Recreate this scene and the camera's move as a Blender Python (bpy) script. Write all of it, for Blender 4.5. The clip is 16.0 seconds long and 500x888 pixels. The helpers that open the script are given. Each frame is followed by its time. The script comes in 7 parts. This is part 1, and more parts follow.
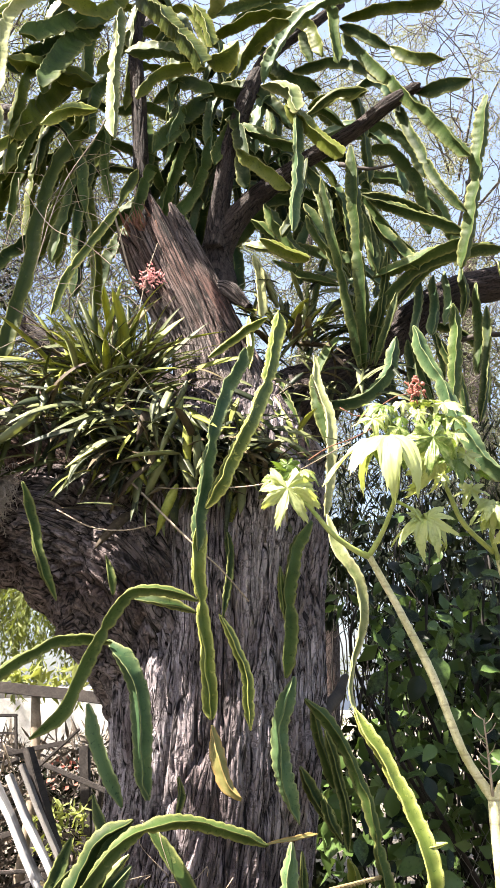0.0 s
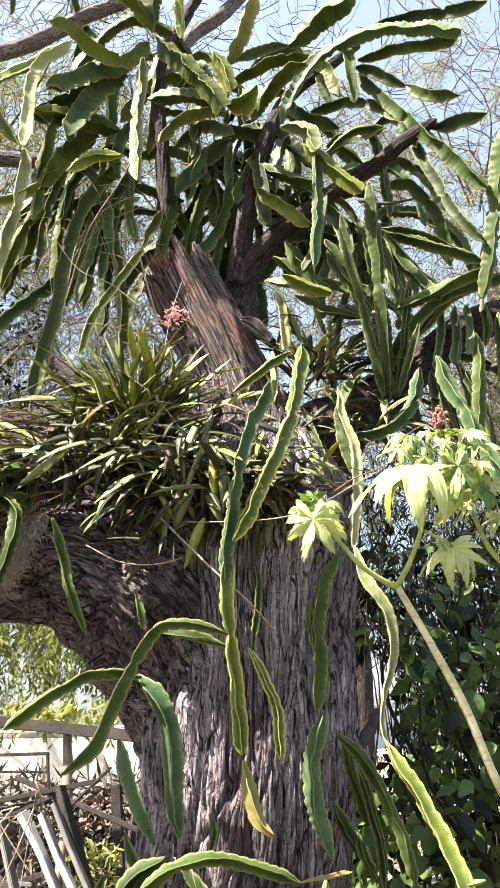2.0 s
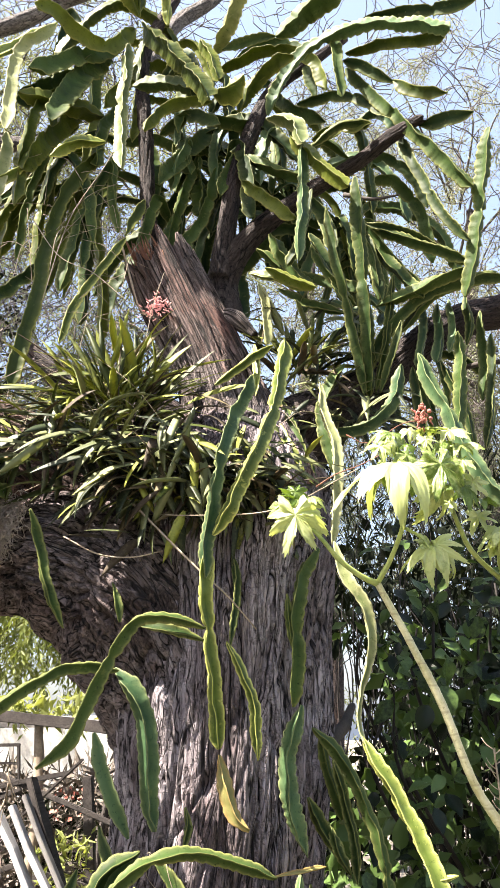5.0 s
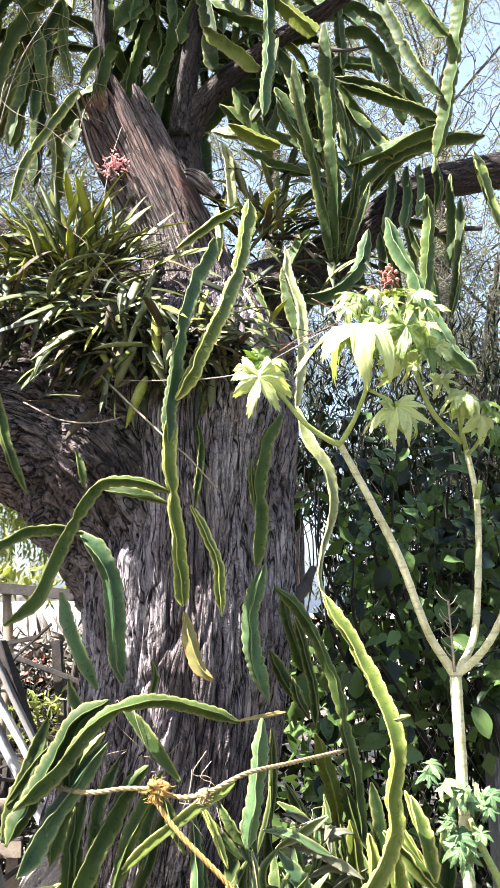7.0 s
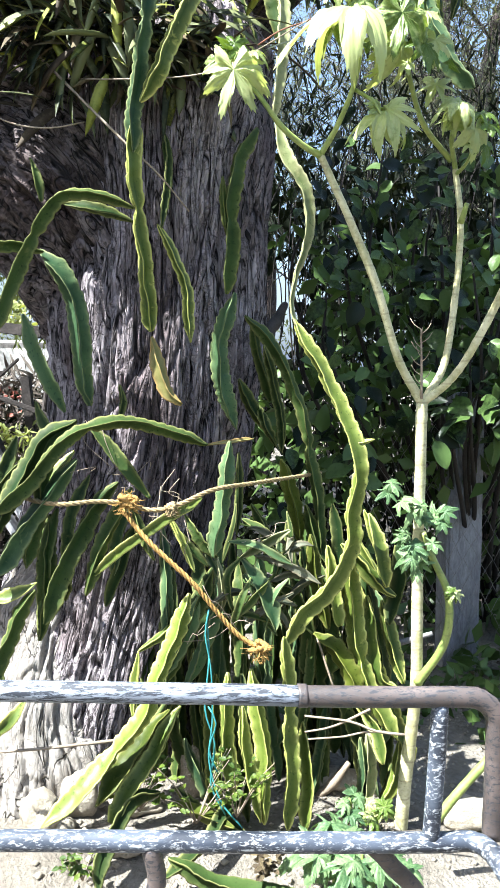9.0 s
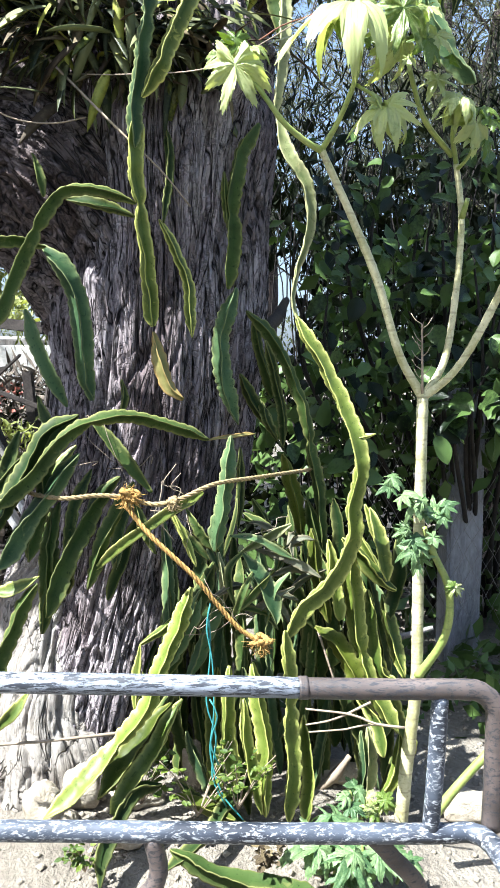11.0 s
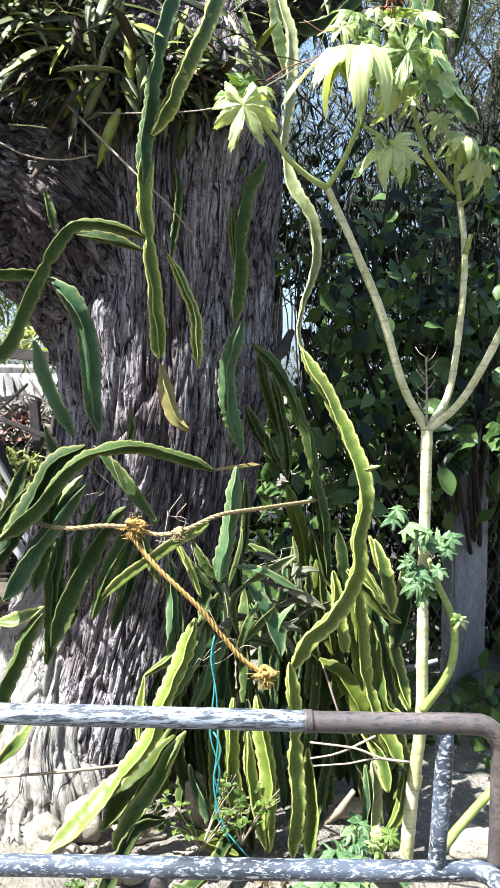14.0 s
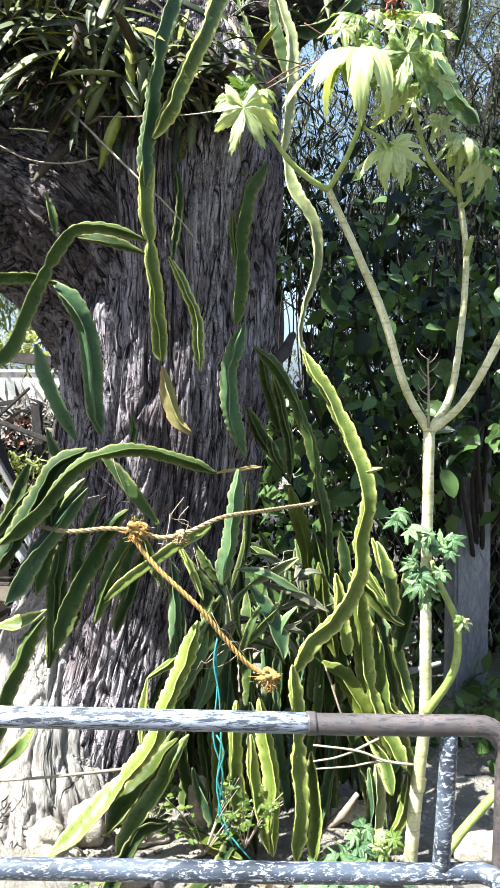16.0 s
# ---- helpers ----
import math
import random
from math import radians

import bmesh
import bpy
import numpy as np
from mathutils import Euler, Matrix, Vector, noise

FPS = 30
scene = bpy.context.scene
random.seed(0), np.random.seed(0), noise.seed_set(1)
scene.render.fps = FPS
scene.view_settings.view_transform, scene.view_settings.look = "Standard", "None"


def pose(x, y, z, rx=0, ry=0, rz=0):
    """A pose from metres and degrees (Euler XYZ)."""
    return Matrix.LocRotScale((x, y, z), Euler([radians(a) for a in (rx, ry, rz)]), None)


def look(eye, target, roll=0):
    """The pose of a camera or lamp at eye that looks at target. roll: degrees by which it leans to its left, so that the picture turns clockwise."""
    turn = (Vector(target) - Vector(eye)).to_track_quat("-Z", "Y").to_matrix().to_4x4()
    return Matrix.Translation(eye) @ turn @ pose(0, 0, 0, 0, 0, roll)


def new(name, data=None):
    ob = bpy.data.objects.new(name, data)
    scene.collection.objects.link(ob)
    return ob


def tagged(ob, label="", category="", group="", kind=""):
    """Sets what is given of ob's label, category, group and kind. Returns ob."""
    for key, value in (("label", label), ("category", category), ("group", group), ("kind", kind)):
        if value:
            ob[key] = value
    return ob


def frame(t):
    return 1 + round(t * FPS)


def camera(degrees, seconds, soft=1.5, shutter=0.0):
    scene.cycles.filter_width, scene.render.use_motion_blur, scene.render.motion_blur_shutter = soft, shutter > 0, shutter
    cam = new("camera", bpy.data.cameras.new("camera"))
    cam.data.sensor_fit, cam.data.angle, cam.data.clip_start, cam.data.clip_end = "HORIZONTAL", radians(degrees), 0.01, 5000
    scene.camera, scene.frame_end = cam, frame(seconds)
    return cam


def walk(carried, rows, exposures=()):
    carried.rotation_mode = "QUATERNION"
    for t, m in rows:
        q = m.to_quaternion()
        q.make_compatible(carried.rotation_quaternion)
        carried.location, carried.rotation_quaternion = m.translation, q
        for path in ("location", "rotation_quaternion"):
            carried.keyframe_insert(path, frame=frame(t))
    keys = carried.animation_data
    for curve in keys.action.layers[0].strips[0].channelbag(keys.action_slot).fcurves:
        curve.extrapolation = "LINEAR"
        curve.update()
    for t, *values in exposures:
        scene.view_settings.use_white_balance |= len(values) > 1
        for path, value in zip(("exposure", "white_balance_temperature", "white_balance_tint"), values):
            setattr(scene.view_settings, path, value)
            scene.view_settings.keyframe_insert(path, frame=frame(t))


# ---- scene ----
cam = camera(35.0, 16.0)
PATH = [
    (0, 0.015, -0.0414, 1.6344, 108.295, 0.454, 0.15),
    (0.5, 0.0181, -0.0413, 1.6301, 108.79, 1.64, 0.78),
    (1, 0.0238, -0.0417, 1.6195, 108.648, 2.167, 0.775),
    (1.5, 0.0344, -0.0533, 1.6242, 109.403, 1.878, 1.193),
    (2, 0.022, -0.06, 1.6207, 110.845, 0.862, 2.415),
    (2.5, 0.0169, -0.0805, 1.6316, 112.127, 0.174, 3.617),
    (3, 0.0094, -0.0557, 1.6351, 110.451, 0.576, 4.206),
    (3.5, 0.0097, -0.0571, 1.6316, 110.261, 0.443, 2.965),
    (4, 0.0211, -0.0567, 1.6323, 110.594, 0.448, 2.647),
    (4.2, 0.0178, -0.0514, 1.6336, 110.51, 0.46, 2.052),
    (6.3, -0.0182, -0.049, 1.6186, 108.498, 0.619, -0.438),
    (6.5, -0.0152, -0.0314, 1.6036, 106.595, 0.881, -0.427),
    (7, -0.0032, -0.008, 1.5799, 101.858, 1.144, -2.276),
    (7.5, -0.0028, 0.0357, 1.5597, 95.425, 0.958, -3.001),
    (8, 0.0016, 0.057, 1.5261, 90.019, 0.705, -3.474),
    (8.5, 0.0089, 0.0655, 1.4978, 86.354, 0.077, -3.993),
    (8.7, 0.0042, 0.0764, 1.4895, 84.923, 0.073, -4.352),
    (10.8, 0.0015, 0.0734, 1.4712, 84.151, -0.137, -4.451),
    (11, 0.0035, 0.0668, 1.4766, 84.416, 0, -4.28),
    (11.5, -0.0008, 0.067, 1.4735, 85.097, -0.394, -4.517),
    (12, 0.001, 0.0587, 1.483, 85.435, -0.083, -4.333),
    (12.5, -0.0075, 0.0553, 1.4793, 86.338, -0.361, -4.469),
    (13, 0.0029, 0.0492, 1.4949, 86.094, 0.178, -4.122),
    (13.5, -0.0075, 0.0549, 1.4804, 86.281, -0.149, -3.902),
    (14, -0.0029, 0.0524, 1.4868, 86.45, -0.293, -3.997),
    (14.5, -0.0014, 0.0575, 1.4825, 86.246, 0.077, -4.144),
    (15, -0.0033, 0.057, 1.4846, 86.494, -0.137, -4.056),
    (15.5, 0.0001, 0.0539, 1.4852, 86.622, 0.161, -4.108),
    (16, -0.003, 0.0533, 1.4815, 86.747, -0.072, -3.87),
]
walk(cam, [(t, pose(*p)) for t, *p in PATH],
     [(0.0, 2.50, 7000, 13), (4.2, 2.54, 7000, 13), (6.3, 2.58, 6750, 12), (7.0, 2.70, 6400, 11), (7.5, 2.62, 6200, 9), (8.0, 2.5, 5950, 5.5), (8.5, 2.38, 5900, 5.5), (10.8, 2.15, 5900, 6.5), (13.0, 2.1, 5900, 6), (16.0, 2.22, 5900, 5)])

# ---- light: high sun from the left, hazy sky with thin cloud ----
SUN_AZ, SUN_EL = radians(-117), radians(58)
world = bpy.data.worlds.new("sky")
scene.world = world
world.use_nodes = True
wn = world.node_tree
sky = wn.nodes.new("ShaderNodeTexSky")
sky.sky_type, sky.sun_disc = "NISHITA", False
sky.sun_elevation, sky.sun_rotation = SUN_EL, SUN_AZ
sky.dust_density, sky.air_density = 4.0, 1.2
cloud_at = wn.nodes.new("ShaderNodeTexCoord")
cloud = wn.nodes.new("ShaderNodeTexNoise")
cloud.inputs["Scale"].default_value, cloud.inputs["Detail"].default_value = 2.2, 5
wn.links.new(cloud_at.outputs["Generated"], cloud.inputs["Vector"])
veil = wn.nodes.new("ShaderNodeMapRange")
veil.inputs["From Min"].default_value, veil.inputs["From Max"].default_value = 0.35, 0.65
veil.inputs["To Min"].default_value, veil.inputs["To Max"].default_value = 0.25, 0.65
wn.links.new(cloud.outputs[0], veil.inputs["Value"])
haze = wn.nodes.new("ShaderNodeMix")
haze.data_type = "RGBA"
haze.inputs[7].default_value = (1.42, 1.90, 2.95, 1)
wn.links.new(veil.outputs[0], haze.inputs[0])
wn.links.new(sky.outputs[0], haze.inputs[6])
wn.links.new(haze.outputs[2], wn.nodes["Background"].inputs[0])
wn.nodes["Background"].inputs[1].default_value = 0.086
sun_data = bpy.data.lights.new("sun", "SUN")
sun_data.energy, sun_data.angle, sun_data.color = 5.0, radians(0.6), (1.0, 0.96, 0.90)
sun = new("sun", sun_data)
sun_way = Vector((math.sin(SUN_AZ) * math.cos(SUN_EL), math.cos(SUN_AZ) * math.cos(SUN_EL), math.sin(SUN_EL)))
sun.matrix_world = look(sun_way * 30, (0, 0, 0))


# ---- materials ----
def material(name):
    m = bpy.data.materials.new(name)
    m.use_nodes = True
    return m, m.node_tree, m.node_tree.nodes["Principled BSDF"]


def node(tree, kind, **values):
    n = tree.nodes.new("ShaderNode" + kind)
    for key, value in values.items():
        n.inputs[key.replace("_", " ")].default_value = value
    return n


def ramp(tree, source, stops):
    n = tree.nodes.new("ShaderNodeValToRGB")
    while len(n.color_ramp.elements) < len(stops):
        n.color_ramp.elements.new(0.5)
    for e, (p, c) in zip(n.color_ramp.elements, stops):
        e.position, e.color = p, (*c, 1)
    tree.links.new(source, n.inputs[0])
    return n.outputs[0]


def mixed(tree, fac, a, b, blend="MIX"):
    n = tree.nodes.new("ShaderNodeMix")
    n.data_type, n.blend_type = "RGBA", blend
    for socket, value in ((n.inputs[0], fac), (n.inputs[6], a), (n.inputs[7], b)):
        if isinstance(value, (int, float)):
            socket.default_value = value
        elif isinstance(value, tuple):
            socket.default_value = (*value, 1)
        else:
            tree.links.new(value, socket)
    return n.outputs[2]


def coords(tree, output="Object", scale=(1, 1, 1)):
    c = tree.nodes.new("ShaderNodeTexCoord")
    m = tree.nodes.new("ShaderNodeMapping")
    m.inputs["Scale"].default_value = scale
    tree.links.new(c.outputs[output], m.inputs[0])
    return m.outputs[0]


def noise_tex(tree, vector, scale, detail=4, rough=0.6, distortion=0.0):
    n = node(tree, "TexNoise", Scale=scale, Detail=detail, Roughness=rough, Distortion=distortion)
    tree.links.new(vector, n.inputs["Vector"])
    return n.outputs[0]


def bump(tree, bsdf, height, strength=0.5, distance=0.01):
    n = node(tree, "Bump", Strength=strength, Distance=distance)
    tree.links.new(height, n.inputs["Height"])
    tree.links.new(n.outputs[0], bsdf.inputs["Normal"])


def bark_material(name, dark, mid, light, warm, stretch=0.1, scale=24, fissure=0.03, relief=0.02, wear=0.5):
    """Long interlacing ridges parted by narrow dark furrows, with fibres, flakes and weathered patches."""
    m, t, b = material(name)
    uv = coords(t, "UV")
    long = coords(t, "UV", (1, stretch, 1))

    def furrow(size, width, twist):
        n = noise_tex(t, long, size, 3, 0.55, twist)
        off = t.nodes.new("ShaderNodeMath")
        off.operation = "SUBTRACT"
        off.inputs[1].default_value = 0.5
        t.links.new(n, off.inputs[0])
        side = t.nodes.new("ShaderNodeMath")
        side.operation = "ABSOLUTE"
        t.links.new(off.outputs[0], side.inputs[0])
        return ramp(t, side.outputs[0], [(width * 0.2, (0, 0, 0)), (width, (1, 1, 1))]), n

    deep, strip = furrow(scale, fissure, 1.0)
    shallow, thin_strip = furrow(scale * 2.3, fissure * 1.1, 0.8)
    fibre = noise_tex(t, coords(t, "UV", (1, stretch * 0.5, 1)), 120, 7, 0.74, 0.3)
    flake = noise_tex(t, coords(t, "UV", (1, stretch * 2.6, 1)), 62, 5, 0.7, 0.7)
    grain = noise_tex(t, uv, 230, 4, 0.75)
    patch = noise_tex(t, coords(t, "UV", (1, 0.4, 1)), 4.0, 4, 0.6, 0.4)
    stain = noise_tex(t, coords(t, "UV", (1, 0.55, 1)), 1.7, 4, 0.6, 0.6)
    wavy = mixed(t, 0.06, coords(t, "UV", (1, stretch * 2.0, 1)), noise_tex(t, uv, 26, 3, 0.6), "ADD")
    cells, cracks = node(t, "TexVoronoi", Scale=scale * 1.25), node(t, "TexVoronoi", Scale=scale * 1.25)
    cracks.feature = "DISTANCE_TO_EDGE"
    for v in (cells, cracks):
        t.links.new(wavy, v.inputs["Vector"])
    plate = ramp(t, cells.outputs["Color"], [(0.1, (0.30, 0.30, 0.30)), (0.9, (0.70, 0.70, 0.70))])
    seam = ramp(t, cracks.outputs["Distance"], [(0.015, (0.25, 0.25, 0.25)), (0.07, (1, 1, 1))])
    tone = mixed(t, 0.5, mixed(t, 0.45, mixed(t, 0.5, strip, plate), thin_strip), mixed(t, 0.4, fibre, mixed(t, 0.4, flake, grain)))
    col = ramp(t, tone, [(0.38, mid), (0.60, light)])
    col = mixed(t, ramp(t, patch, [(0.44, (0, 0, 0)), (0.66, (0.7, 0.7, 0.7))]), col, warm)
    col = mixed(t, ramp(t, fibre, [(0.34, (0.75, 0.75, 0.75)), (0.45, (0, 0, 0))]), col, dark)
    col = mixed(t, ramp(t, flake, [(0.33, (0.7, 0.7, 0.7)), (0.43, (0, 0, 0))]), col, dark)
    col = mixed(t, ramp(t, stain, [(0.46, (0, 0, 0)), (0.62, (0.8, 0.8, 0.8))]), col, tuple(0.4 * w + 0.25 * k for w, k in zip(warm, mid)))
    furrows = mixed(t, 1.0, deep, mixed(t, wear, (1.0, 1.0, 1.0), shallow), "MULTIPLY")
    furrows = mixed(t, wear, furrows, mixed(t, 1.0, furrows, seam, "MULTIPLY"))
    col = mixed(t, furrows, dark, col)
    t.links.new(col, b.inputs["Base Color"])
    b.inputs["Roughness"].default_value = 0.85
    b.inputs["Specular IOR Level"].default_value = 0.3
    height = mixed(t, 0.5, furrows, mixed(t, 0.45, fibre, mixed(t, 0.3, flake, grain)))
    bump(t, b, height, 1.0, relief)
    return m


def leaf_material(name, dark, light, edge=None, rough=0.45, through_light=0.35, tint=(1.0, 1.0, 0.45), spread=0.5, scale=9.0, gloss=0.35, scars=True):
    m, t, b = material(name)
    spots = noise_tex(t, coords(t), scale, 4, 0.6)
    info = t.nodes.new("ShaderNodeObjectInfo")
    mathn = t.nodes.new("ShaderNodeMath")
    mathn.operation = "MULTIPLY_ADD"
    mathn.inputs[1].default_value, mathn.inputs[2].default_value = spread, -spread / 2
    t.links.new(info.outputs["Random"], mathn.inputs[0])
    add = t.nodes.new("ShaderNodeMath")
    t.links.new(spots, add.inputs[0])
    t.links.new(mathn.outputs[0], add.inputs[1])
    col = ramp(t, add.outputs[0], [(0.3, dark), (0.7, light)])
    # Pale margin; its lightness also holds the light that thin wings catch.
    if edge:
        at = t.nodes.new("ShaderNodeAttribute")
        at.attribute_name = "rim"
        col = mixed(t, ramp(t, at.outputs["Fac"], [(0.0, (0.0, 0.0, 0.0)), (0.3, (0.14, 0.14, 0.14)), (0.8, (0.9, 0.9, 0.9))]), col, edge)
    if edge and scars:
        scar = noise_tex(t, coords(t), 26, 5, 0.7, 0.6)
        col = mixed(t, ramp(t, scar, [(0.60, (0.0, 0.0, 0.0)), (0.72, (0.6, 0.6, 0.6))]), col, (edge[0] * 0.85, edge[1] * 0.85, edge[2] * 0.8))
        fleck = noise_tex(t, coords(t), 90, 3, 0.7)
        col = mixed(t, ramp(t, fleck, [(0.30, (0.8, 0.8, 0.8)), (0.42, (0.0, 0.0, 0.0))]), col, dark)
    t.links.new(col, b.inputs["Base Color"])
    b.inputs["Roughness"].default_value = rough
    b.inputs["Specular IOR Level"].default_value = gloss
    tr = t.nodes.new("ShaderNodeBsdfTranslucent")
    t.links.new(mixed(t, 1.0, col, tint, "MULTIPLY"), tr.inputs["Color"])
    mx = t.nodes.new("ShaderNodeMixShader")
    mx.inputs[0].default_value = through_light
    t.links.new(b.outputs[0], mx.inputs[1])
    t.links.new(tr.outputs[0], mx.inputs[2])
    t.links.new(mx.outputs[0], t.nodes["Material Output"].inputs[0])
    fine = noise_tex(t, coords(t), 130, 2, 0.6)
    bump(t, b, fine, 0.25, 0.002)
    return m


def plain(name, a, b2, scale, rough=0.7, strength=0.4, depth=0.005, metal=0.0, stretch=(1, 1, 1)):
    m, t, b = material(name)
    v = coords(t, "Object", stretch)
    big, fine = noise_tex(t, v, scale, 4, 0.6), noise_tex(t, v, scale * 9, 4, 0.7)
    col = ramp(t, mixed(t, 0.4, big, fine), [(0.35, a), (0.65, b2)])
    t.links.new(col, b.inputs["Base Color"])
    b.inputs["Roughness"].default_value, b.inputs["Metallic"].default_value = rough, metal
    bump(t, b, fine, strength, depth)
    return m


def ringed(name, a, b2, scar):
    """Smooth stem skin with thin darker rings where leaves have fallen, blotched and speckled."""
    m, t, b = material(name)
    v = coords(t)
    blotch, speck = noise_tex(t, v, 11, 4, 0.65), noise_tex(t, v, 120, 4, 0.7)
    col = ramp(t, mixed(t, 0.3, blotch, speck), [(0.38, a), (0.62, b2)])
    wave = node(t, "TexWave", Scale=5.2, Distortion=2.2, Detail=2.0)
    wave.inputs["Detail Scale"].default_value = 1.4
    wave.bands_direction = "Z"
    t.links.new(v, wave.inputs["Vector"])
    line = ramp(t, wave.outputs["Fac"], [(0.0, (0.5, 0.5, 0.5)), (0.04, (0.0, 0.0, 0.0))])
    col = mixed(t, line, col, scar)
    col = mixed(t, ramp(t, speck, [(0.33, (0.6, 0.6, 0.6)), (0.42, (0, 0, 0))]), col, scar)
    t.links.new(col, b.inputs["Base Color"])
    b.inputs["Roughness"].default_value = 0.55
    bump(t, b, speck, 0.35, 0.002)
    return m


def peeling_paint(name, paint_a, paint_b, under, cover, stretch=0.28):
    m, t, b = material(name)
    v = coords(t, "Object", (stretch, 1, 1))
    chips = noise_tex(t, v, 125, 7, 0.78, 0.4)
    tone = noise_tex(t, v, 9, 4, 0.6)
    paint = ramp(t, tone, [(0.4, paint_a), (0.62, paint_b)])
    worn = ramp(t, chips, [(cover, (0, 0, 0)), (cover + 0.05, (1, 1, 1))])
    col = mixed(t, worn, paint, under)
    t.links.new(col, b.inputs["Base Color"])
    b.inputs["Roughness"].default_value = 0.5
    bump(t, b, worn, 0.35, 0.002)
    return m


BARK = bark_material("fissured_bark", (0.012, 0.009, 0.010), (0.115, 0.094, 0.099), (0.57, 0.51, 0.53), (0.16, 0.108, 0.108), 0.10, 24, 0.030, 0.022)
# Darker than the trunk's bark: shade under the orchids put into the limb's colour.
BARK_LIMB = bark_material("brown_grey_shaded_limb_bark", (0.010, 0.007, 0.007), (0.030, 0.022, 0.021), (0.36, 0.30, 0.295), (0.08, 0.044, 0.036), 0.2, 26, 0.030, 0.02)
# Pale root bark, lightened further to hold the sunlight that falls on it.
BARK_PALE = bark_material("bleached_sunlit_bark", (0.10, 0.088, 0.075), (0.22, 0.20, 0.18), (0.45, 0.425, 0.39), (0.27, 0.225, 0.18), 0.28, 11, 0.012, 0.02, 0.18)
# Darker bark still, with the shade on limbs and fork put into the colour.
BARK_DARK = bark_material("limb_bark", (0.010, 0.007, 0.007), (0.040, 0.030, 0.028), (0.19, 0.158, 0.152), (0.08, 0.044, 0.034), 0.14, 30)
# Branch bark taken near black: backlight against the sky put into its colour.
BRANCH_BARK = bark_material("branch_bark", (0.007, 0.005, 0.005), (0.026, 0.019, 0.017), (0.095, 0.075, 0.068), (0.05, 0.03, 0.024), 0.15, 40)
BARK_RED = bark_material("reddish_limb_bark", (0.009, 0.006, 0.005), (0.034, 0.021, 0.016), (0.15, 0.10, 0.08), (0.10, 0.038, 0.02), 0.16, 28)
# Lighter copy for the upper branches, daylight on them put into the grey.
BRANCH_GREY = bark_material("sunlit_grey_branch_bark", (0.03, 0.026, 0.025), (0.14, 0.125, 0.12), (0.34, 0.32, 0.31), (0.18, 0.15, 0.14), 0.3, 40)
BROKEN = bark_material("splintered_wood", (0.008, 0.005, 0.004), (0.062, 0.043, 0.037), (0.27, 0.225, 0.21), (0.14, 0.05, 0.034), 0.04, 34, 0.045, 0.03)
CACTUS = leaf_material("cactus_green", (0.011, 0.028, 0.008), (0.045, 0.080, 0.020), (0.19, 0.20, 0.07), 0.55, 0.2, gloss=0.12)
# Olive and yellowish skins: cactus green with sun and backlight put into the colour.
CACTUS_OLIVE = leaf_material("cactus_olive_lit", (0.028, 0.048, 0.006), (0.105, 0.135, 0.018), (0.22, 0.22, 0.06), 0.45, 0.32, gloss=0.18)
CACTUS_BLUE = leaf_material("cactus_bluish", (0.020, 0.052, 0.024), (0.072, 0.130, 0.055), (0.22, 0.25, 0.11), 0.5, 0.15, gloss=0.16)
CACTUS_LIME = leaf_material("cactus_yellowish_lit", (0.034, 0.066, 0.010), (0.120, 0.165, 0.026), (0.56, 0.56, 0.17), 0.42, 0.2, gloss=0.25)
CACTUS_PALE = leaf_material("cactus_scarred_pale", (0.090, 0.125, 0.042), (0.28, 0.295, 0.13), (0.46, 0.44, 0.24), 0.5, 0.18, gloss=0.2)
CACTUS_DRY = leaf_material("cactus_withered", (0.15, 0.145, 0.045), (0.30, 0.27, 0.095), (0.34, 0.22, 0.08), 0.6, 0.12)
CACTUS_DUSTY = leaf_material("cactus_dusty", (0.04, 0.05, 0.032), (0.115, 0.122, 0.085), (0.16, 0.14, 0.09), 0.65, 0.06, gloss=0.2)
STRAP = leaf_material("strap_leaf_green", (0.048, 0.062, 0.010), (0.27, 0.29, 0.048), None, 0.5, 0.22, spread=0.9)
STRAP_DARK = leaf_material("strap_leaf_grey_green", (0.024, 0.034, 0.014), (0.16, 0.175, 0.075), None, 0.5, 0.2, spread=1.0)
STRAP_DEAD = leaf_material("dead_strap_leaf", (0.045, 0.031, 0.016), (0.15, 0.118, 0.06), None, 0.75, 0.12, spread=0.6)
CASTOR = leaf_material("castor_leaf", (0.115, 0.18, 0.03), (0.46, 0.51, 0.22), None, 0.32, 0.40, spread=0.8, scale=7, gloss=0.45, scars=False)
CASTOR_STEM = ringed("castor_stem_skin", (0.37, 0.35, 0.16), (0.66, 0.62, 0.39), (0.22, 0.18, 0.10))
CASTOR_GREEN = ringed("castor_green_stem_skin", (0.17, 0.235, 0.05), (0.31, 0.35, 0.10), (0.16, 0.19, 0.06))
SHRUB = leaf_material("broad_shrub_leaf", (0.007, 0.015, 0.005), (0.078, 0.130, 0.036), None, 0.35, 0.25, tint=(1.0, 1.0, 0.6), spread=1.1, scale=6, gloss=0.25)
LACE = leaf_material("feathery_leaf", (0.075, 0.090, 0.040), (0.20, 0.215, 0.105), None, 0.6, 0.4, spread=0.6, scale=2.0)
LACE_GREY = leaf_material("grey_feathery_leaf", (0.12, 0.13, 0.09), (0.28, 0.29, 0.21), None, 0.6, 0.4, spread=0.6, scale=2.0)
LACE_BRIGHT = leaf_material("yellow_feathery_leaf", (0.15, 0.18, 0.045), (0.38, 0.41, 0.15), None, 0.6, 0.4, spread=0.6, scale=2.0)
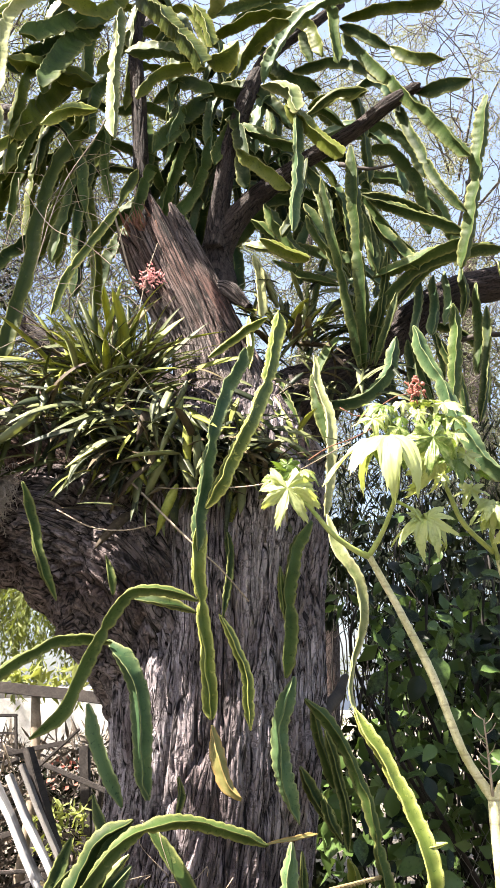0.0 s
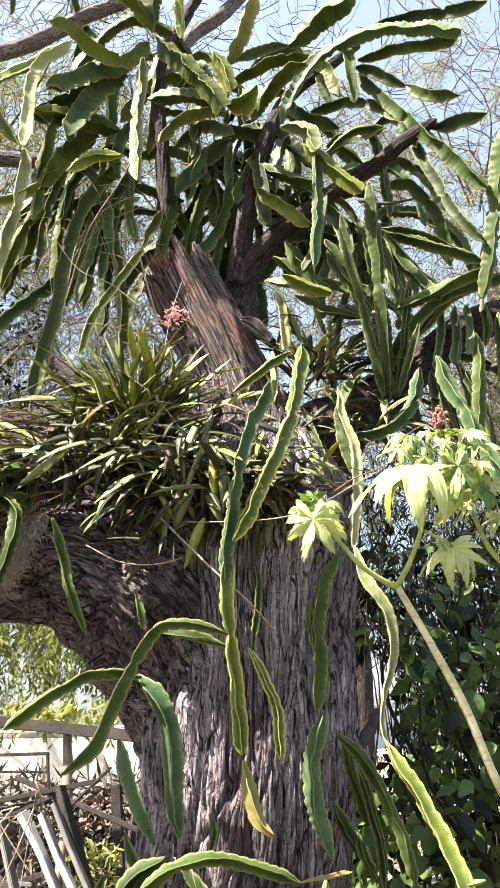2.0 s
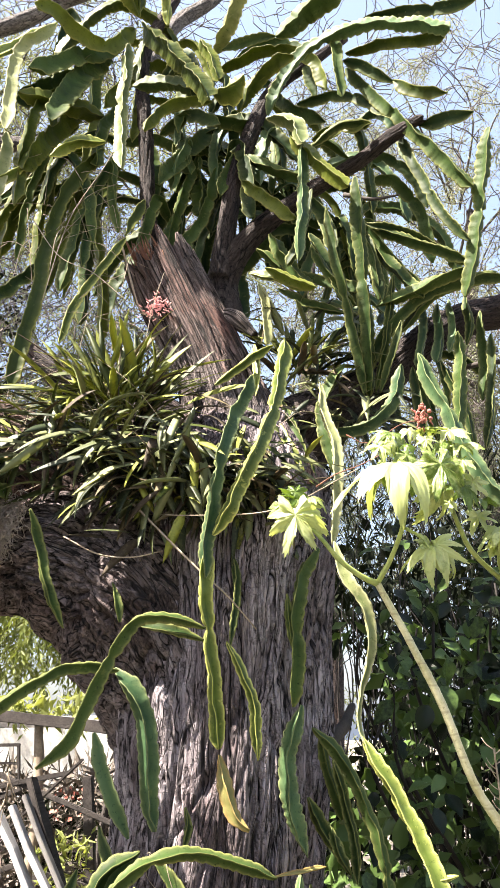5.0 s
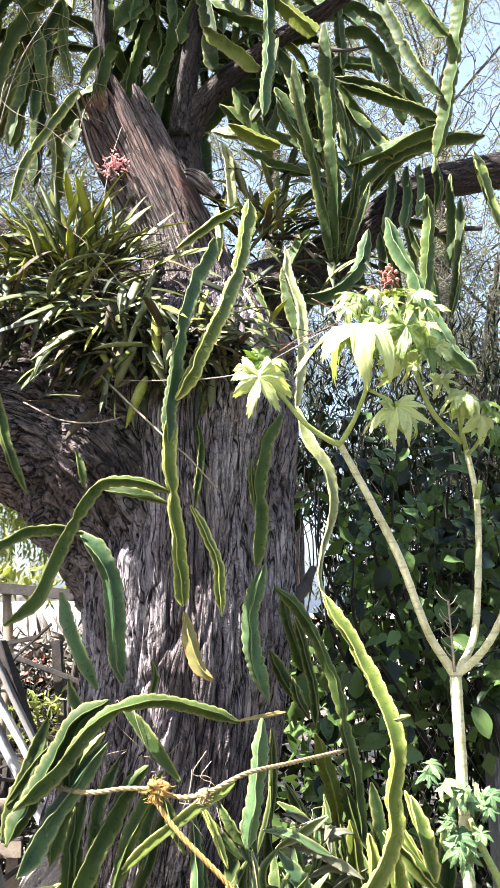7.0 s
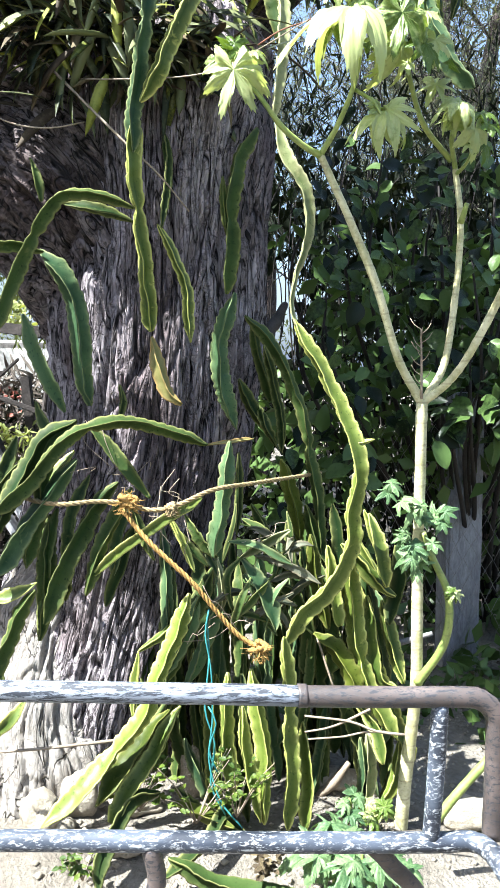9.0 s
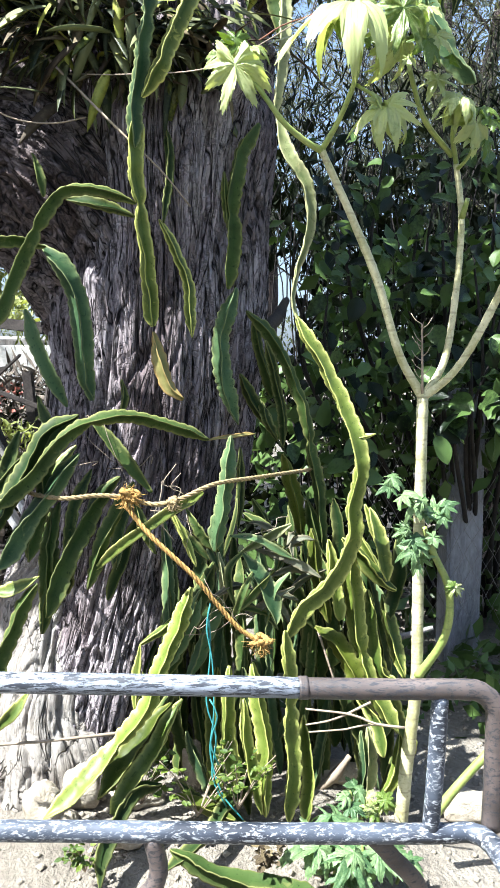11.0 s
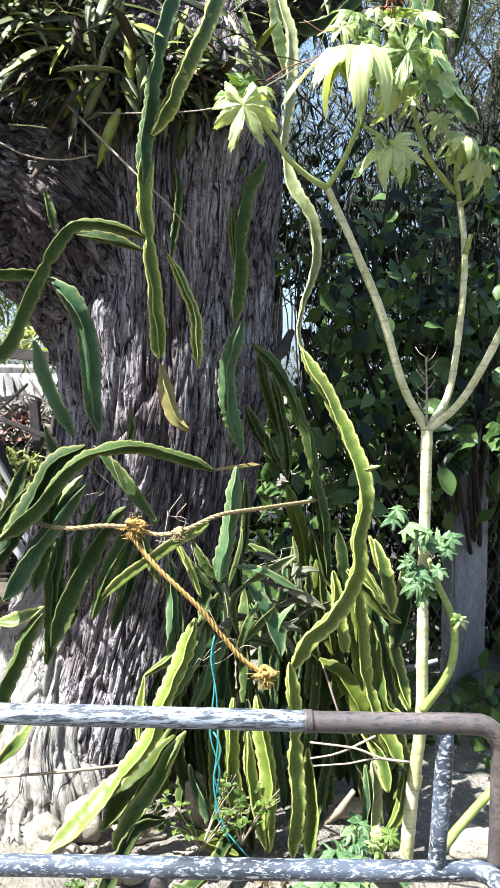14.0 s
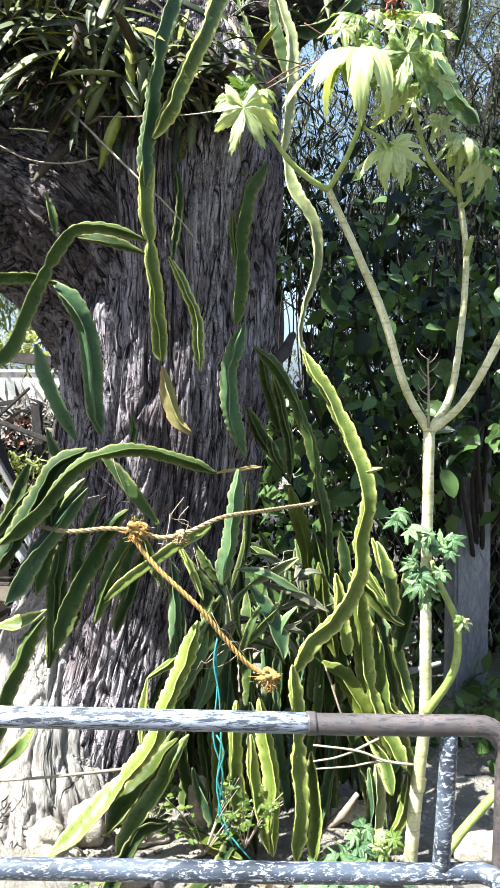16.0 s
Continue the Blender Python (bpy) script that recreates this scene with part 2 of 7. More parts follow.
# Near-black leaves: shade inside hedge and brush is put into the colour.
BRUSH = leaf_material("shade_dark_brush_leaf", (0.004, 0.006, 0.004), (0.020, 0.026, 0.015), None, 0.7, 0.2, spread=0.4, scale=3.0, gloss=0.05)
TWIG = plain("twig_bark", (0.022, 0.018, 0.015), (0.075, 0.06, 0.048), 14, 0.85)
DARK_TWIG = plain("dark_twig_bark", (0.010, 0.008, 0.007), (0.03, 0.024, 0.02), 14, 0.9)
PALE_TWIG = plain("dry_twig", (0.19, 0.145, 0.10), (0.37, 0.30, 0.22), 14, 0.8)
MOSS = plain("hanging_moss", (0.20, 0.165, 0.14), (0.46, 0.40, 0.35), 20, 0.95)
STALKS = plain("dry_brown_stalks", (0.07, 0.055, 0.043), (0.22, 0.185, 0.15), 20, 0.95)
ROPE = plain("yellow_rope_fibre", (0.24, 0.13, 0.03), (0.46, 0.28, 0.075), 60, 0.85, 0.8, 0.003)
ROPE_PALE = plain("faded_rope_fibre", (0.24, 0.17, 0.075), (0.37, 0.28, 0.14), 60, 0.85, 0.6, 0.002)
TWINE = plain("teal_twine", (0.015, 0.14, 0.14), (0.06, 0.27, 0.26), 40, 0.5)
PAINT = peeling_paint("peeling_blue_grey_paint", (0.014, 0.018, 0.028), (0.075, 0.09, 0.12), (0.42, 0.44, 0.46), 0.53, 0.4)
PAINT_TOP = peeling_paint("chalky_blue_paint", (0.14, 0.16, 0.20), (0.33, 0.36, 0.40), (0.028, 0.032, 0.042), 0.485, 0.18)
PAINT_RUST = peeling_paint("brown_worn_paint", (0.050, 0.040, 0.037), (0.125, 0.098, 0.088), (0.030, 0.030, 0.036), 0.51, 0.3)
CONCRETE = plain("weathered_post", (0.13, 0.13, 0.14), (0.36, 0.36, 0.38), 7, 0.9, 0.8, 0.012, stretch=(1, 1, 0.3))
WEATHERED = plain("weathered_board", (0.11, 0.10, 0.095), (0.30, 0.285, 0.27), 14, 0.9, 0.6, 0.006, stretch=(1, 1, 0.12))
PLANK_GREY = plain("pale_grey_plank", (0.32, 0.315, 0.32), (0.62, 0.61, 0.61), 14, 0.9, 0.6, 0.006, stretch=(1, 1, 0.15))
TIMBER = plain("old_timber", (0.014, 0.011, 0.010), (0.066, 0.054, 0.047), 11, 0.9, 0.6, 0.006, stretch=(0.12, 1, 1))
PLANK = plain("raw_plank", (0.17, 0.13, 0.10), (0.34, 0.28, 0.22), 9, 0.85, 0.5, 0.004)
WHITE = plain("whitewashed_wall", (0.42, 0.41, 0.39), (0.80, 0.79, 0.76), 4, 0.9, 0.4, 0.01)
PINK_WALL = plain("pinkish_block", (0.55, 0.44, 0.39), (0.72, 0.62, 0.56), 5, 0.9, 0.4, 0.01)
SOIL = plain("dry_soil", (0.11, 0.094, 0.074), (0.27, 0.24, 0.195), 5, 0.95, 1.0, 0.03)
STONE = plain("pale_stone", (0.24, 0.20, 0.15), (0.46, 0.41, 0.32), 14, 0.9, 0.8, 0.012)
WIRE = plain("fence_wire", (0.16, 0.15, 0.14), (0.30, 0.29, 0.28), 30, 0.5, metal=0.7)
RED = plain("red_petal", (0.25, 0.06, 0.045), (0.42, 0.15, 0.10), 30, 0.6)
RED_WOOD = plain("reddish_raw_wood", (0.10, 0.035, 0.02), (0.26, 0.12, 0.07), 40, 0.85)
PINK = plain("pink_petal", (0.55, 0.20, 0.21), (0.72, 0.36, 0.34), 30, 0.6)


# ---- builders ----
def mesh(name, verts, faces, smooth=True):
    me = bpy.data.meshes.new(name)
    me.from_pydata([tuple(v) for v in verts], [], faces)
    if smooth:
        me.polygons.foreach_set("use_smooth", [True] * len(me.polygons))
    me.update()
    return me


def part(name, data, mat, parent=None, label=""):
    if isinstance(data, bmesh.types.BMesh):
        me = bpy.data.meshes.new(name)
        data.to_mesh(me)
        data.free()
        data = me
    if mat and not data.materials:
        data.materials.append(mat)
    ob = new(name, data)
    ob.parent = parent
    if label:
        tagged(ob, label)
    return ob


def thing(name, at, label, category, group="", kind=""):
    """An Empty at a thing's base; its parts keep world coordinates."""
    ob = new(name)
    ob.empty_display_size = 0.1
    ob.location = at
    return tagged(ob, label, category, group, kind)


def settle(ob):
    """Lets parts, built in world coordinates, sit under an Empty that is not at the origin."""
    for o in ob.children:
        o.matrix_parent_inverse = Matrix.Translation(ob.location).inverted()


def spline(pts, step):
    """Points along a smooth curve through pts, about step apart."""
    p = [Vector(q) for q in pts]
    if len(p) == 2:
        p = [p[0], (p[0] + p[1]) / 2, p[1]]
    p = [p[0] * 2 - p[1]] + p + [p[-1] * 2 - p[-2]]
    out, where = [], []
    for i in range(1, len(p) - 2):
        a, b, c, d = p[i - 1:i + 3]
        n = max(2, int((c - b).length / step))
        for k in range(n):
            t = k / n
            out.append(0.5 * (2 * b + (c - a) * t + (2 * a - 5 * b + 4 * c - d) * t * t + (3 * b - 3 * c + d - a) * t ** 3))
            where.append(i - 1 + t)
    out.append(p[-2])
    where.append(len(p) - 3)
    return out, where


def tangents(line):
    return [(line[min(i + 1, len(line) - 1)] - line[max(i - 1, 0)]).normalized() for i in range(len(line))]


def rings(sections, caps=True):
    """Faces that join sections of equal size into a skin."""
    n, faces = len(sections[0]), []
    verts = [v for s in sections for v in s]
    for i in range(len(sections) - 1):
        for j in range(n):
            k = (j + 1) % n
            faces.append((i * n + j, i * n + k, (i + 1) * n + k, (i + 1) * n + j))
    if caps:
        faces.append(tuple(range(n))[::-1])
        faces.append(tuple(range((len(sections) - 1) * n, len(sections) * n)))
    return verts, faces


def tube(name, pts, radii, sides=10, step=0.03, wobble=0.0, knots=0.0, seed=0):
    """A round stem, pipe or twig through pts."""
    line, where = spline(pts, step)
    tg = tangents(line)
    radii = radii if isinstance(radii, (list, tuple)) else [radii] * 2
    top = len(pts) - 1
    f = Vector((0.31, -0.9, 0.2))
    secs, s = [], 0.0
    for i, (c, t) in enumerate(zip(line, tg)):
        f = (f - t * f.dot(t)).normalized()
        g = t.cross(f)
        u = where[i] / max(where[-1], 1e-6) * (len(radii) - 1)
        k = min(int(u), len(radii) - 2)
        r = radii[k] + (radii[k + 1] - radii[k]) * (u - k)
        if i:
            s += (line[i] - line[i - 1]).length
        if knots:
            r *= 1 + knots * max(0, math.cos((s + 0.02 * math.sin(s * 31)) * 2 * math.pi / 0.06)) ** 10
        ring = []
        for j in range(sides):
            a = 2 * math.pi * j / sides
            d = f * math.cos(a) + g * math.sin(a)
            rr = r
            if wobble:
                rr *= 1 + wobble * noise.noise((c + d * 0.1) * 9 + Vector((seed, 0, 0)))
            ring.append(c + d * rr)
        secs.append(ring)
    return mesh(name, *rings(secs))


def joined(name, meshes, smooth=True):
    """One mesh out of several."""
    verts, faces = [], []
    for me in meshes:
        o = len(verts)
        verts += [v.co.copy() for v in me.vertices]
        faces += [tuple(o + i for i in p.vertices) for p in me.polygons]
        bpy.data.meshes.remove(me)
    return mesh(name, verts, faces, smooth)


def bark_tube(name, pts, radii, sides, step, depth=0.03, plates=26.0, length=4.5, seed=0, jag=0.0, lumps=0.1):
    """A limb with deep, long bark plates and a UV map in metres."""
    line, where = spline(pts, step)
    tg = tangents(line)
    f = Vector((0.1, 1, 0.05))
    secs, uvs, s = [], [], 0.0
    last = len(line) - 1
    for i, (c, t) in enumerate(zip(line, tg)):
        f = (f - t * f.dot(t)).normalized()
        g = t.cross(f)
        k = min(int(where[i]), len(radii) - 2)
        w = where[i] - k
        w = w * w * (3 - 2 * w)
        r = radii[k] + (radii[k + 1] - radii[k]) * w
        if i:
            s += (line[i] - line[i - 1]).length
        ring, uvr = [], []
        for j in range(sides):
            a = 2 * math.pi * j / sides
            d = f * math.cos(a) + g * math.sin(a)
            q = Vector((math.cos(a) * r, math.sin(a) * r, 0))
            big = noise.noise(q * 4 + Vector((seed * 7, 0, s * 1.6)))
            warp = noise.noise(q * 9 + Vector((0, seed * 3, s * 3.5)))
            k1 = noise.noise(Vector((q.x * plates * 0.55 + warp * 0.5, q.y * plates * 0.55 - warp * 0.5, s * length * 0.42 + seed)))
            k2 = noise.noise(Vector((q.x * plates * 1.05 - warp * 0.6, q.y * plates * 1.05 + warp * 0.6, s * length * 0.75 + seed + 31)))
            k3 = noise.noise(Vector((q.x * plates * 2.3 + warp, q.y * plates * 2.3 - warp, s * length * 1.3 + seed + 57)))
            c1, c2, c3 = min(1.0, abs(k1) / 0.12), min(1.0, abs(k2) / 0.14), min(1.0, abs(k3) / 0.2)
            tilt = noise.noise(Vector((q.x * plates * 0.7, q.y * plates * 0.7, s * length * 0.6 + 77 + seed)))
            h = depth * (0.50 * c1 + 0.30 * c2 + 0.20 * c3 - 0.78 + 0.35 * tilt) + lumps * r * big
            end = Vector()
            if jag:
                u = max(0.0, (i - last * 0.72) / (last * 0.28))
                end = t * jag * u * (noise.noise(q * 16 + Vector((seed, 3, 0))) * 1.4 + 0.5 * noise.noise(q * 45 + Vector((seed, 9, 0))))
            ring.append(c + d * max(0.005, r + h) + end)
            uvr.append((a * radii[len(radii) // 2], s))
        secs.append(ring)
        uvs.append(uvr)
    if jag:
        hub = line[-1] - tg[-1] * jag * 1.3
        secs.append([v.lerp(hub + (v - line[-1]) * 0.5, 0.75) for v in secs[-1]])
        uvs.append([(u, v + 0.1) for u, v in uvs[-1]])
    verts, faces = rings(secs)
    me = mesh(name, verts, faces)
    layer = me.uv_layers.new(name="UVMap")
    flat = [uv for r in uvs for uv in r]
    n = sides
    values = []
    for poly in me.polygons:
        ids = list(poly.vertices)
        wrap = any(i % n == 0 for i in ids) and any(i % n == n - 1 for i in ids)
        for i in ids:
            u, v = flat[i]
            if wrap and i % n == 0:
                u = flat[i + n - 1][0] * n / (n - 1)
            values += (u, v)
    layer.data.foreach_set("uv", values)
    return me


def stem_mesh(pts, w, face=0.0, twist=0.0, seed=0, keel=0.55, blunt=0.03, taper=None):
    """A three-winged climbing-cactus stem with wavy, scalloped wings. face turns its flat side away from the path's side;
    taper gives its width along the way."""
    rnd = random.Random(seed)
    line, where = spline(pts, 0.0085)
    total = sum((line[i + 1] - line[i]).length for i in range(len(line) - 1))
    sway = 0.16 * w
    shake = [noise.noise_vector(Vector((i * 0.0085 * 5.5, seed * 3.7, 1))) * sway + noise.noise_vector(Vector((i * 0.0085 * 15, seed * 1.9, 6))) * sway * 0.5 for i in range(len(line))]
    line = [p + q for p, q in zip(line, shake)]
    tg = tangents(line)
    pitch = rnd.uniform(0.028, 0.046)
    keel *= rnd.uniform(0.8, 1.2)
    deep = rnd.uniform(0.14, 0.26)
    tip = rnd.uniform(0.03, 0.09)
    offs = [rnd.uniform(0, 1) for _ in range(3)]
    joints = [total * rnd.uniform(0.35, 0.65)] if total > 0.55 and not taper else []
    secs, rim, s = [], [], 0.0
    view = Vector((0, -1, -0.15))
    for i, (c, t) in enumerate(zip(line, tg)):
        if i:
            s += (line[i] - line[i - 1]).length
        f = view - t * view.dot(t)
        if f.length < 0.2:
            f = Vector((1, 0, 0)) - t * t.x
        f.normalize()
        g = t.cross(f)
        a = face + twist * s / max(total, 0.1) + 0.35 * noise.noise(Vector((s * 4, seed * 2.9, 3)))
        f, g = f * math.cos(a) + g * math.sin(a), g * math.cos(a) - f * math.sin(a)
        ends = min(1.0, 0.16 + 0.84 * min(1.0, s / (blunt * 2.4)) ** 0.8, 0.12 + 0.88 * min(1.0, max(0.0, total - s) / tip) ** 0.7)
        wide = 1 + 0.2 * noise.noise(Vector((s * 6, seed * 1.7, 0)))
        wide *= 1 - sum(0.45 * math.exp(-((s - j) / 0.014) ** 2) for j in joints)
        if taper:
            k = min(int(where[i] / max(where[-1], 1e-6) * (len(taper) - 1)), len(taper) - 2)
            v = where[i] / max(where[-1], 1e-6) * (len(taper) - 1) - k
            wide *= taper[k] + (taper[k + 1] - taper[k]) * v
        ring, rm = [], []
        arms = ((g, 1.0), (f, keel), (-g, 1.0))
        for k, (d, size) in enumerate(arms):
            ph = s / pitch + offs[k] + 0.35 * noise.noise(Vector((s * 9, seed, k * 5)))
            notch = max(0.0, (ph % 1.0) * 1.25 - 0.25) ** 1.6
            r = w * 0.46 * size * ends * wide * (1 - (0.10 if k == 1 else deep) * notch)
            th = 0.0018
            back = -f * 0.27 * w * ends if k != 1 else Vector()
            wave = 0.95 * noise.noise(Vector((s * 14, seed * 2.3 + k * 9, 4))) + 0.4 * noise.noise(Vector((s * 34, seed * 1.3 + k * 5, 9)))
            flut = f * (0.15 * w * wave) if k != 1 else g * (0.14 * w * wave)
            n = (f if k != 1 else g)
            sgn = 1 if k == 0 else -1
            inner = d * max(r - 0.0055, r * 0.5) + (back + flut) * 0.85
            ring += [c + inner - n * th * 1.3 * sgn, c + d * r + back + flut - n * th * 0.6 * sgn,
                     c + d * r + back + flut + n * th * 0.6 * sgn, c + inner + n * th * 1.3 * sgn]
            # rim fades inward: pale margin plus the groove's shade put into colour
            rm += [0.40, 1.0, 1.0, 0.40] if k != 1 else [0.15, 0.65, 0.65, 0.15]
            if k == 0:
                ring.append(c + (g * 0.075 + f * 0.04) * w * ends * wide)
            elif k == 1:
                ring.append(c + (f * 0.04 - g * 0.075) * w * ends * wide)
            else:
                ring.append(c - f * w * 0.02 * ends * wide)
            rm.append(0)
        secs.append(ring)
        rim += rm
    verts, faces = rings(secs)
    me = mesh("stem", verts, faces)
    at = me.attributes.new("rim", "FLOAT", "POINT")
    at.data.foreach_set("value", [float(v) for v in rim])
    return me


STEM_SEED = [0]


def stem(plant, w, pts, mat=None, face=None, twist=None, keel=0.9, flip=False, taper=None):
    """One stem; it is thin at the joint where pts begin, or where they end if flip."""
    STEM_SEED[0] += 1
    rnd = random.Random(STEM_SEED[0])
    pts = pts[::-1] if flip else pts
    face = rnd.choice((0.0, 0.0, 0.0, math.pi)) + rnd.uniform(-0.6, 0.6) if face is None else face
    twist = rnd.uniform(-0.7, 0.7) if twist is None else twist
    return part("stem", stem_mesh(pts, w, face, twist, STEM_SEED[0], keel, taper=taper), mat or CACTUS, plant)


def blade(length, width, droop, fold, seed, tip=0.6):
    """A strap- or lance-shaped leaf along +y, drooping towards -z, with a folded midrib."""
    rnd = random.Random(seed)
    n, verts, faces = 9, [], []
    bend = rnd.uniform(-0.12, 0.12)
    for i in range(n + 1):
        u = i / n
        wd = width * 0.5 * (min(1, 0.35 + 3 * u) if u < tip else max(0.03, 1 - ((u - tip) / (1 - tip)) ** 2)) 
        a = droop * u
        y = length * (math.sin(a) / droop if abs(droop) > 1e-3 else u)
        z = -length * ((1 - math.cos(a)) / droop if abs(droop) > 1e-3 else 0)
        x = bend * length * u * u
        lift = wd * fold
        verts += [(x - wd, y, z + lift), (x, y, z - 0.0015), (x + wd, y, z + lift), (x, y, z + 0.0015)]
    for i in range(n):
        o = i * 4
        for a, b in ((0, 1), (1, 2), (2, 3), (3, 0)):
            faces.append((o + a, o + b, o + 4 + b, o + 4 + a))
    return mesh("leaf", verts, faces)


def oval(length, width, seed):
    """A broad pointed leaf along +y with a curved blade and a short stalk."""
    rnd = random.Random(seed)
    n, verts, faces = 10, [], []
    curl = rnd.uniform(0.3, 0.9)
    for i in range(n + 1):
        u = i / n
        v = max(0.0, (u - 0.12) / 0.88)
        wd = max(0.0015, width * 0.5 * math.sin(math.pi * min(1, v ** 0.8)) ** 0.75) if v > 0 else 0.0015
        y, z = length * u, -length * curl * 0.35 * u * u
        wave = 0.06 * width * math.sin(u * 9 + seed)
        verts += [(-wd, y, z + wd * 0.30 + wave), (-wd * 0.5, y, z + wd * 0.12), (0, y, z), (wd * 0.5, y, z + wd * 0.12), (wd, y, z + wd * 0.30 - wave)]
    for i in range(n):
        for j in range(4):
            o = i * 5 + j
            faces.append((o, o + 1, o + 6, o + 5))
    return mesh("leaf", verts, faces)


def palmate(size, lobes, seed, droop=0.8):
    """A castor leaf: one blade cut into pointed, toothed lobes, folded along each midrib; its stalk end is the origin."""
    rnd = random.Random(seed)
    mids = [radians(-152 + 304 * k / (lobes - 1)) + rnd.uniform(-0.07, 0.07) for k in range(lobes)]
    lens = [size * (0.60 + 0.40 * math.cos(a / 2.1)) * rnd.uniform(0.82, 1.1) for a in mids]
    sags = [droop * rnd.uniform(0.35, 1.6) for _ in mids]
    tilt = [rnd.uniform(-0.45, 0.45) for _ in mids]
    half = radians(304 / (lobes - 1)) / 2
    steps, depth = 12, 7
    rows, rim = [], []
    for k, a in enumerate(mids):
        for j in range(-steps, steps):
            u = j / steps
            side = abs(u)
            other = min(max(k + (1 if u > 0 else -1), 0), lobes - 1)
            gap = size * (0.40 + 0.06 * math.sin(seed + k)) if other != k else size * 0.14
            tooth = (0.24 if j % 3 == 0 else -0.08) * (1 - side) * 4 * side
            reach = gap + (lens[k] - gap) * max(0.0, 1 - side) ** 0.95 * (1 + tooth)
            row = []
            for i in range(1, depth + 1):
                v = i / depth
                r = reach * v
                spread = u * half * (1 - 0.24 * v * max(0.0, (reach - gap) / max(lens[k] - gap, 1e-4)))
                bend = sags[k] * 1.5 * (r / size) ** 1.2
                fold = 0.07 * r * abs(u) * half
                ang = a + spread
                wave = 0.08 * size * v * math.sin(5 * ang + seed) + 0.09 * size * v * noise.noise(Vector((v * 3, u * 2 + k * 3, seed)))
                row.append((math.sin(ang) * r * math.cos(bend * 0.55), math.cos(ang) * r * math.cos(bend * 0.55), -r * math.sin(bend * 0.75) + fold + wave + tilt[k] * u * r * 0.5))
                rim.append(0.55 if j == 0 and v < 0.9 else 0.0)
            rows.append(row)
    verts, faces = [(0.0, 0.0, 0.0)] + [p for row in rows for p in row], []
    n = len(rows)
    for i in range(n - 1):
        o, q = 1 + i * depth, 1 + (i + 1) * depth
        faces.append((0, o, q))
        for d in range(depth - 1):
            faces.append((o + d, o + d + 1, q + d + 1, q + d))
    me = mesh("leaf", verts, faces)
    at = me.attributes.new("rim", "FLOAT", "POINT")
    at.data.foreach_set("value", [0.55] + rim)
    return me


def aim(at, way, up=(0, 0, 1), spin=0.0, scale=1.0):
    """The pose of a leaf whose +y runs along way and whose +z leans to up."""
    y = Vector(way).normalized()
    z = Vector(up) - y * Vector(up).dot(y)
    if z.length < 1e-3:
        z = Vector((1, 0, 0)) - y * y.x
    z.normalize()
    x = y.cross(z)
    m = Matrix((x, y, z)).transposed().to_4x4()
    return Matrix.Translation(at) @ m @ Matrix.Rotation(spin, 4, "Y") @ Matrix.Scale(scale, 4)


def place_part(name, me, mat, parent, m):
    if mat and not me.materials:
        me.materials.append(mat)
    ob = new(name, me)
    ob.parent = parent
    ob.matrix_basis = m
    return ob


def slivers(name, centres, ways, lengths, widths, rng, mat, parent=None):
    """Many small folded leaves in one mesh: n diamonds along ways."""
    n = len(centres)
    side = np.cross(ways, rng.normal(size=(n, 3)))
    side /= np.linalg.norm(side, axis=1, keepdims=True) + 1e-9
    up = np.cross(side, ways)
    L, W = lengths[:, None], widths[:, None]
    v = np.stack([centres, centres + ways * L * 0.45 + side * W + up * W * 0.3, centres + ways * L, centres + ways * L * 0.45 - side * W + up * W * 0.3], 1).reshape(-1, 3)
    me = bpy.data.meshes.new(name)
    me.vertices.add(n * 4)
    me.vertices.foreach_set("co", v.astype(np.float32).ravel())
    me.loops.add(n * 6)
    idx = (np.arange(n)[:, None] * 4 + np.array([0, 1, 2, 0, 2, 3])).ravel()
    me.loops.foreach_set("vertex_index", idx.astype(np.int32))
    me.polygons.add(n * 2)
    me.polygons.foreach_set("loop_start", (np.arange(n * 2) * 3).astype(np.int32))
    me.update(calc_edges=True)
    me.materials.append(mat)
    ob = new(name, me)
    ob.parent = parent
    return ob


def box(name, size, bevel=0.004, rough=0.0, seed=0, cuts=0):
    """A board or block with soft, uneven edges, centred at the origin."""
    bm = bmesh.new()
    bmesh.ops.create_cube(bm, size=1.0)
    bmesh.ops.scale(bm, vec=size, verts=bm.verts)
    if cuts:
        bmesh.ops.subdivide_edges(bm, edges=bm.edges, cuts=cuts, use_grid_fill=True)
    if bevel:
        sharp = [e for e in bm.edges if len(e.link_faces) == 2 and e.calc_face_angle() > 0.6]
        bmesh.ops.bevel(bm, geom=sharp, offset=bevel, segments=2, affect="EDGES")
    if rough:
        for v in bm.verts:
            v.co += noise.noise_vector(v.co * 6 + Vector((seed * 5.3, 0, 0))) * rough
    me = bpy.data.meshes.new(name)
    bm.to_mesh(me)
    bm.free()
    return me


def rock(name, size, seed):
    bm = bmesh.new()
    bmesh.ops.create_icosphere(bm, subdivisions=4, radius=1.0)
    for v in bm.verts:
        n = noise.noise(v.co * 1.1 + Vector((seed * 3.1, 0, 0))) * 0.3 + noise.noise(v.co * 3 + Vector((seed, 5, 0))) * 0.12 + noise.noise(v.co * 9 + Vector((seed, 5, 0))) * 0.04
        v.co = Vector((v.co.x * size[0], v.co.y * size[1], v.co.z * size[2])) * (1 + n)
    me = bpy.data.meshes.new(name)
    bm.to_mesh(me)
    bm.free()
    me.polygons.foreach_set("use_smooth", [True] * len(me.polygons))
    return me


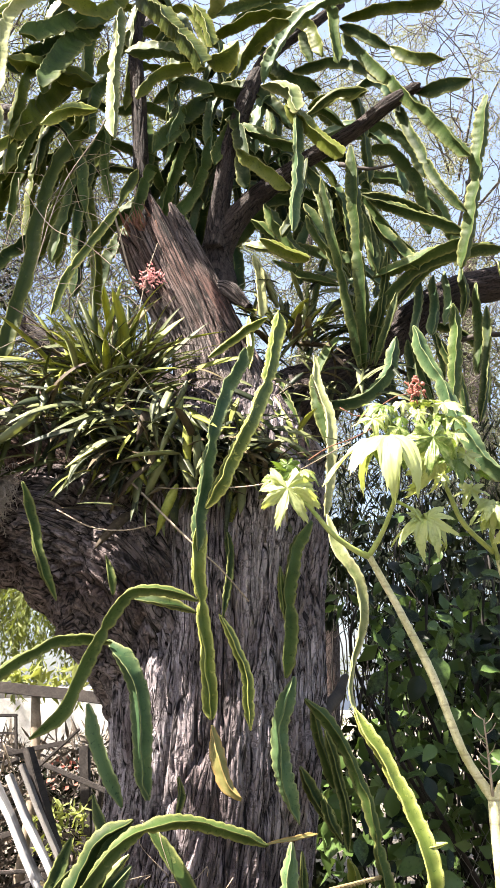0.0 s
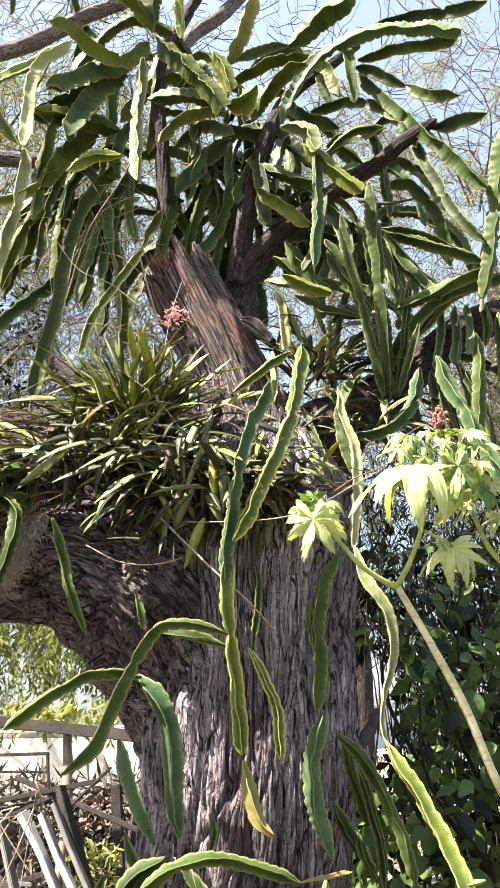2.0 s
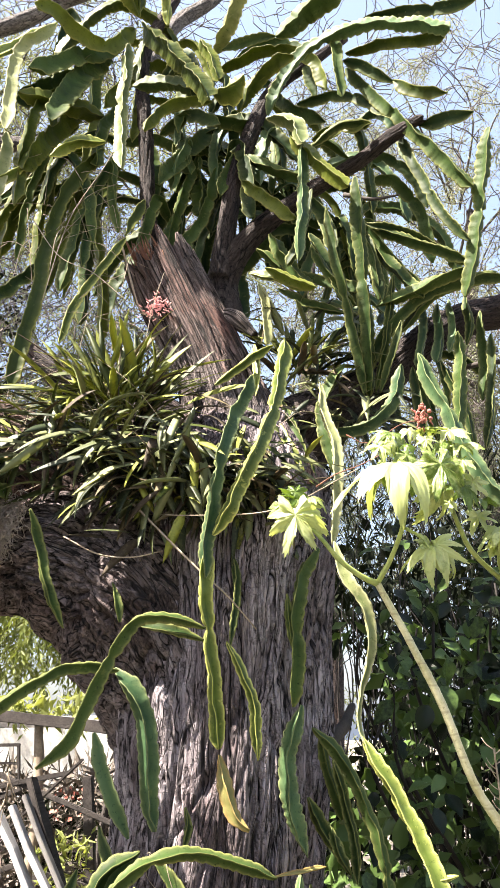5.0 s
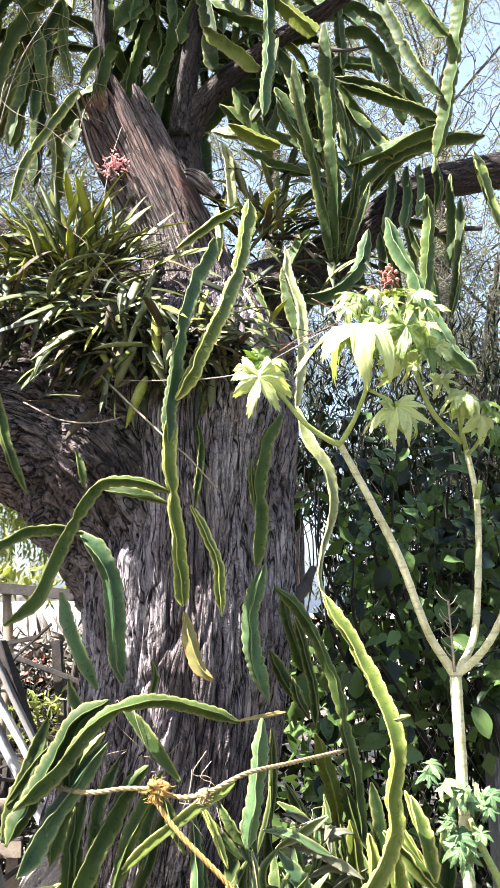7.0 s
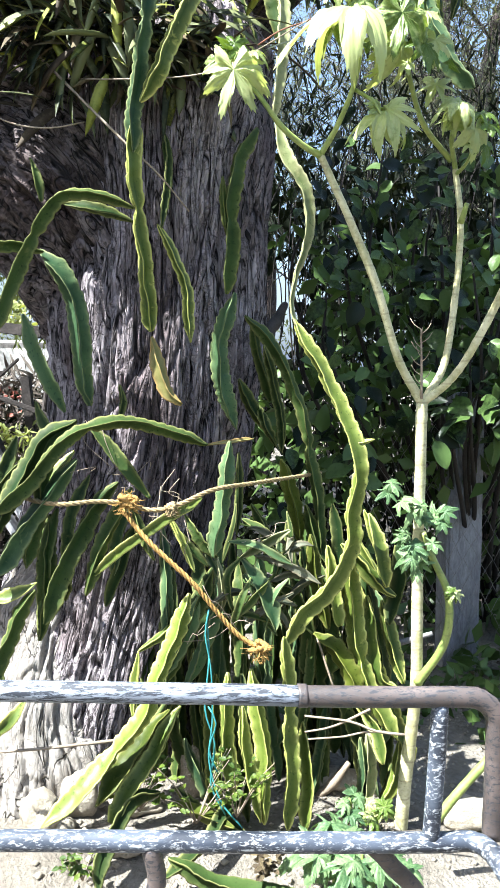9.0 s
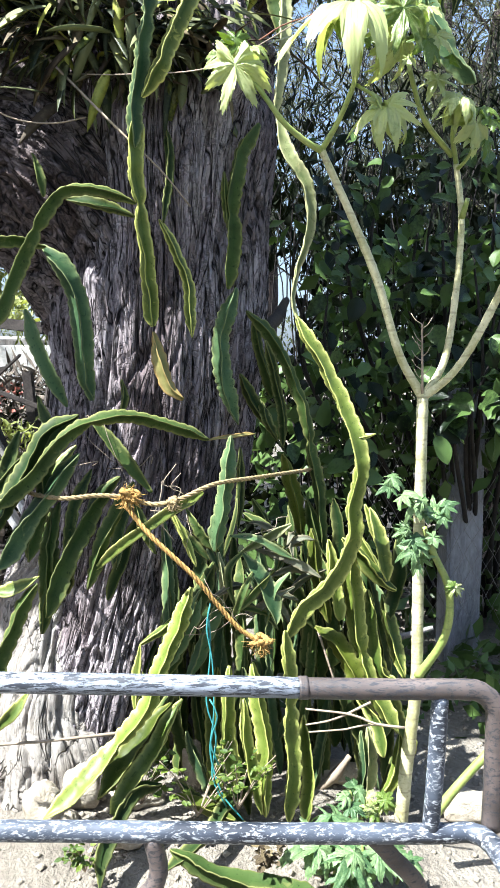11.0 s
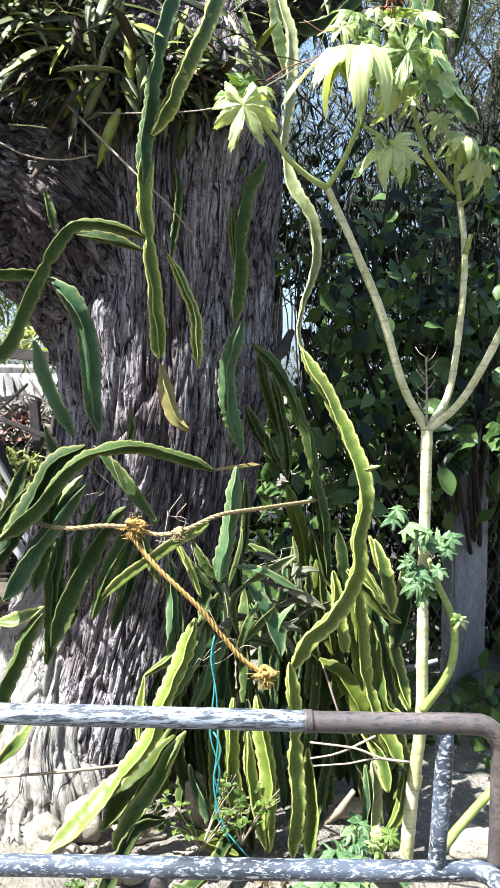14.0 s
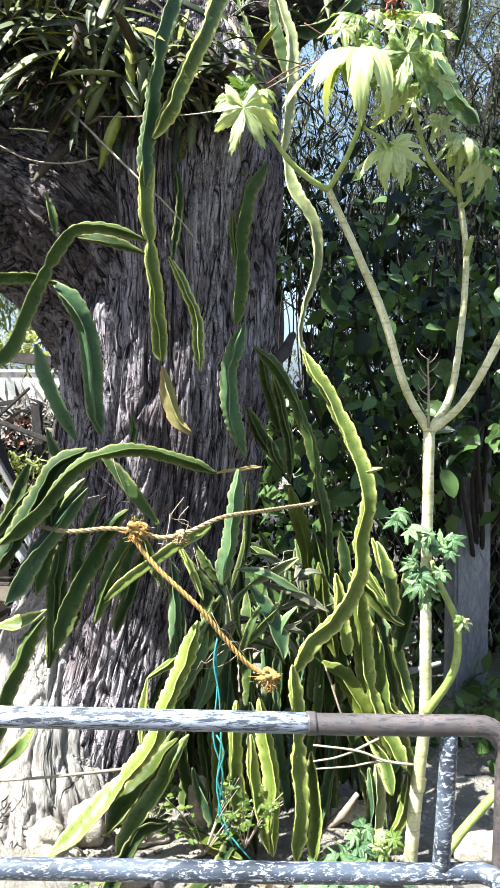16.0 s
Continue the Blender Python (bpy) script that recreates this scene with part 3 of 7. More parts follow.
# ---- ground ----
def ground_height(x, y):
    near = math.exp(-((x / 6) ** 2 + ((y - 3) / 6) ** 2))
    def rise(v, a, b):
        u = min(1.0, max(0.0, (v - a) / (b - a)))
        return u * u * (3 - 2 * u)
    mound = 0.15 * math.exp(-((x + 0.2) / 1.06) ** 2) * rise(y, 1.75, 2.25) * (1 - rise(y, 3.1, 4.2))
    return mound + near * (0.03 * noise.noise(Vector((x * 1.3, y * 1.3, 0))) + 0.012 * noise.noise(Vector((x * 6, y * 6, 2))))


def make_ground():
    fine = [i * 0.05 for i in range(-80, 81)]
    far = [-4.0 - 1.5 ** k for k in range(14, 0, -1)]
    xs = far + fine + [-v for v in reversed(far)]
    verts, faces = [], []
    for y in [v + 3.5 for v in xs]:
        for x in xs:
            verts.append((x, y, ground_height(x, y)))
    n = len(xs)
    for i in range(n - 1):
        for j in range(n - 1):
            faces.append((i * n + j, i * n + j + 1, (i + 1) * n + j + 1, (i + 1) * n + j))
    tagged(part("ground", mesh("ground", verts, faces), SOIL), "dry pale sandy soil with small stones", "ground", kind="structure")


make_ground()


# ---- the old tree ----
tree = thing("old_tree", (-0.427, 2.950, -0.188), "thick old tree with fissured grey bark and a broken top", "tree")
part("trunk", bark_tube("trunk", [(-0.478, 2.980, -0.409), (-0.430, 2.980, -0.137), (-0.359, 2.980, 0.240), (-0.235, 2.980, 0.781), (-0.137, 2.980, 1.285), (-0.108, 2.980, 1.775), (-0.112, 3.000, 2.234), (-0.058, 3.050, 2.570), (-0.035, 3.100, 2.835)],
     [0.62, 0.52, 0.43, 0.372, 0.366, 0.388, 0.41, 0.36, 0.26], 560, 0.010, 0.045, 25, 3.2, 1), BARK, tree)
part("root", bark_tube("root", [(-0.374, 2.870, 0.851), (-0.478, 2.800, 0.587), (-0.520, 2.730, 0.349), (-0.500, 2.690, 0.147), (-0.500, 2.640, -0.111)],
     [0.16, 0.20, 0.24, 0.275, 0.30], 260, 0.010, 0.040, 16, 4.0, 51), BARK_PALE, tree, "bleached pale buttress root, sunlight put into its colour")
part("stump", bark_tube("stump", [(0.010, 3.020, 2.465), (-0.070, 3.040, 2.813), (-0.176, 3.070, 3.139), (-0.307, 3.100, 3.434), (-0.419, 3.120, 3.696)],
     [0.30, 0.21, 0.165, 0.165, 0.165], 260, 0.009, 0.034, 44, 1.4, 4, jag=0.11), BROKEN, tree, "broken reddish-grey splintered stump")
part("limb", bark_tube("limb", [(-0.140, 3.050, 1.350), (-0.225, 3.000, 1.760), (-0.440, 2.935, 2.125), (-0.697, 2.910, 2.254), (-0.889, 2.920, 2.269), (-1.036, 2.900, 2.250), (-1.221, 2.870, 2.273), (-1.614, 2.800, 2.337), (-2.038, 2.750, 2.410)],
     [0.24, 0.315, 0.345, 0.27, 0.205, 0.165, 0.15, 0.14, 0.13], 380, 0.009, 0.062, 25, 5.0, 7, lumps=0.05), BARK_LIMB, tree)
part("limb", bark_tube("limb", [(-0.554, 2.980, 2.427), (-0.785, 2.950, 2.605), (-0.970, 2.920, 2.708), (-1.132, 2.900, 2.773), (-1.466, 2.880, 2.912), (-1.937, 2.850, 3.093)],
     [0.25, 0.205, 0.17, 0.15, 0.14, 0.13], 220, 0.010, 0.052, 26, 5.5, 11), BARK_RED, tree, "reddish-brown upper limb")
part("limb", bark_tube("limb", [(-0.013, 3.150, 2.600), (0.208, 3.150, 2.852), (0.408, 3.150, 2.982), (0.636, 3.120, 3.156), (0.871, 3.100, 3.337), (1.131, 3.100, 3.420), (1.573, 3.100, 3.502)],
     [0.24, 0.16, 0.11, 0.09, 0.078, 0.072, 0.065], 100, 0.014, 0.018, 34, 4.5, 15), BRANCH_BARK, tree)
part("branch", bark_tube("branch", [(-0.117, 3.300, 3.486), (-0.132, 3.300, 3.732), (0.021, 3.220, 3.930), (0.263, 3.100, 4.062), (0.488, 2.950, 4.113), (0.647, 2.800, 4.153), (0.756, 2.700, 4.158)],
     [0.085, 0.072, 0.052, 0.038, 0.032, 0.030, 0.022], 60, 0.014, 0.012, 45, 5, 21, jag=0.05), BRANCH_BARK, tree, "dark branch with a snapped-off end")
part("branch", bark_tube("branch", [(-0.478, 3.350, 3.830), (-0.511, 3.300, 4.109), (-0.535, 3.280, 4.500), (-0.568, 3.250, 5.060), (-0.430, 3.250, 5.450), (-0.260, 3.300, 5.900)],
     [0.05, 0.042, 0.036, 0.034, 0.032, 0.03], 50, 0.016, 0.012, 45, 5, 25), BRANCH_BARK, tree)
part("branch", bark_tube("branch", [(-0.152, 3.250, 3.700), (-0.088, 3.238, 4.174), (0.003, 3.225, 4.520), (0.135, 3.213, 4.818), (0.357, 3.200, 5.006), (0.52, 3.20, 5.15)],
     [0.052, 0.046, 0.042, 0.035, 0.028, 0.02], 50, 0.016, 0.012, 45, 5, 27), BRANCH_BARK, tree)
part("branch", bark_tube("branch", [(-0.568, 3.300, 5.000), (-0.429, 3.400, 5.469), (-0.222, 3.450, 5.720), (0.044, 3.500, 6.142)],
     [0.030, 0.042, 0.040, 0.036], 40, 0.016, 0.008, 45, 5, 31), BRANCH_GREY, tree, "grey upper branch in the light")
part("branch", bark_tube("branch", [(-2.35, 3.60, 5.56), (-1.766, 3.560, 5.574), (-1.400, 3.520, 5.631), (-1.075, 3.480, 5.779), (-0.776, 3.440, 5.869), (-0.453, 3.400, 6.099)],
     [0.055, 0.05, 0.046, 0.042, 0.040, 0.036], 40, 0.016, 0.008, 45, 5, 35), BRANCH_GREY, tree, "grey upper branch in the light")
part("branch", bark_tube("branch", [(-1.242, 3.600, 4.805), (-1.443, 3.600, 4.824), (-1.612, 3.600, 4.845), (-2.294, 3.600, 4.901)],
     [0.04, 0.045, 0.045, 0.05], 40, 0.016, 0.008, 45, 5, 37), BARK_DARK, tree)
part("branch", bark_tube("branch", [(-0.678, 3.000, 2.887), (-0.795, 2.950, 3.025), (-0.922, 2.900, 3.131)],
     [0.06, 0.05, 0.035], 50, 0.012, 0.010, 45, 5, 39, jag=0.04), BARK_DARK, tree, "short snapped dead branch")
part("twig", tube("twig", [(0.436, 3.000, 3.983), (0.555, 2.950, 3.919), (0.672, 2.900, 3.903)], [0.012, 0.009, 0.004], 8), TWIG, tree)
part("twig", tube("twig", [(0.941, 3.100, 3.143), (1.013, 3.050, 3.140), (1.117, 3.000, 3.120)], [0.012, 0.012, 0.010], 8), TWIG, tree)
part("twig", tube("twig", [(0.260, 3.100, 1.578), (0.346, 3.200, 1.670), (0.392, 3.300, 1.744)], [0.03, 0.022, 0.015], 10, wobble=0.3), TWIG, tree)
rnd = random.Random(77)
top = Vector((-0.419, 3.120, 3.696))
lean_way = (top - Vector((-0.307, 3.100, 3.434))).normalized()
splinters = []
for k in range(150):
    a = rnd.uniform(0, 6.28)
    c = top + Vector((math.cos(a) * 0.15, math.sin(a) * 0.15, 0.0)) * rnd.uniform(0.3, 1.05) - lean_way * rnd.uniform(0.0, 0.12)
    d = (lean_way + Vector((rnd.gauss(0, 0.12), rnd.gauss(0, 0.12), 0))) * rnd.uniform(0.06, 0.16)
    splinters.append(tube("splinter", [c, c + d * 0.6, c + d], [0.006, 0.0045, 0.001], 5, 0.05, 0.3, seed=k))
tagged(part("broken_edge", joined("broken_edge", splinters), RED_WOOD, tree, "reddish splinters on the broken top"), kind="stuff")
part("snag", bark_tube("snag", [(-0.152, 3.050, 3.381), (-0.069, 3.000, 3.333), (0.016, 2.980, 3.240)], [0.03, 0.042, 0.02], 50, 0.008, 0.008, 40, 3, 71, jag=0.02), BROKEN, tree, "pale broken snag beside the stump")
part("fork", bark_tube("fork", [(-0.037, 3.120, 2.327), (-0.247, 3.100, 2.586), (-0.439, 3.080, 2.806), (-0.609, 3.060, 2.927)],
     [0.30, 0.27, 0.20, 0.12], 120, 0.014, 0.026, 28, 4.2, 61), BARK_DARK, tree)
settle(tree)


# ---- climbing cactus on the trunk ----
face_cactus = thing("climbing_cactus", (-0.063, 2.500, 1.036), "climbing cactus with long scalloped green stems hanging down the trunk", "cactus", "climbing cacti on the tree")
S = lambda w, *pts, **k: stem(face_cactus, w, pts, **k)
# One hanging stem in two skins; its lower half is coloured as sunlit.
S(0.056, (0.002, 2.580, 2.867), (-0.062, 2.420, 2.636), (-0.105, 2.360, 2.475), (-0.141, 2.370, 2.235), (-0.148, 2.395, 2.090), mat=CACTUS_BLUE, face=0.45, twist=-0.3)
S(0.053, (-0.143, 2.405, 2.220), (-0.150, 2.402, 2.045), (-0.131, 2.450, 1.828), (-0.109, 2.500, 1.595), mat=CACTUS_LIME, face=0.5, twist=-0.4)
S(0.050, (-0.107, 2.490, 1.582), (-0.082, 2.470, 1.480), (-0.058, 2.460, 1.411), (-0.016, 2.450, 1.377), mat=CACTUS_DRY)
S(0.062, (0.130, 2.600, 3.030), (0.089, 2.480, 2.765), (0.013, 2.380, 2.510), (-0.069, 2.360, 2.324), (-0.127, 2.370, 2.221), mat=CACTUS_LIME, face=-0.3, twist=0.2, flip=True)
S(0.046, (-0.148, 2.420, 1.944), (-0.249, 2.380, 1.971), (-0.340, 2.360, 1.964), (-0.409, 2.360, 1.881), (-0.473, 2.360, 1.751), (-0.528, 2.350, 1.622), (-0.614, 2.340, 1.551))
S(0.040, (-0.158, 2.440, 1.909), (-0.243, 2.420, 1.935), (-0.348, 2.420, 1.954), mat=CACTUS)
S(0.044, (-0.415, 2.450, 1.822), (-0.485, 2.400, 1.835), (-0.574, 2.350, 1.821), (-0.640, 2.300, 1.773), (-0.759, 2.250, 1.673))
S(0.066, (-0.431, 2.480, 1.833), (-0.358, 2.460, 1.755), (-0.321, 2.460, 1.616), (-0.309, 2.470, 1.489), (-0.294, 2.490, 1.368), mat=CACTUS_BLUE, face=0.1)
S(0.050, (-0.486, 2.500, 1.650), (-0.442, 2.480, 1.537), (-0.404, 2.480, 1.435), (-0.370, 2.500, 1.357), mat=CACTUS_BLUE)
S(0.038, (-0.083, 2.460, 1.905), (-0.036, 2.460, 1.811), (-0.000, 2.480, 1.711), (0.010, 2.500, 1.565), mat=CACTUS_LIME)
S(0.034, (-0.076, 2.460, 1.893), (-0.064, 2.500, 1.989), (-0.055, 2.530, 2.094), (-0.070, 2.560, 2.204))
S(0.056, (0.230, 2.660, 2.244), (0.166, 2.610, 2.135), (0.135, 2.590, 2.000), (0.140, 2.590, 1.872), (0.129, 2.590, 1.722), mat=CACTUS, face=0.5)
S(0.037, (0.112, 2.570, 2.072), (0.119, 2.580, 1.962), (0.145, 2.600, 1.855))
S(0.067, (0.146, 2.600, 1.723), (0.106, 2.580, 1.612), (0.100, 2.570, 1.496), (0.125, 2.590, 1.390), (0.158, 2.620, 1.292), mat=CACTUS_BLUE, face=0.15, twist=0.2)
S(0.048, (0.191, 2.660, 1.658), (0.270, 2.670, 1.582), (0.337, 2.680, 1.453), (0.385, 2.680, 1.302), (0.425, 2.680, 1.093), (0.450, 2.680, 0.831), face=-0.3, mat=CACTUS)
S(0.040, (0.248, 2.640, 1.562), (0.281, 2.680, 1.453), (0.305, 2.680, 1.340), (0.310, 2.680, 1.208), mat=CACTUS)
S(0.044, (0.262, 2.720, 2.900), (0.261, 2.620, 2.731), (0.288, 2.584, 2.620), (0.295, 2.548, 2.510), (0.277, 2.512, 2.375), (0.262, 2.476, 2.216), mat=CACTUS_PALE, face=0.5, taper=[0.7, 1.0, 1.05, 1.0, 0.7])
S(0.053, (0.262, 2.476, 2.225), (0.285, 2.440, 2.100), (0.339, 2.432, 2.013), (0.359, 2.424, 1.912), (0.337, 2.416, 1.818), (0.313, 2.408, 1.757), (0.305, 2.400, 1.663), (0.318, 2.390, 1.610), mat=CACTUS_PALE, face=0.7, taper=[0.6, 1.0, 0.9, 0.65, 0.5, 0.34, 0.3, 0.36])
S(0.056, (0.308, 2.395, 1.635), (0.331, 2.375, 1.582), (0.395, 2.350, 1.462), (0.455, 2.325, 1.330), (0.485, 2.300, 1.214), (0.472, 2.304, 1.067), (0.469, 2.308, 0.964), (0.402, 2.312, 0.850), (0.325, 2.316, 0.758), (0.276, 2.320, 0.676), mat=CACTUS_LIME, face=0.3, twist=0.6, taper=[0.4, 0.8, 1.0, 1.05, 1.0, 0.95, 1.0, 1.05, 0.9])
S(0.034, (0.462, 2.320, 1.268), (0.496, 2.310, 1.274), (0.533, 2.300, 1.284), mat=CACTUS_LIME)
S(0.048, (0.059, 2.450, 1.254), (-0.074, 2.380, 1.311), (-0.192, 2.340, 1.336), (-0.291, 2.300, 1.318), (-0.379, 2.260, 1.241), (-0.453, 2.240, 1.151), (-0.541, 2.220, 1.085), face=0.3, twist=0.2)
S(0.058, (-0.298, 2.360, 1.324), (-0.367, 2.330, 1.273), (-0.404, 2.310, 1.187), (-0.418, 2.300, 1.077))
S(0.017, (0.053, 2.560, 1.244), (0.117, 2.600, 1.251), (0.216, 2.690, 1.253), mat=CACTUS_DRY)
S(0.050, (-0.376, 2.360, 1.082), (-0.398, 2.330, 0.956), (-0.413, 2.320, 0.794), (-0.418, 2.320, 0.727))
S(0.060, (0.116, 2.420, 1.270), (0.107, 2.380, 1.157), (0.089, 2.360, 1.059), (0.069, 2.360, 0.933), mat=CACTUS_BLUE, face=0.1, twist=0.1)
S(0.032, (0.165, 2.640, 1.213), (0.163, 2.640, 1.083), (0.155, 2.630, 0.943))
S(0.036, (-0.271, 2.300, 0.899), (-0.177, 2.280, 0.988), (-0.057, 2.280, 1.067), (0.039, 2.300, 1.123), mat=CACTUS_LIME, face=0.9)
S(0.032, (-0.066, 2.360, 1.061), (-0.019, 2.360, 0.985), (0.056, 2.370, 0.905))
S(0.037, (0.227, 2.710, 1.377), (0.249, 2.640, 1.306), (0.291, 2.680, 1.227))
S(0.049, (0.166, 2.640, 1.453), (0.216, 2.690, 1.350), (0.291, 2.680, 1.246))
S(0.036, (-0.204, 2.500, 1.437), (-0.197, 2.500, 1.386), (-0.211, 2.500, 1.317))
S(0.040, (-0.718, 2.420, 2.328), (-0.692, 2.460, 2.206), (-0.655, 2.460, 2.078), (-0.602, 2.500, 1.958))
S(0.034, (-0.455, 2.520, 2.105), (-0.436, 2.500, 2.046), (-0.424, 2.500, 1.974))
S(0.05, (-0.571, 2.250, 0.851), (-0.492, 2.240, 0.860), (-0.417, 2.240, 0.898), mat=CACTUS_LIME)
S(0.05, (-0.416, 2.230, 0.885), (-0.472, 2.210, 0.797), (-0.519, 2.200, 0.675), (-0.553, 2.200, 0.532), mat=CACTUS)
S(0.045, (-0.542, 2.150, 0.491), (-0.483, 2.160, 0.548), (-0.441, 2.180, 0.601), mat=CACTUS_LIME, flip=True)
S(0.045, (-0.357, 2.420, 1.273), (-0.448, 2.380, 1.228), (-0.526, 2.360, 1.149), (-0.587, 2.340, 1.072))
S(0.045, (-0.288, 2.380, 1.177), (-0.333, 2.340, 1.068), (-0.342, 2.330, 0.939), (-0.353, 2.330, 0.823))
S(0.042, (-0.161, 2.420, 1.103), (-0.202, 2.400, 1.005), (-0.221, 2.400, 0.868), mat=CACTUS_BLUE)
S(0.04, (-0.460, 2.550, 1.385), (-0.427, 2.500, 1.318), (-0.380, 2.460, 1.236))
S(0.05, (-0.499, 2.400, 1.292), (-0.542, 2.360, 1.133), (-0.590, 2.340, 0.974))
S(0.045, (-0.145, 2.420, 1.051), (-0.187, 2.400, 0.919), (-0.246, 2.380, 0.789), mat=CACTUS)
S(0.045, (-0.327, 2.380, 1.244), (-0.390, 2.360, 1.164), (-0.402, 2.350, 1.068), mat=CACTUS_LIME)
S(0.04, (-0.010, 2.420, 1.049), (0.032, 2.400, 0.984), (0.082, 2.400, 0.923), mat=CACTUS)
S(0.044, (0.206, 2.680, 1.637), (0.248, 2.740, 1.490), (0.280, 2.800, 1.373), mat=CACTUS)
S(0.057, (0.310, 2.680, 1.189), (0.349, 2.680, 1.036), (0.378, 2.680, 0.881), mat=CACTUS_OLIVE)
S(0.051, (0.483, 2.680, 1.034), (0.504, 2.680, 0.879), (0.487, 2.680, 0.722), mat=CACTUS)
S(0.047, (0.206, 2.680, 1.038), (0.250, 2.640, 0.949), (0.272, 2.670, 0.836), mat=CACTUS)
S(0.056, (0.387, 2.680, 1.035), (0.427, 2.680, 0.899), (0.505, 2.680, 0.781), mat=CACTUS)
S(0.05, (0.254, 2.500, 0.833), (0.339, 2.460, 0.770), (0.392, 2.450, 0.663), mat=CACTUS)
# Unseen stems over the limb, added to cast shade on the trunk's left.
rnd = random.Random(61)
for k in range(42):
    h = Vector((-1.14 + rnd.uniform(-0.30, 0.22), 2.76, 2.34 + rnd.uniform(-0.05, 0.10)))
    stem(face_cactus, rnd.uniform(0.05, 0.065), [h, h + Vector((rnd.gauss(0, 0.05), -0.22, 0.10)), h + Vector((rnd.gauss(0, 0.08), -0.42, -0.02)), h + Vector((rnd.gauss(0, 0.1), -0.52, -rnd.uniform(0.2, 0.4)))])
settle(face_cactus)

# ---- climbing cactus at the foot ----
foot_cactus = thing("climbing_cactus", (0.211, 2.400, 0.087), "dense clump of yellow-striped cactus stems hanging to the ground", "cactus", "climbing cacti on the tree")
S = lambda w, *pts, **k: stem(foot_cactus, w, pts, **{"keel": 1.1, **k})
S(0.051, (0.108, 2.300, 0.612), (0.103, 2.273, 0.488), (0.101, 2.247, 0.387), (0.113, 2.220, 0.266), mat=CACTUS_LIME, face=0.2)
S(0.059, (0.180, 2.280, 0.625), (0.189, 2.253, 0.522), (0.204, 2.227, 0.393), (0.214, 2.200, 0.196), mat=CACTUS_LIME, face=-0.2)
S(0.056, (0.270, 2.270, 0.718), (0.275, 2.258, 0.588), (0.282, 2.245, 0.452), (0.285, 2.232, 0.316), (0.278, 2.220, 0.164), mat=CACTUS_LIME, face=0.3)
S(0.046, (0.330, 2.300, 0.453), (0.341, 2.270, 0.279), (0.329, 2.240, 0.149), mat=CACTUS_LIME, face=-0.3)
S(0.042, (0.151, 2.260, 0.521), (0.156, 2.240, 0.431), (0.175, 2.220, 0.313), (0.193, 2.200, 0.211), mat=CACTUS_LIME)
S(0.054, (0.071, 2.320, 0.598), (0.062, 2.297, 0.479), (0.068, 2.273, 0.346), (0.087, 2.250, 0.215), mat=CACTUS_OLIVE)
S(0.064, (0.488, 2.400, 0.928), (0.490, 2.375, 0.757), (0.515, 2.350, 0.617), (0.551, 2.325, 0.500), (0.611, 2.300, 0.384), mat=CACTUS_LIME, face=0.3)
S(0.056, (0.541, 2.420, 0.794), (0.551, 2.393, 0.660), (0.575, 2.367, 0.557), (0.631, 2.340, 0.521), mat=CACTUS_LIME, face=-0.2)
S(0.067, (0.377, 2.400, 0.692), (0.435, 2.367, 0.650), (0.483, 2.333, 0.573), (0.502, 2.300, 0.491), mat=CACTUS_OLIVE, face=0.1)
S(0.053, (0.591, 2.440, 0.772), (0.622, 2.400, 0.640), (0.645, 2.360, 0.532), mat=CACTUS_LIME)
S(0.051, (0.465, 2.420, 0.961), (0.564, 2.390, 0.855), (0.623, 2.360, 0.810), mat=CACTUS_LIME)
S(0.054, (0.542, 2.430, 1.047), (0.571, 2.395, 0.957), (0.589, 2.360, 0.833), mat=CACTUS_LIME)
S(0.052, (0.543, 2.400, 0.362), (0.548, 2.380, 0.226), (0.526, 2.360, 0.128), mat=CACTUS_PALE, face=0.2)
S(0.040, (0.654, 2.420, 0.325), (0.629, 2.390, 0.202), (0.559, 2.360, 0.127), mat=CACTUS_LIME)
S(0.059, (-0.002, 2.300, 0.849), (-0.043, 2.258, 0.738), (-0.089, 2.217, 0.630), (-0.138, 2.175, 0.527), (-0.237, 2.133, 0.417), (-0.311, 2.092, 0.351), (-0.381, 2.050, 0.311), mat=CACTUS_LIME, face=0.3)
S(0.058, (-0.060, 2.280, 0.512), (-0.139, 2.220, 0.438), (-0.201, 2.160, 0.389), (-0.244, 2.100, 0.336), mat=CACTUS_OLIVE)
S(0.055, (-0.028, 2.280, 0.525), (-0.096, 2.227, 0.419), (-0.153, 2.173, 0.352), (-0.217, 2.120, 0.270), mat=CACTUS_LIME)
S(0.052, (0.026, 2.360, 0.824), (-0.003, 2.330, 0.726), (-0.073, 2.300, 0.604), mat=CACTUS_BLUE, face=0.2)
S(0.061, (0.152, 2.400, 0.913), (0.224, 2.370, 0.816), (0.253, 2.340, 0.709), mat=CACTUS_BLUE, face=0.3)
S(0.045, (-0.053, 2.250, 0.250), (0.044, 2.200, 0.232), (0.116, 2.150, 0.228), mat=CACTUS_OLIVE)
S(0.047, (0.417, 2.400, 0.959), (0.429, 2.380, 0.846), (0.452, 2.360, 0.718), mat=CACTUS_LIME)
S(0.048, (0.368, 2.460, 0.976), (0.387, 2.440, 0.845), (0.422, 2.420, 0.684), mat=CACTUS_OLIVE)
S(0.046, (0.493, 2.360, 0.495), (0.550, 2.320, 0.421), (0.568, 2.280, 0.323), mat=CACTUS_LIME)
S(0.052, (0.638, 2.450, 0.943), (0.644, 2.425, 0.828), (0.612, 2.400, 0.701), mat=CACTUS)
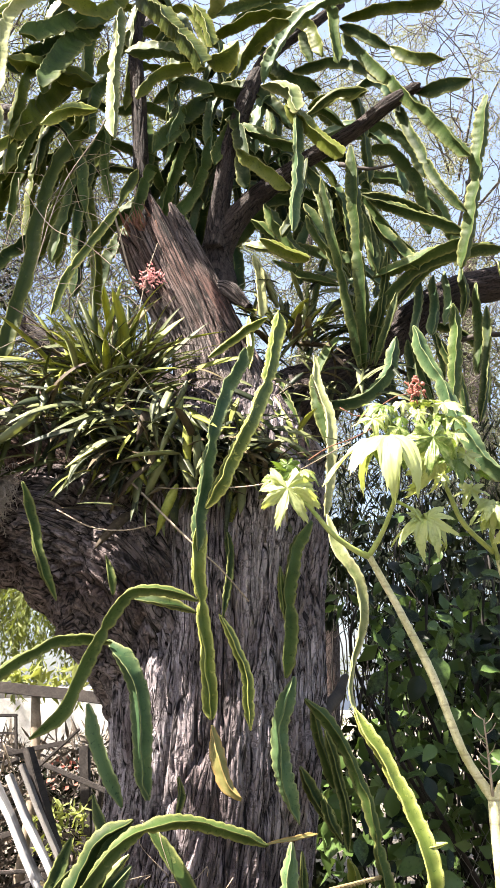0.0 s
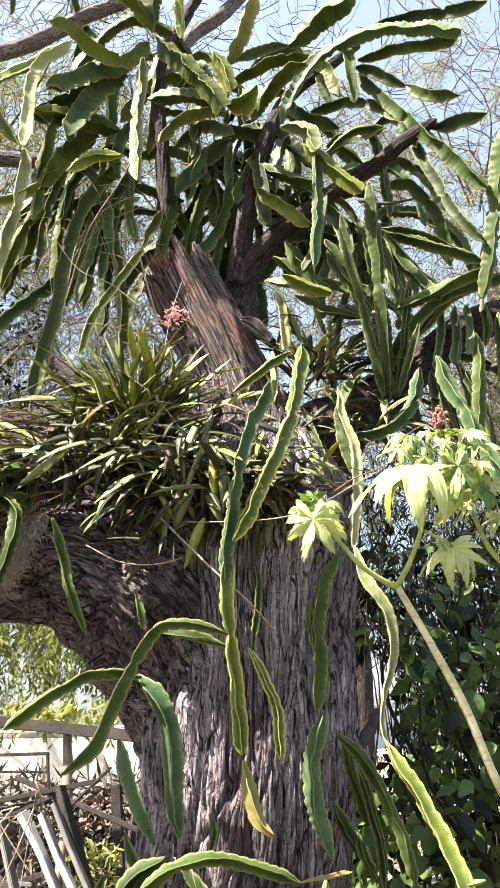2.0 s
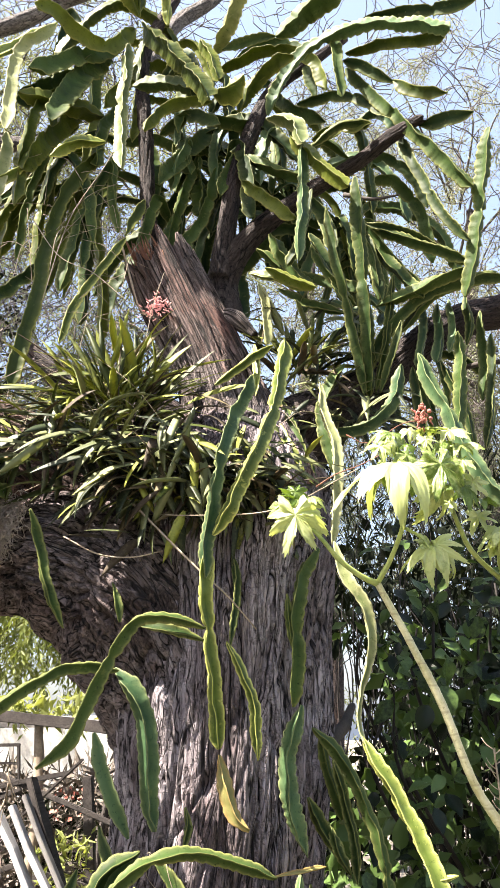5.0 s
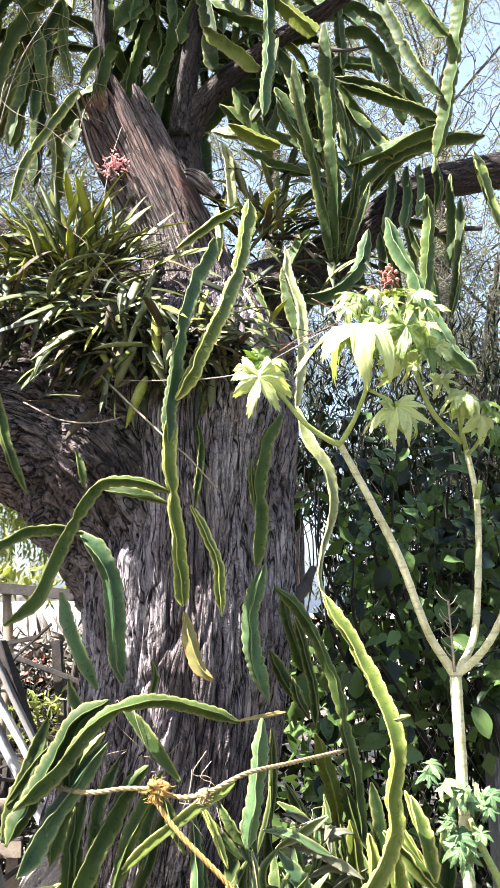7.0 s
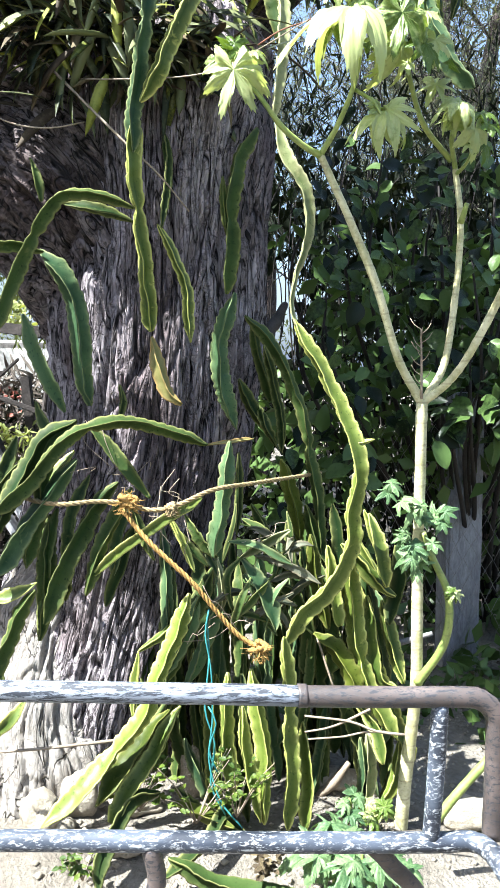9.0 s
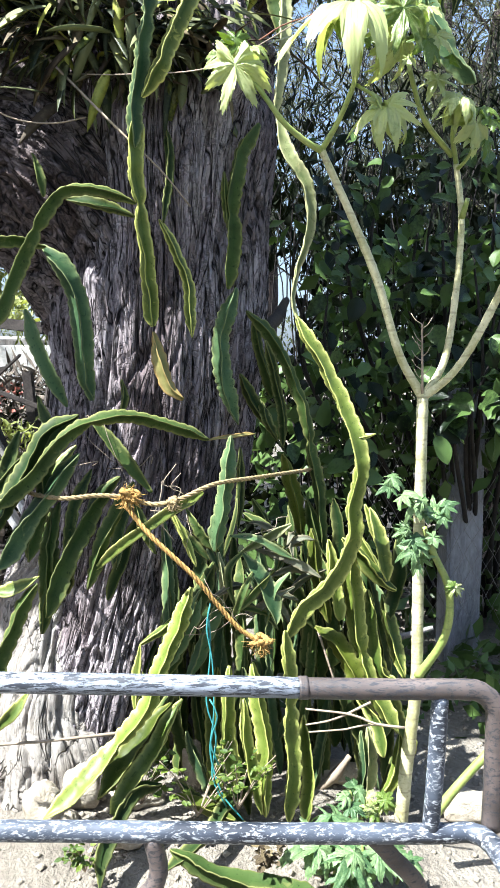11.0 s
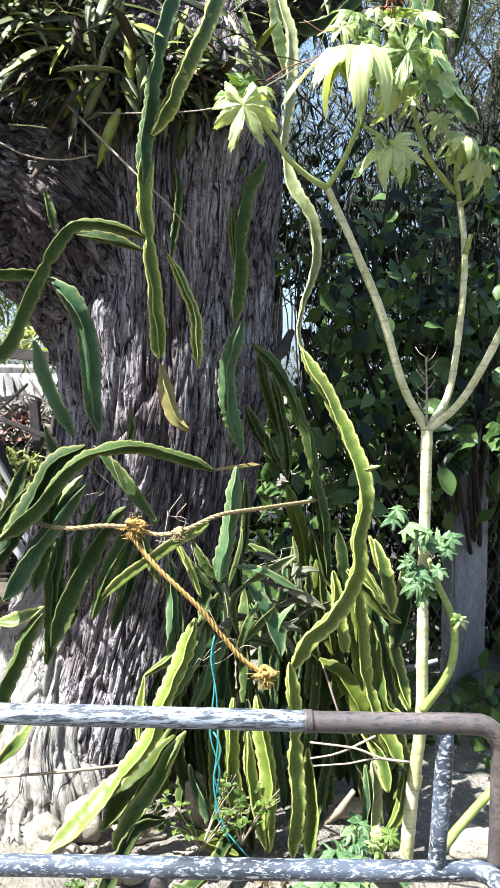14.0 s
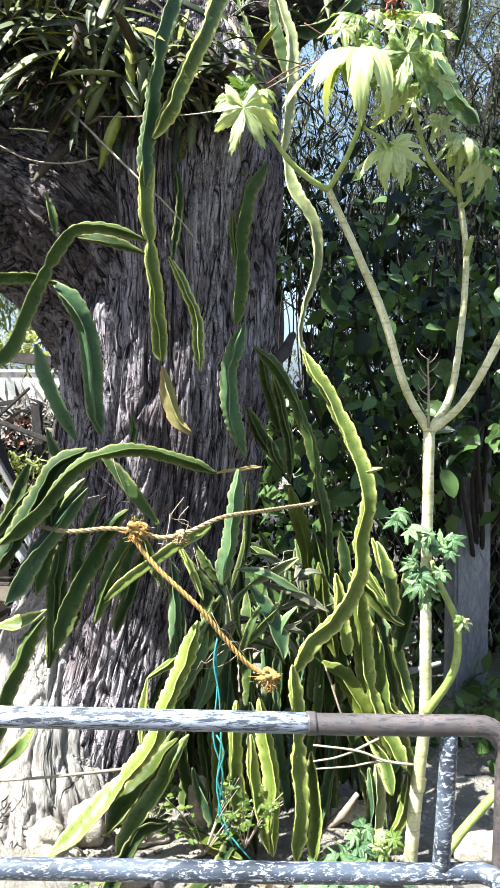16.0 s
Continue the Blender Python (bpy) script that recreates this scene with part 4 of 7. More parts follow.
S(0.063, (-0.321, 2.360, 1.334), (-0.401, 2.325, 1.286), (-0.459, 2.290, 1.188), (-0.508, 2.255, 1.086), (-0.554, 2.220, 1.000), mat=CACTUS, face=0.2)
S(0.063, (-0.315, 2.340, 1.231), (-0.374, 2.305, 1.159), (-0.432, 2.270, 1.076), (-0.479, 2.235, 0.996), (-0.511, 2.200, 0.930), mat=CACTUS_BLUE, face=0.2)
S(0.061, (-0.203, 2.380, 1.158), (-0.279, 2.345, 1.072), (-0.315, 2.310, 1.001), (-0.364, 2.275, 0.906), (-0.398, 2.240, 0.789), mat=CACTUS, face=0.2)
S(0.051, (-0.164, 2.380, 1.144), (-0.224, 2.347, 1.031), (-0.257, 2.313, 0.960), (-0.290, 2.280, 0.851), mat=CACTUS)
S(0.057, (-0.396, 2.360, 1.071), (-0.408, 2.333, 0.971), (-0.406, 2.307, 0.846), (-0.422, 2.280, 0.724), mat=CACTUS)
S(0.040, (-0.292, 2.400, 1.325), (-0.228, 2.390, 1.255), (-0.165, 2.375, 1.185), (-0.112, 2.360, 1.115), mat=CACTUS, face=0.3, twist=0.8)
S(0.053, (-0.347, 2.360, 1.190), (-0.396, 2.333, 1.102), (-0.430, 2.307, 1.030), (-0.452, 2.280, 0.933), mat=CACTUS)
S(0.040, (-0.167, 2.380, 1.091), (-0.140, 2.350, 1.016), (-0.100, 2.320, 0.942), mat=CACTUS)
S(0.029, (-0.060, 2.340, 1.069), (-0.021, 2.320, 0.993), (0.017, 2.300, 0.906), mat=CACTUS_LIME)
S(0.05, (0.543, 2.500, 0.873), (0.570, 2.450, 0.749), (0.592, 2.420, 0.614), (0.621, 2.420, 0.476), mat=CACTUS)
S(0.05, (0.508, 2.460, 0.856), (0.530, 2.430, 0.720), (0.564, 2.400, 0.586), (0.635, 2.400, 0.402), (0.700, 2.400, 0.271), mat=CACTUS_LIME)
S(0.042, (0.511, 2.460, 0.982), (0.556, 2.440, 0.887), (0.620, 2.440, 0.805), mat=CACTUS_LIME)
S(0.034, (0.550, 2.500, 1.045), (0.578, 2.500, 0.973), (0.601, 2.500, 0.890), mat=CACTUS_LIME)
S(0.046, (0.157, 2.380, 0.569), (0.157, 2.330, 0.432), (0.155, 2.310, 0.284), (0.170, 2.320, 0.136), mat=CACTUS)
S(0.056, (0.073, 2.400, 0.889), (0.021, 2.360, 0.771), (-0.029, 2.330, 0.680), (-0.071, 2.320, 0.574), mat=CACTUS, face=0.3)
S(0.05, (0.099, 2.420, 0.804), (0.058, 2.380, 0.712), (0.020, 2.360, 0.616), (-0.022, 2.350, 0.534), mat=CACTUS_BLUE)
S(0.03, (-0.004, 2.360, 0.772), (-0.078, 2.330, 0.715), (-0.147, 2.300, 0.677), mat=CACTUS_LIME)
S(0.03, (-0.147, 2.300, 0.680), (-0.159, 2.290, 0.580), (-0.160, 2.280, 0.483), mat=CACTUS_LIME)
S(0.046, (-0.065, 2.360, 0.505), (-0.138, 2.300, 0.405), (-0.202, 2.270, 0.319), (-0.275, 2.260, 0.242), mat=CACTUS)
S(0.05, (-0.086, 2.200, 0.310), (-0.154, 2.150, 0.316), (-0.203, 2.100, 0.267), (-0.229, 2.050, 0.220), (-0.239, 2.000, 0.145), mat=CACTUS)
S(0.05, (-0.049, 2.300, 0.263), (0.017, 2.250, 0.218), (0.097, 2.220, 0.198), (0.161, 2.200, 0.173), mat=CACTUS)
S(0.046, (0.528, 2.400, 0.351), (0.534, 2.380, 0.250), (0.518, 2.380, 0.122), mat=CACTUS_BLUE)
S(0.034, (0.659, 2.450, 0.285), (0.628, 2.430, 0.202), (0.587, 2.420, 0.105), mat=CACTUS)
S(0.04, (0.154, 2.460, 0.908), (0.222, 2.440, 0.955), (0.306, 2.420, 1.002), mat=CACTUS_PALE)
S(0.045, (0.162, 2.460, 0.854), (0.212, 2.420, 0.784), (0.262, 2.400, 0.683), mat=CACTUS_BLUE)
S(0.04, (0.236, 2.500, 0.951), (0.279, 2.480, 0.901), (0.322, 2.470, 0.854), mat=CACTUS_LIME)
S(0.03, (0.083, 2.420, 0.918), (0.099, 2.400, 0.827), (0.086, 2.400, 0.740), mat=CACTUS_PALE)
S(0.04, (0.169, 2.550, 1.014), (0.238, 2.520, 0.974), (0.290, 2.500, 0.950))
S(0.05, (0.406, 2.550, 0.891), (0.435, 2.500, 0.756), (0.451, 2.480, 0.614), (0.443, 2.480, 0.522))
S(0.045, (-0.015, 2.400, 0.370), (0.018, 2.360, 0.281), (0.068, 2.340, 0.182), mat=CACTUS_BLUE)
S(0.045, (0.168, 2.300, 0.236), (0.096, 2.200, 0.235), (0.031, 2.100, 0.208), (-0.073, 2.000, 0.183), mat=CACTUS)
S(0.05, (-0.060, 2.050, 0.212), (0.058, 2.000, 0.168), (0.203, 1.980, 0.151), (0.316, 1.950, 0.135), mat=CACTUS)
S(0.045, (0.363, 2.500, 0.739), (0.372, 2.500, 0.665), (0.364, 2.500, 0.516), mat=CACTUS)
rnd = random.Random(51)
for k in range(20):
    c = Vector(rnd.choice([(0.109, 2.420, 0.996), (0.194, 2.420, 0.942), (0.281, 2.420, 0.941), (0.158, 2.400, 0.826), (0.244, 2.400, 0.772), (0.023, 2.440, 0.941), (0.336, 2.440, 0.865)]))
    c += Vector((rnd.gauss(0, 0.03), rnd.gauss(0, 0.02), rnd.gauss(0, 0.03)))
    d = Vector((rnd.gauss(0, 1), rnd.gauss(-0.2, 0.3), rnd.gauss(-0.5, 0.6))).normalized() * rnd.uniform(0.05, 0.11)
    stem(foot_cactus, rnd.uniform(0.02, 0.034), [c - d, c + Vector((rnd.gauss(0, 0.012), -0.015, 0.015)), c + d + Vector((0, 0, -0.02))], mat=rnd.choice([CACTUS_DUSTY, CACTUS_DUSTY, CACTUS_BLUE, CACTUS]), face=rnd.uniform(-1, 1))
rnd = random.Random(5)
for k in range(52):
    x0 = rnd.uniform(-0.12, 0.62)
    top = Vector((x0, 2.62 + rnd.uniform(-0.05, 0.18), rnd.uniform(0.55, 1.0)))
    low = Vector((x0 + rnd.uniform(-0.12, 0.14), top.y - rnd.uniform(0.02, 0.2), rnd.uniform(0.04, 0.3)))
    mid = top.lerp(low, 0.5) + Vector((rnd.uniform(-0.05, 0.05), -rnd.uniform(0.02, 0.08), 0))
    stem(foot_cactus, rnd.uniform(0.038, 0.055), [top, mid, low], mat=rnd.choice([CACTUS, CACTUS, CACTUS_BLUE]))
settle(foot_cactus)

# ---- climbing cactus in the crown ----
crown_cactus = thing("climbing_cactus", (-0.140, 3.200, 3.639), "large climbing cactus with scalloped stems arching out of the broken treetop", "cactus", "climbing cacti on the tree")
S = lambda w, *pts, **k: stem(crown_cactus, w, pts, **k)
S(0.046, (0.278, 2.900, 3.943), (0.240, 2.860, 3.706), (0.159, 2.860, 3.509))
S(0.070, (0.455, 2.750, 3.890), (0.466, 2.780, 3.638), (0.479, 2.840, 3.320), (0.493, 2.950, 2.946), mat=CACTUS, face=0.15, twist=0.1, flip=True)
S(0.052, (0.329, 2.780, 3.744), (0.370, 2.820, 3.474), (0.425, 2.880, 3.211), (0.477, 2.950, 2.947), mat=CACTUS, flip=True)
S(0.040, (0.603, 2.850, 3.462), (0.564, 2.880, 3.207), (0.512, 2.950, 2.958), mat=CACTUS, flip=True)
S(0.040, (0.624, 2.850, 3.240), (0.583, 2.880, 3.102), (0.531, 2.950, 2.958), mat=CACTUS, flip=True)
S(0.050, (0.517, 2.900, 3.751), (0.673, 2.850, 3.665), (0.926, 2.800, 3.479), mat=CACTUS)
S(0.056, (0.501, 2.950, 3.803), (0.607, 2.920, 3.615), (0.730, 2.900, 3.414), mat=CACTUS)
S(0.045, (0.510, 2.900, 3.664), (0.531, 2.880, 3.479), (0.545, 2.880, 3.354), mat=CACTUS)
S(0.070, (0.987, 2.600, 4.006), (0.953, 2.620, 3.766), (0.911, 2.660, 3.527), (0.864, 2.720, 3.268), mat=CACTUS, face=0.1, twist=0.1, flip=True)
S(0.055, (1.089, 2.800, 3.420), (0.858, 2.820, 3.394), (0.673, 2.860, 3.314), (0.533, 2.920, 3.164), (0.487, 2.980, 3.037), mat=CACTUS)
S(0.05, (1.038, 2.850, 3.465), (0.777, 2.880, 3.378), (0.630, 2.920, 3.215), mat=CACTUS)
S(0.064, (0.613, 2.880, 3.053), (0.573, 2.840, 2.898), (0.486, 2.820, 2.794), (0.410, 2.840, 2.755), (0.317, 2.900, 2.770), mat=CACTUS_BLUE)
S(0.05, (0.392, 2.950, 3.089), (0.305, 2.880, 2.943), (0.277, 2.860, 2.812), (0.297, 2.840, 2.686), (0.310, 2.840, 2.571), mat=CACTUS)
S(0.07, (0.674, 2.850, 3.088), (0.725, 2.780, 2.858), (0.779, 2.720, 2.649), (0.847, 2.680, 2.492), (0.930, 2.660, 2.381), mat=CACTUS_BLUE, face=0.3)
S(0.06, (0.848, 2.850, 3.189), (0.830, 2.800, 2.975), (0.794, 2.780, 2.775), (0.763, 2.780, 2.660), mat=CACTUS, face=0.2)
S(0.044, (0.997, 2.900, 3.201), (0.976, 2.880, 2.961), (0.915, 2.860, 2.676), mat=CACTUS)
S(0.045, (0.754, 2.980, 3.383), (0.725, 2.940, 3.225), (0.688, 2.930, 3.063), mat=CACTUS_BLUE)
S(0.05, (0.806, 2.960, 3.384), (0.791, 2.920, 3.214), (0.757, 2.900, 3.074), mat=CACTUS_BLUE)
S(0.045, (0.853, 2.950, 3.392), (0.850, 2.920, 3.240), (0.816, 2.900, 3.112), mat=CACTUS_BLUE)
S(0.05, (0.928, 2.950, 3.418), (0.917, 2.900, 3.254), (0.891, 2.900, 3.150), mat=CACTUS)
S(0.045, (0.651, 3.000, 3.312), (0.611, 2.960, 3.184), (0.570, 2.950, 3.074), mat=CACTUS)
S(0.05, (0.991, 2.980, 3.353), (0.976, 2.940, 3.117), (0.945, 2.920, 2.905), mat=CACTUS)
S(0.05, (1.071, 2.900, 3.414), (1.086, 2.860, 3.231), (1.127, 2.840, 3.041), mat=CACTUS_LIME)
S(0.045, (0.673, 2.950, 3.073), (0.682, 2.900, 2.849), (0.699, 2.880, 2.674), mat=CACTUS)
S(0.045, (0.780, 2.900, 3.074), (0.852, 2.860, 2.831), (0.862, 2.840, 2.635), mat=CACTUS)
S(0.046, (0.093, 2.850, 2.786), (0.141, 2.780, 2.665), (0.191, 2.760, 2.546), mat=CACTUS_LIME)
S(0.046, (0.130, 2.950, 2.925), (0.189, 2.860, 2.718), (0.237, 2.820, 2.542), mat=CACTUS)
S(0.044, (0.091, 2.920, 3.162), (-0.019, 2.860, 3.066), (-0.146, 2.820, 2.939), mat=CACTUS_LIME)
S(0.05, (0.038, 3.000, 3.513), (0.061, 2.950, 3.344), (0.068, 2.920, 3.168), mat=CACTUS_PALE)
S(0.04, (0.016, 2.950, 3.184), (0.026, 2.900, 3.030), (0.009, 2.860, 2.887), mat=CACTUS_LIME)
S(0.055, (-0.007, 3.050, 3.603), (0.118, 3.000, 3.541), (0.252, 2.980, 3.471), mat=CACTUS_LIME)
S(0.05, (0.119, 3.050, 3.515), (0.263, 3.000, 3.399), (0.406, 2.980, 3.345), mat=CACTUS)
S(0.05, (0.268, 2.950, 3.679), (0.332, 2.900, 3.504), (0.445, 2.900, 3.339), mat=CACTUS)
S(0.05, (0.284, 2.850, 4.136), (0.411, 2.800, 4.202), (0.543, 2.760, 4.184), mat=CACTUS)
S(0.089, (-0.566, 2.950, 4.954), (-0.652, 2.862, 4.756), (-0.762, 2.775, 4.717), (-0.871, 2.688, 4.752), (-0.960, 2.600, 4.736), mat=CACTUS_OLIVE, face=0.3, twist=0.3)
S(0.087, (-0.554, 3.000, 5.090), (-0.631, 2.917, 5.186), (-0.766, 2.833, 5.216), (-0.993, 2.750, 5.249), mat=CACTUS_OLIVE)
S(0.110, (-0.562, 3.000, 5.125), (-0.551, 2.950, 5.253), (-0.560, 2.900, 5.507), mat=CACTUS_OLIVE, face=0.2)
S(0.061, (-0.409, 3.050, 5.085), (-0.419, 3.000, 5.233), (-0.469, 2.950, 5.492), mat=CACTUS_LIME)
S(0.094, (-0.174, 3.100, 4.938), (-0.103, 2.950, 4.986), (-0.024, 2.800, 5.100), mat=CACTUS_PALE, face=0.2)
S(0.107, (-0.523, 2.980, 5.000), (-0.394, 2.870, 4.746), (-0.264, 2.760, 4.476), (-0.164, 2.650, 4.216), mat=CACTUS_OLIVE, face=0.2, twist=0.2)
S(0.074, (-0.241, 3.000, 4.936), (-0.173, 2.900, 4.716), (-0.134, 2.800, 4.478), mat=CACTUS_OLIVE)
S(0.125, (-0.158, 2.750, 4.326), (-0.086, 2.700, 4.313), (-0.016, 2.650, 4.342), mat=CACTUS_LIME, face=0.1, twist=0.1)
S(0.062, (-0.456, 2.700, 4.101), (-0.392, 2.750, 4.258), (-0.267, 2.800, 4.352), (-0.171, 2.850, 4.382), mat=CACTUS_OLIVE)
S(0.104, (-0.670, 3.000, 4.885), (-0.810, 2.850, 4.671), (-0.986, 2.700, 4.455), mat=CACTUS, face=0.2)
S(0.127, (-0.699, 3.020, 4.891), (-0.819, 2.870, 4.547), (-0.881, 2.720, 4.170), mat=CACTUS, face=0.2)
S(0.110, (-0.775, 3.050, 4.798), (-0.941, 2.925, 4.602), (-1.080, 2.800, 4.374), mat=CACTUS)
S(0.105, (-0.699, 3.000, 4.452), (-0.841, 2.860, 4.386), (-1.026, 2.720, 4.336), mat=CACTUS_OLIVE)
S(0.066, (-0.589, 2.900, 4.807), (-0.573, 2.807, 4.470), (-0.567, 2.713, 4.159), (-0.523, 2.620, 3.841), mat=CACTUS_PALE, face=0.1)
S(0.069, (-0.931, 2.850, 4.878), (-1.066, 2.767, 4.639), (-1.054, 2.683, 4.325), (-1.020, 2.600, 4.020), mat=CACTUS_PALE, face=0.2)
S(0.059, (-0.948, 2.900, 4.943), (-1.095, 2.833, 4.741), (-1.222, 2.767, 4.575), (-1.345, 2.700, 4.450), mat=CACTUS_LIME)
S(0.073, (-1.084, 2.700, 4.119), (-1.151, 2.650, 4.218), (-1.186, 2.600, 4.378), mat=CACTUS_LIME, face=0.3)
S(0.065, (-1.066, 2.750, 4.140), (-1.055, 2.700, 3.888), (-1.069, 2.650, 3.630), (-1.084, 2.600, 3.401), mat=CACTUS_PALE, face=0.2)
S(0.111, (-0.821, 3.000, 4.505), (-0.921, 2.860, 4.226), (-0.969, 2.720, 3.925), mat=CACTUS_OLIVE, face=0.1)
S(0.051, (-0.969, 2.750, 3.954), (-1.082, 2.700, 3.839), (-1.245, 2.650, 3.772), mat=CACTUS_LIME)
S(0.067, (-0.657, 2.850, 4.175), (-0.788, 2.800, 4.118), (-0.877, 2.750, 4.009), mat=CACTUS_LIME)
S(0.069, (-0.678, 2.950, 4.219), (-0.793, 2.904, 4.009), (-0.854, 2.858, 3.768), (-0.875, 2.812, 3.493), (-0.885, 2.766, 3.259), (-0.928, 2.720, 2.897), mat=CACTUS_OLIVE, face=0.2)
S(0.063, (-0.641, 3.000, 4.202), (-0.728, 2.933, 3.921), (-0.764, 2.867, 3.669), (-0.791, 2.800, 3.365), mat=CACTUS)
S(0.059, (-0.772, 3.000, 4.055), (-0.804, 2.925, 3.762), (-0.859, 2.850, 3.421), mat=CACTUS_OLIVE)
S(0.043, (-0.543, 2.900, 3.682), (-0.636, 2.850, 3.506), (-0.735, 2.800, 3.283), (-0.761, 2.750, 3.093), mat=CACTUS_LIME, face=0.5)
S(0.053, (-0.653, 3.000, 4.217), (-0.620, 2.950, 3.928), (-0.581, 2.900, 3.721), mat=CACTUS)
S(0.051, (-0.480, 2.950, 3.926), (-0.518, 2.900, 3.782), (-0.538, 2.850, 3.672), mat=CACTUS_OLIVE)
S(0.070, (-0.951, 2.950, 3.595), (-1.023, 2.850, 3.404), (-1.146, 2.750, 3.226), mat=CACTUS, face=0.2)
S(0.056, (-0.685, 2.980, 4.008), (-0.725, 2.915, 3.751), (-0.715, 2.850, 3.510), mat=CACTUS)
S(0.072, (-0.630, 3.050, 4.585), (-0.702, 2.975, 4.371), (-0.696, 2.900, 4.082), mat=CACTUS)
S(0.093, (-0.213, 3.300, 4.629), (-0.352, 3.200, 4.336), (-0.444, 3.100, 4.130), mat=CACTUS)
S(0.081, (-0.460, 3.250, 4.562), (-0.301, 3.150, 4.589), (-0.137, 3.050, 4.449), mat=CACTUS)
S(0.092, (-0.592, 3.150, 4.797), (-0.393, 3.075, 4.725), (-0.228, 3.000, 4.610), mat=CACTUS)
S(0.078, (-0.263, 3.300, 4.475), (-0.331, 3.250, 4.196), (-0.415, 3.200, 3.812), mat=CACTUS)
S(0.076, (-0.150, 3.300, 4.406), (-0.234, 3.250, 4.075), (-0.345, 3.200, 3.781), mat=CACTUS)
S(0.109, (-0.319, 3.350, 4.583), (-0.262, 3.300, 4.291), (-0.257, 3.250, 4.033), mat=CACTUS)
S(0.076, (0.054, 3.250, 4.601), (-0.106, 3.175, 4.575), (-0.235, 3.100, 4.552), mat=CACTUS)
S(0.073, (-0.011, 3.250, 4.511), (-0.111, 3.225, 4.283), (-0.147, 3.200, 4.134), mat=CACTUS)
S(0.086, (-0.418, 3.300, 4.706), (-0.334, 3.250, 4.467), (-0.303, 3.200, 4.273), mat=CACTUS)
S(0.071, (-0.533, 3.400, 4.638), (-0.493, 3.350, 4.342), (-0.515, 3.300, 4.009), mat=CACTUS)
S(0.083, (-0.052, 3.000, 4.467), (0.026, 2.933, 4.584), (0.115, 2.867, 4.626), (0.216, 2.800, 4.622), mat=CACTUS_OLIVE, face=0.4)
S(0.073, (0.087, 3.000, 4.449), (0.210, 2.910, 4.685), (0.369, 2.820, 4.746), (0.561, 2.730, 4.724), (0.735, 2.640, 4.628), (0.876, 2.550, 4.501), mat=CACTUS_BLUE, face=0.6)
S(0.062, (0.466, 2.900, 4.727), (0.610, 2.800, 4.678), (0.764, 2.700, 4.600), (0.867, 2.600, 4.517), mat=CACTUS_OLIVE)
S(0.067, (0.569, 2.900, 4.958), (0.740, 2.800, 4.882), (0.891, 2.700, 4.786), (1.022, 2.600, 4.724), mat=CACTUS)
S(0.125, (0.137, 3.000, 4.942), (0.295, 2.917, 5.017), (0.415, 2.833, 5.057), (0.471, 2.750, 5.195), mat=CACTUS, face=0.2)
S(0.062, (-0.134, 3.050, 4.913), (0.003, 3.000, 4.919), (0.136, 2.950, 4.894), mat=CACTUS)
S(0.062, (0.419, 2.850, 4.775), (0.412, 2.800, 4.544), (0.418, 2.750, 4.318), mat=CACTUS)
S(0.062, (0.455, 2.850, 4.627), (0.555, 2.800, 4.528), (0.657, 2.750, 4.397), mat=CACTUS)
S(0.063, (0.651, 2.750, 4.408), (0.729, 2.675, 4.285), (0.843, 2.600, 4.189), mat=CACTUS_OLIVE)
S(0.071, (0.460, 2.900, 4.636), (0.590, 2.825, 4.384), (0.689, 2.750, 4.170), (0.779, 2.675, 3.969), (0.897, 2.600, 3.706), mat=CACTUS)
S(0.055, (0.680, 2.850, 4.185), (0.734, 2.783, 3.935), (0.795, 2.717, 3.683), (0.882, 2.650, 3.491), mat=CACTUS)
S(0.061, (0.538, 2.900, 3.731), (0.684, 2.800, 3.593), (0.885, 2.700, 3.418), mat=CACTUS)
S(0.066, (0.753, 2.750, 4.148), (0.855, 2.675, 4.118), (0.945, 2.600, 4.094), mat=CACTUS)
S(0.064, (0.229, 3.000, 4.515), (0.409, 2.933, 4.512), (0.552, 2.867, 4.398), (0.650, 2.800, 4.240), mat=CACTUS)
S(0.073, (0.295, 2.950, 4.257), (0.409, 2.850, 4.237), (0.539, 2.750, 4.169), mat=CACTUS_OLIVE)
S(0.076, (0.085, 2.900, 4.338), (0.190, 2.810, 4.233), (0.234, 2.720, 4.034), mat=CACTUS_PALE, face=0.2)
S(0.080, (0.189, 2.850, 4.187), (0.302, 2.750, 3.957), (0.406, 2.650, 3.752), mat=CACTUS_OLIVE, face=0.2)
S(0.056, (0.232, 2.800, 4.114), (0.229, 2.773, 3.878), (0.212, 2.747, 3.662), (0.192, 2.720, 3.446), mat=CACTUS_BLUE, face=0.2)
S(0.078, (-0.035, 3.000, 4.072), (0.073, 2.925, 3.922), (0.203, 2.850, 3.749), mat=CACTUS_OLIVE)
S(0.055, (0.513, 2.950, 3.743), (0.533, 2.900, 3.536), (0.544, 2.850, 3.336), mat=CACTUS)
S(0.065, (0.547, 2.950, 3.696), (0.626, 2.875, 3.492), (0.705, 2.800, 3.318), mat=CACTUS)
S(0.066, (0.263, 3.000, 3.769), (0.335, 2.950, 3.577), (0.384, 2.900, 3.365), mat=CACTUS)
S(0.075, (0.091, 3.050, 3.807), (0.170, 2.975, 3.600), (0.267, 2.900, 3.433), mat=CACTUS)
S(0.063, (0.537, 2.900, 3.338), (0.680, 2.800, 3.350), (0.883, 2.700, 3.402), mat=CACTUS)
S(0.059, (0.062, 2.900, 3.532), (0.161, 2.850, 3.449), (0.264, 2.800, 3.372), mat=CACTUS_OLIVE, face=0.2)
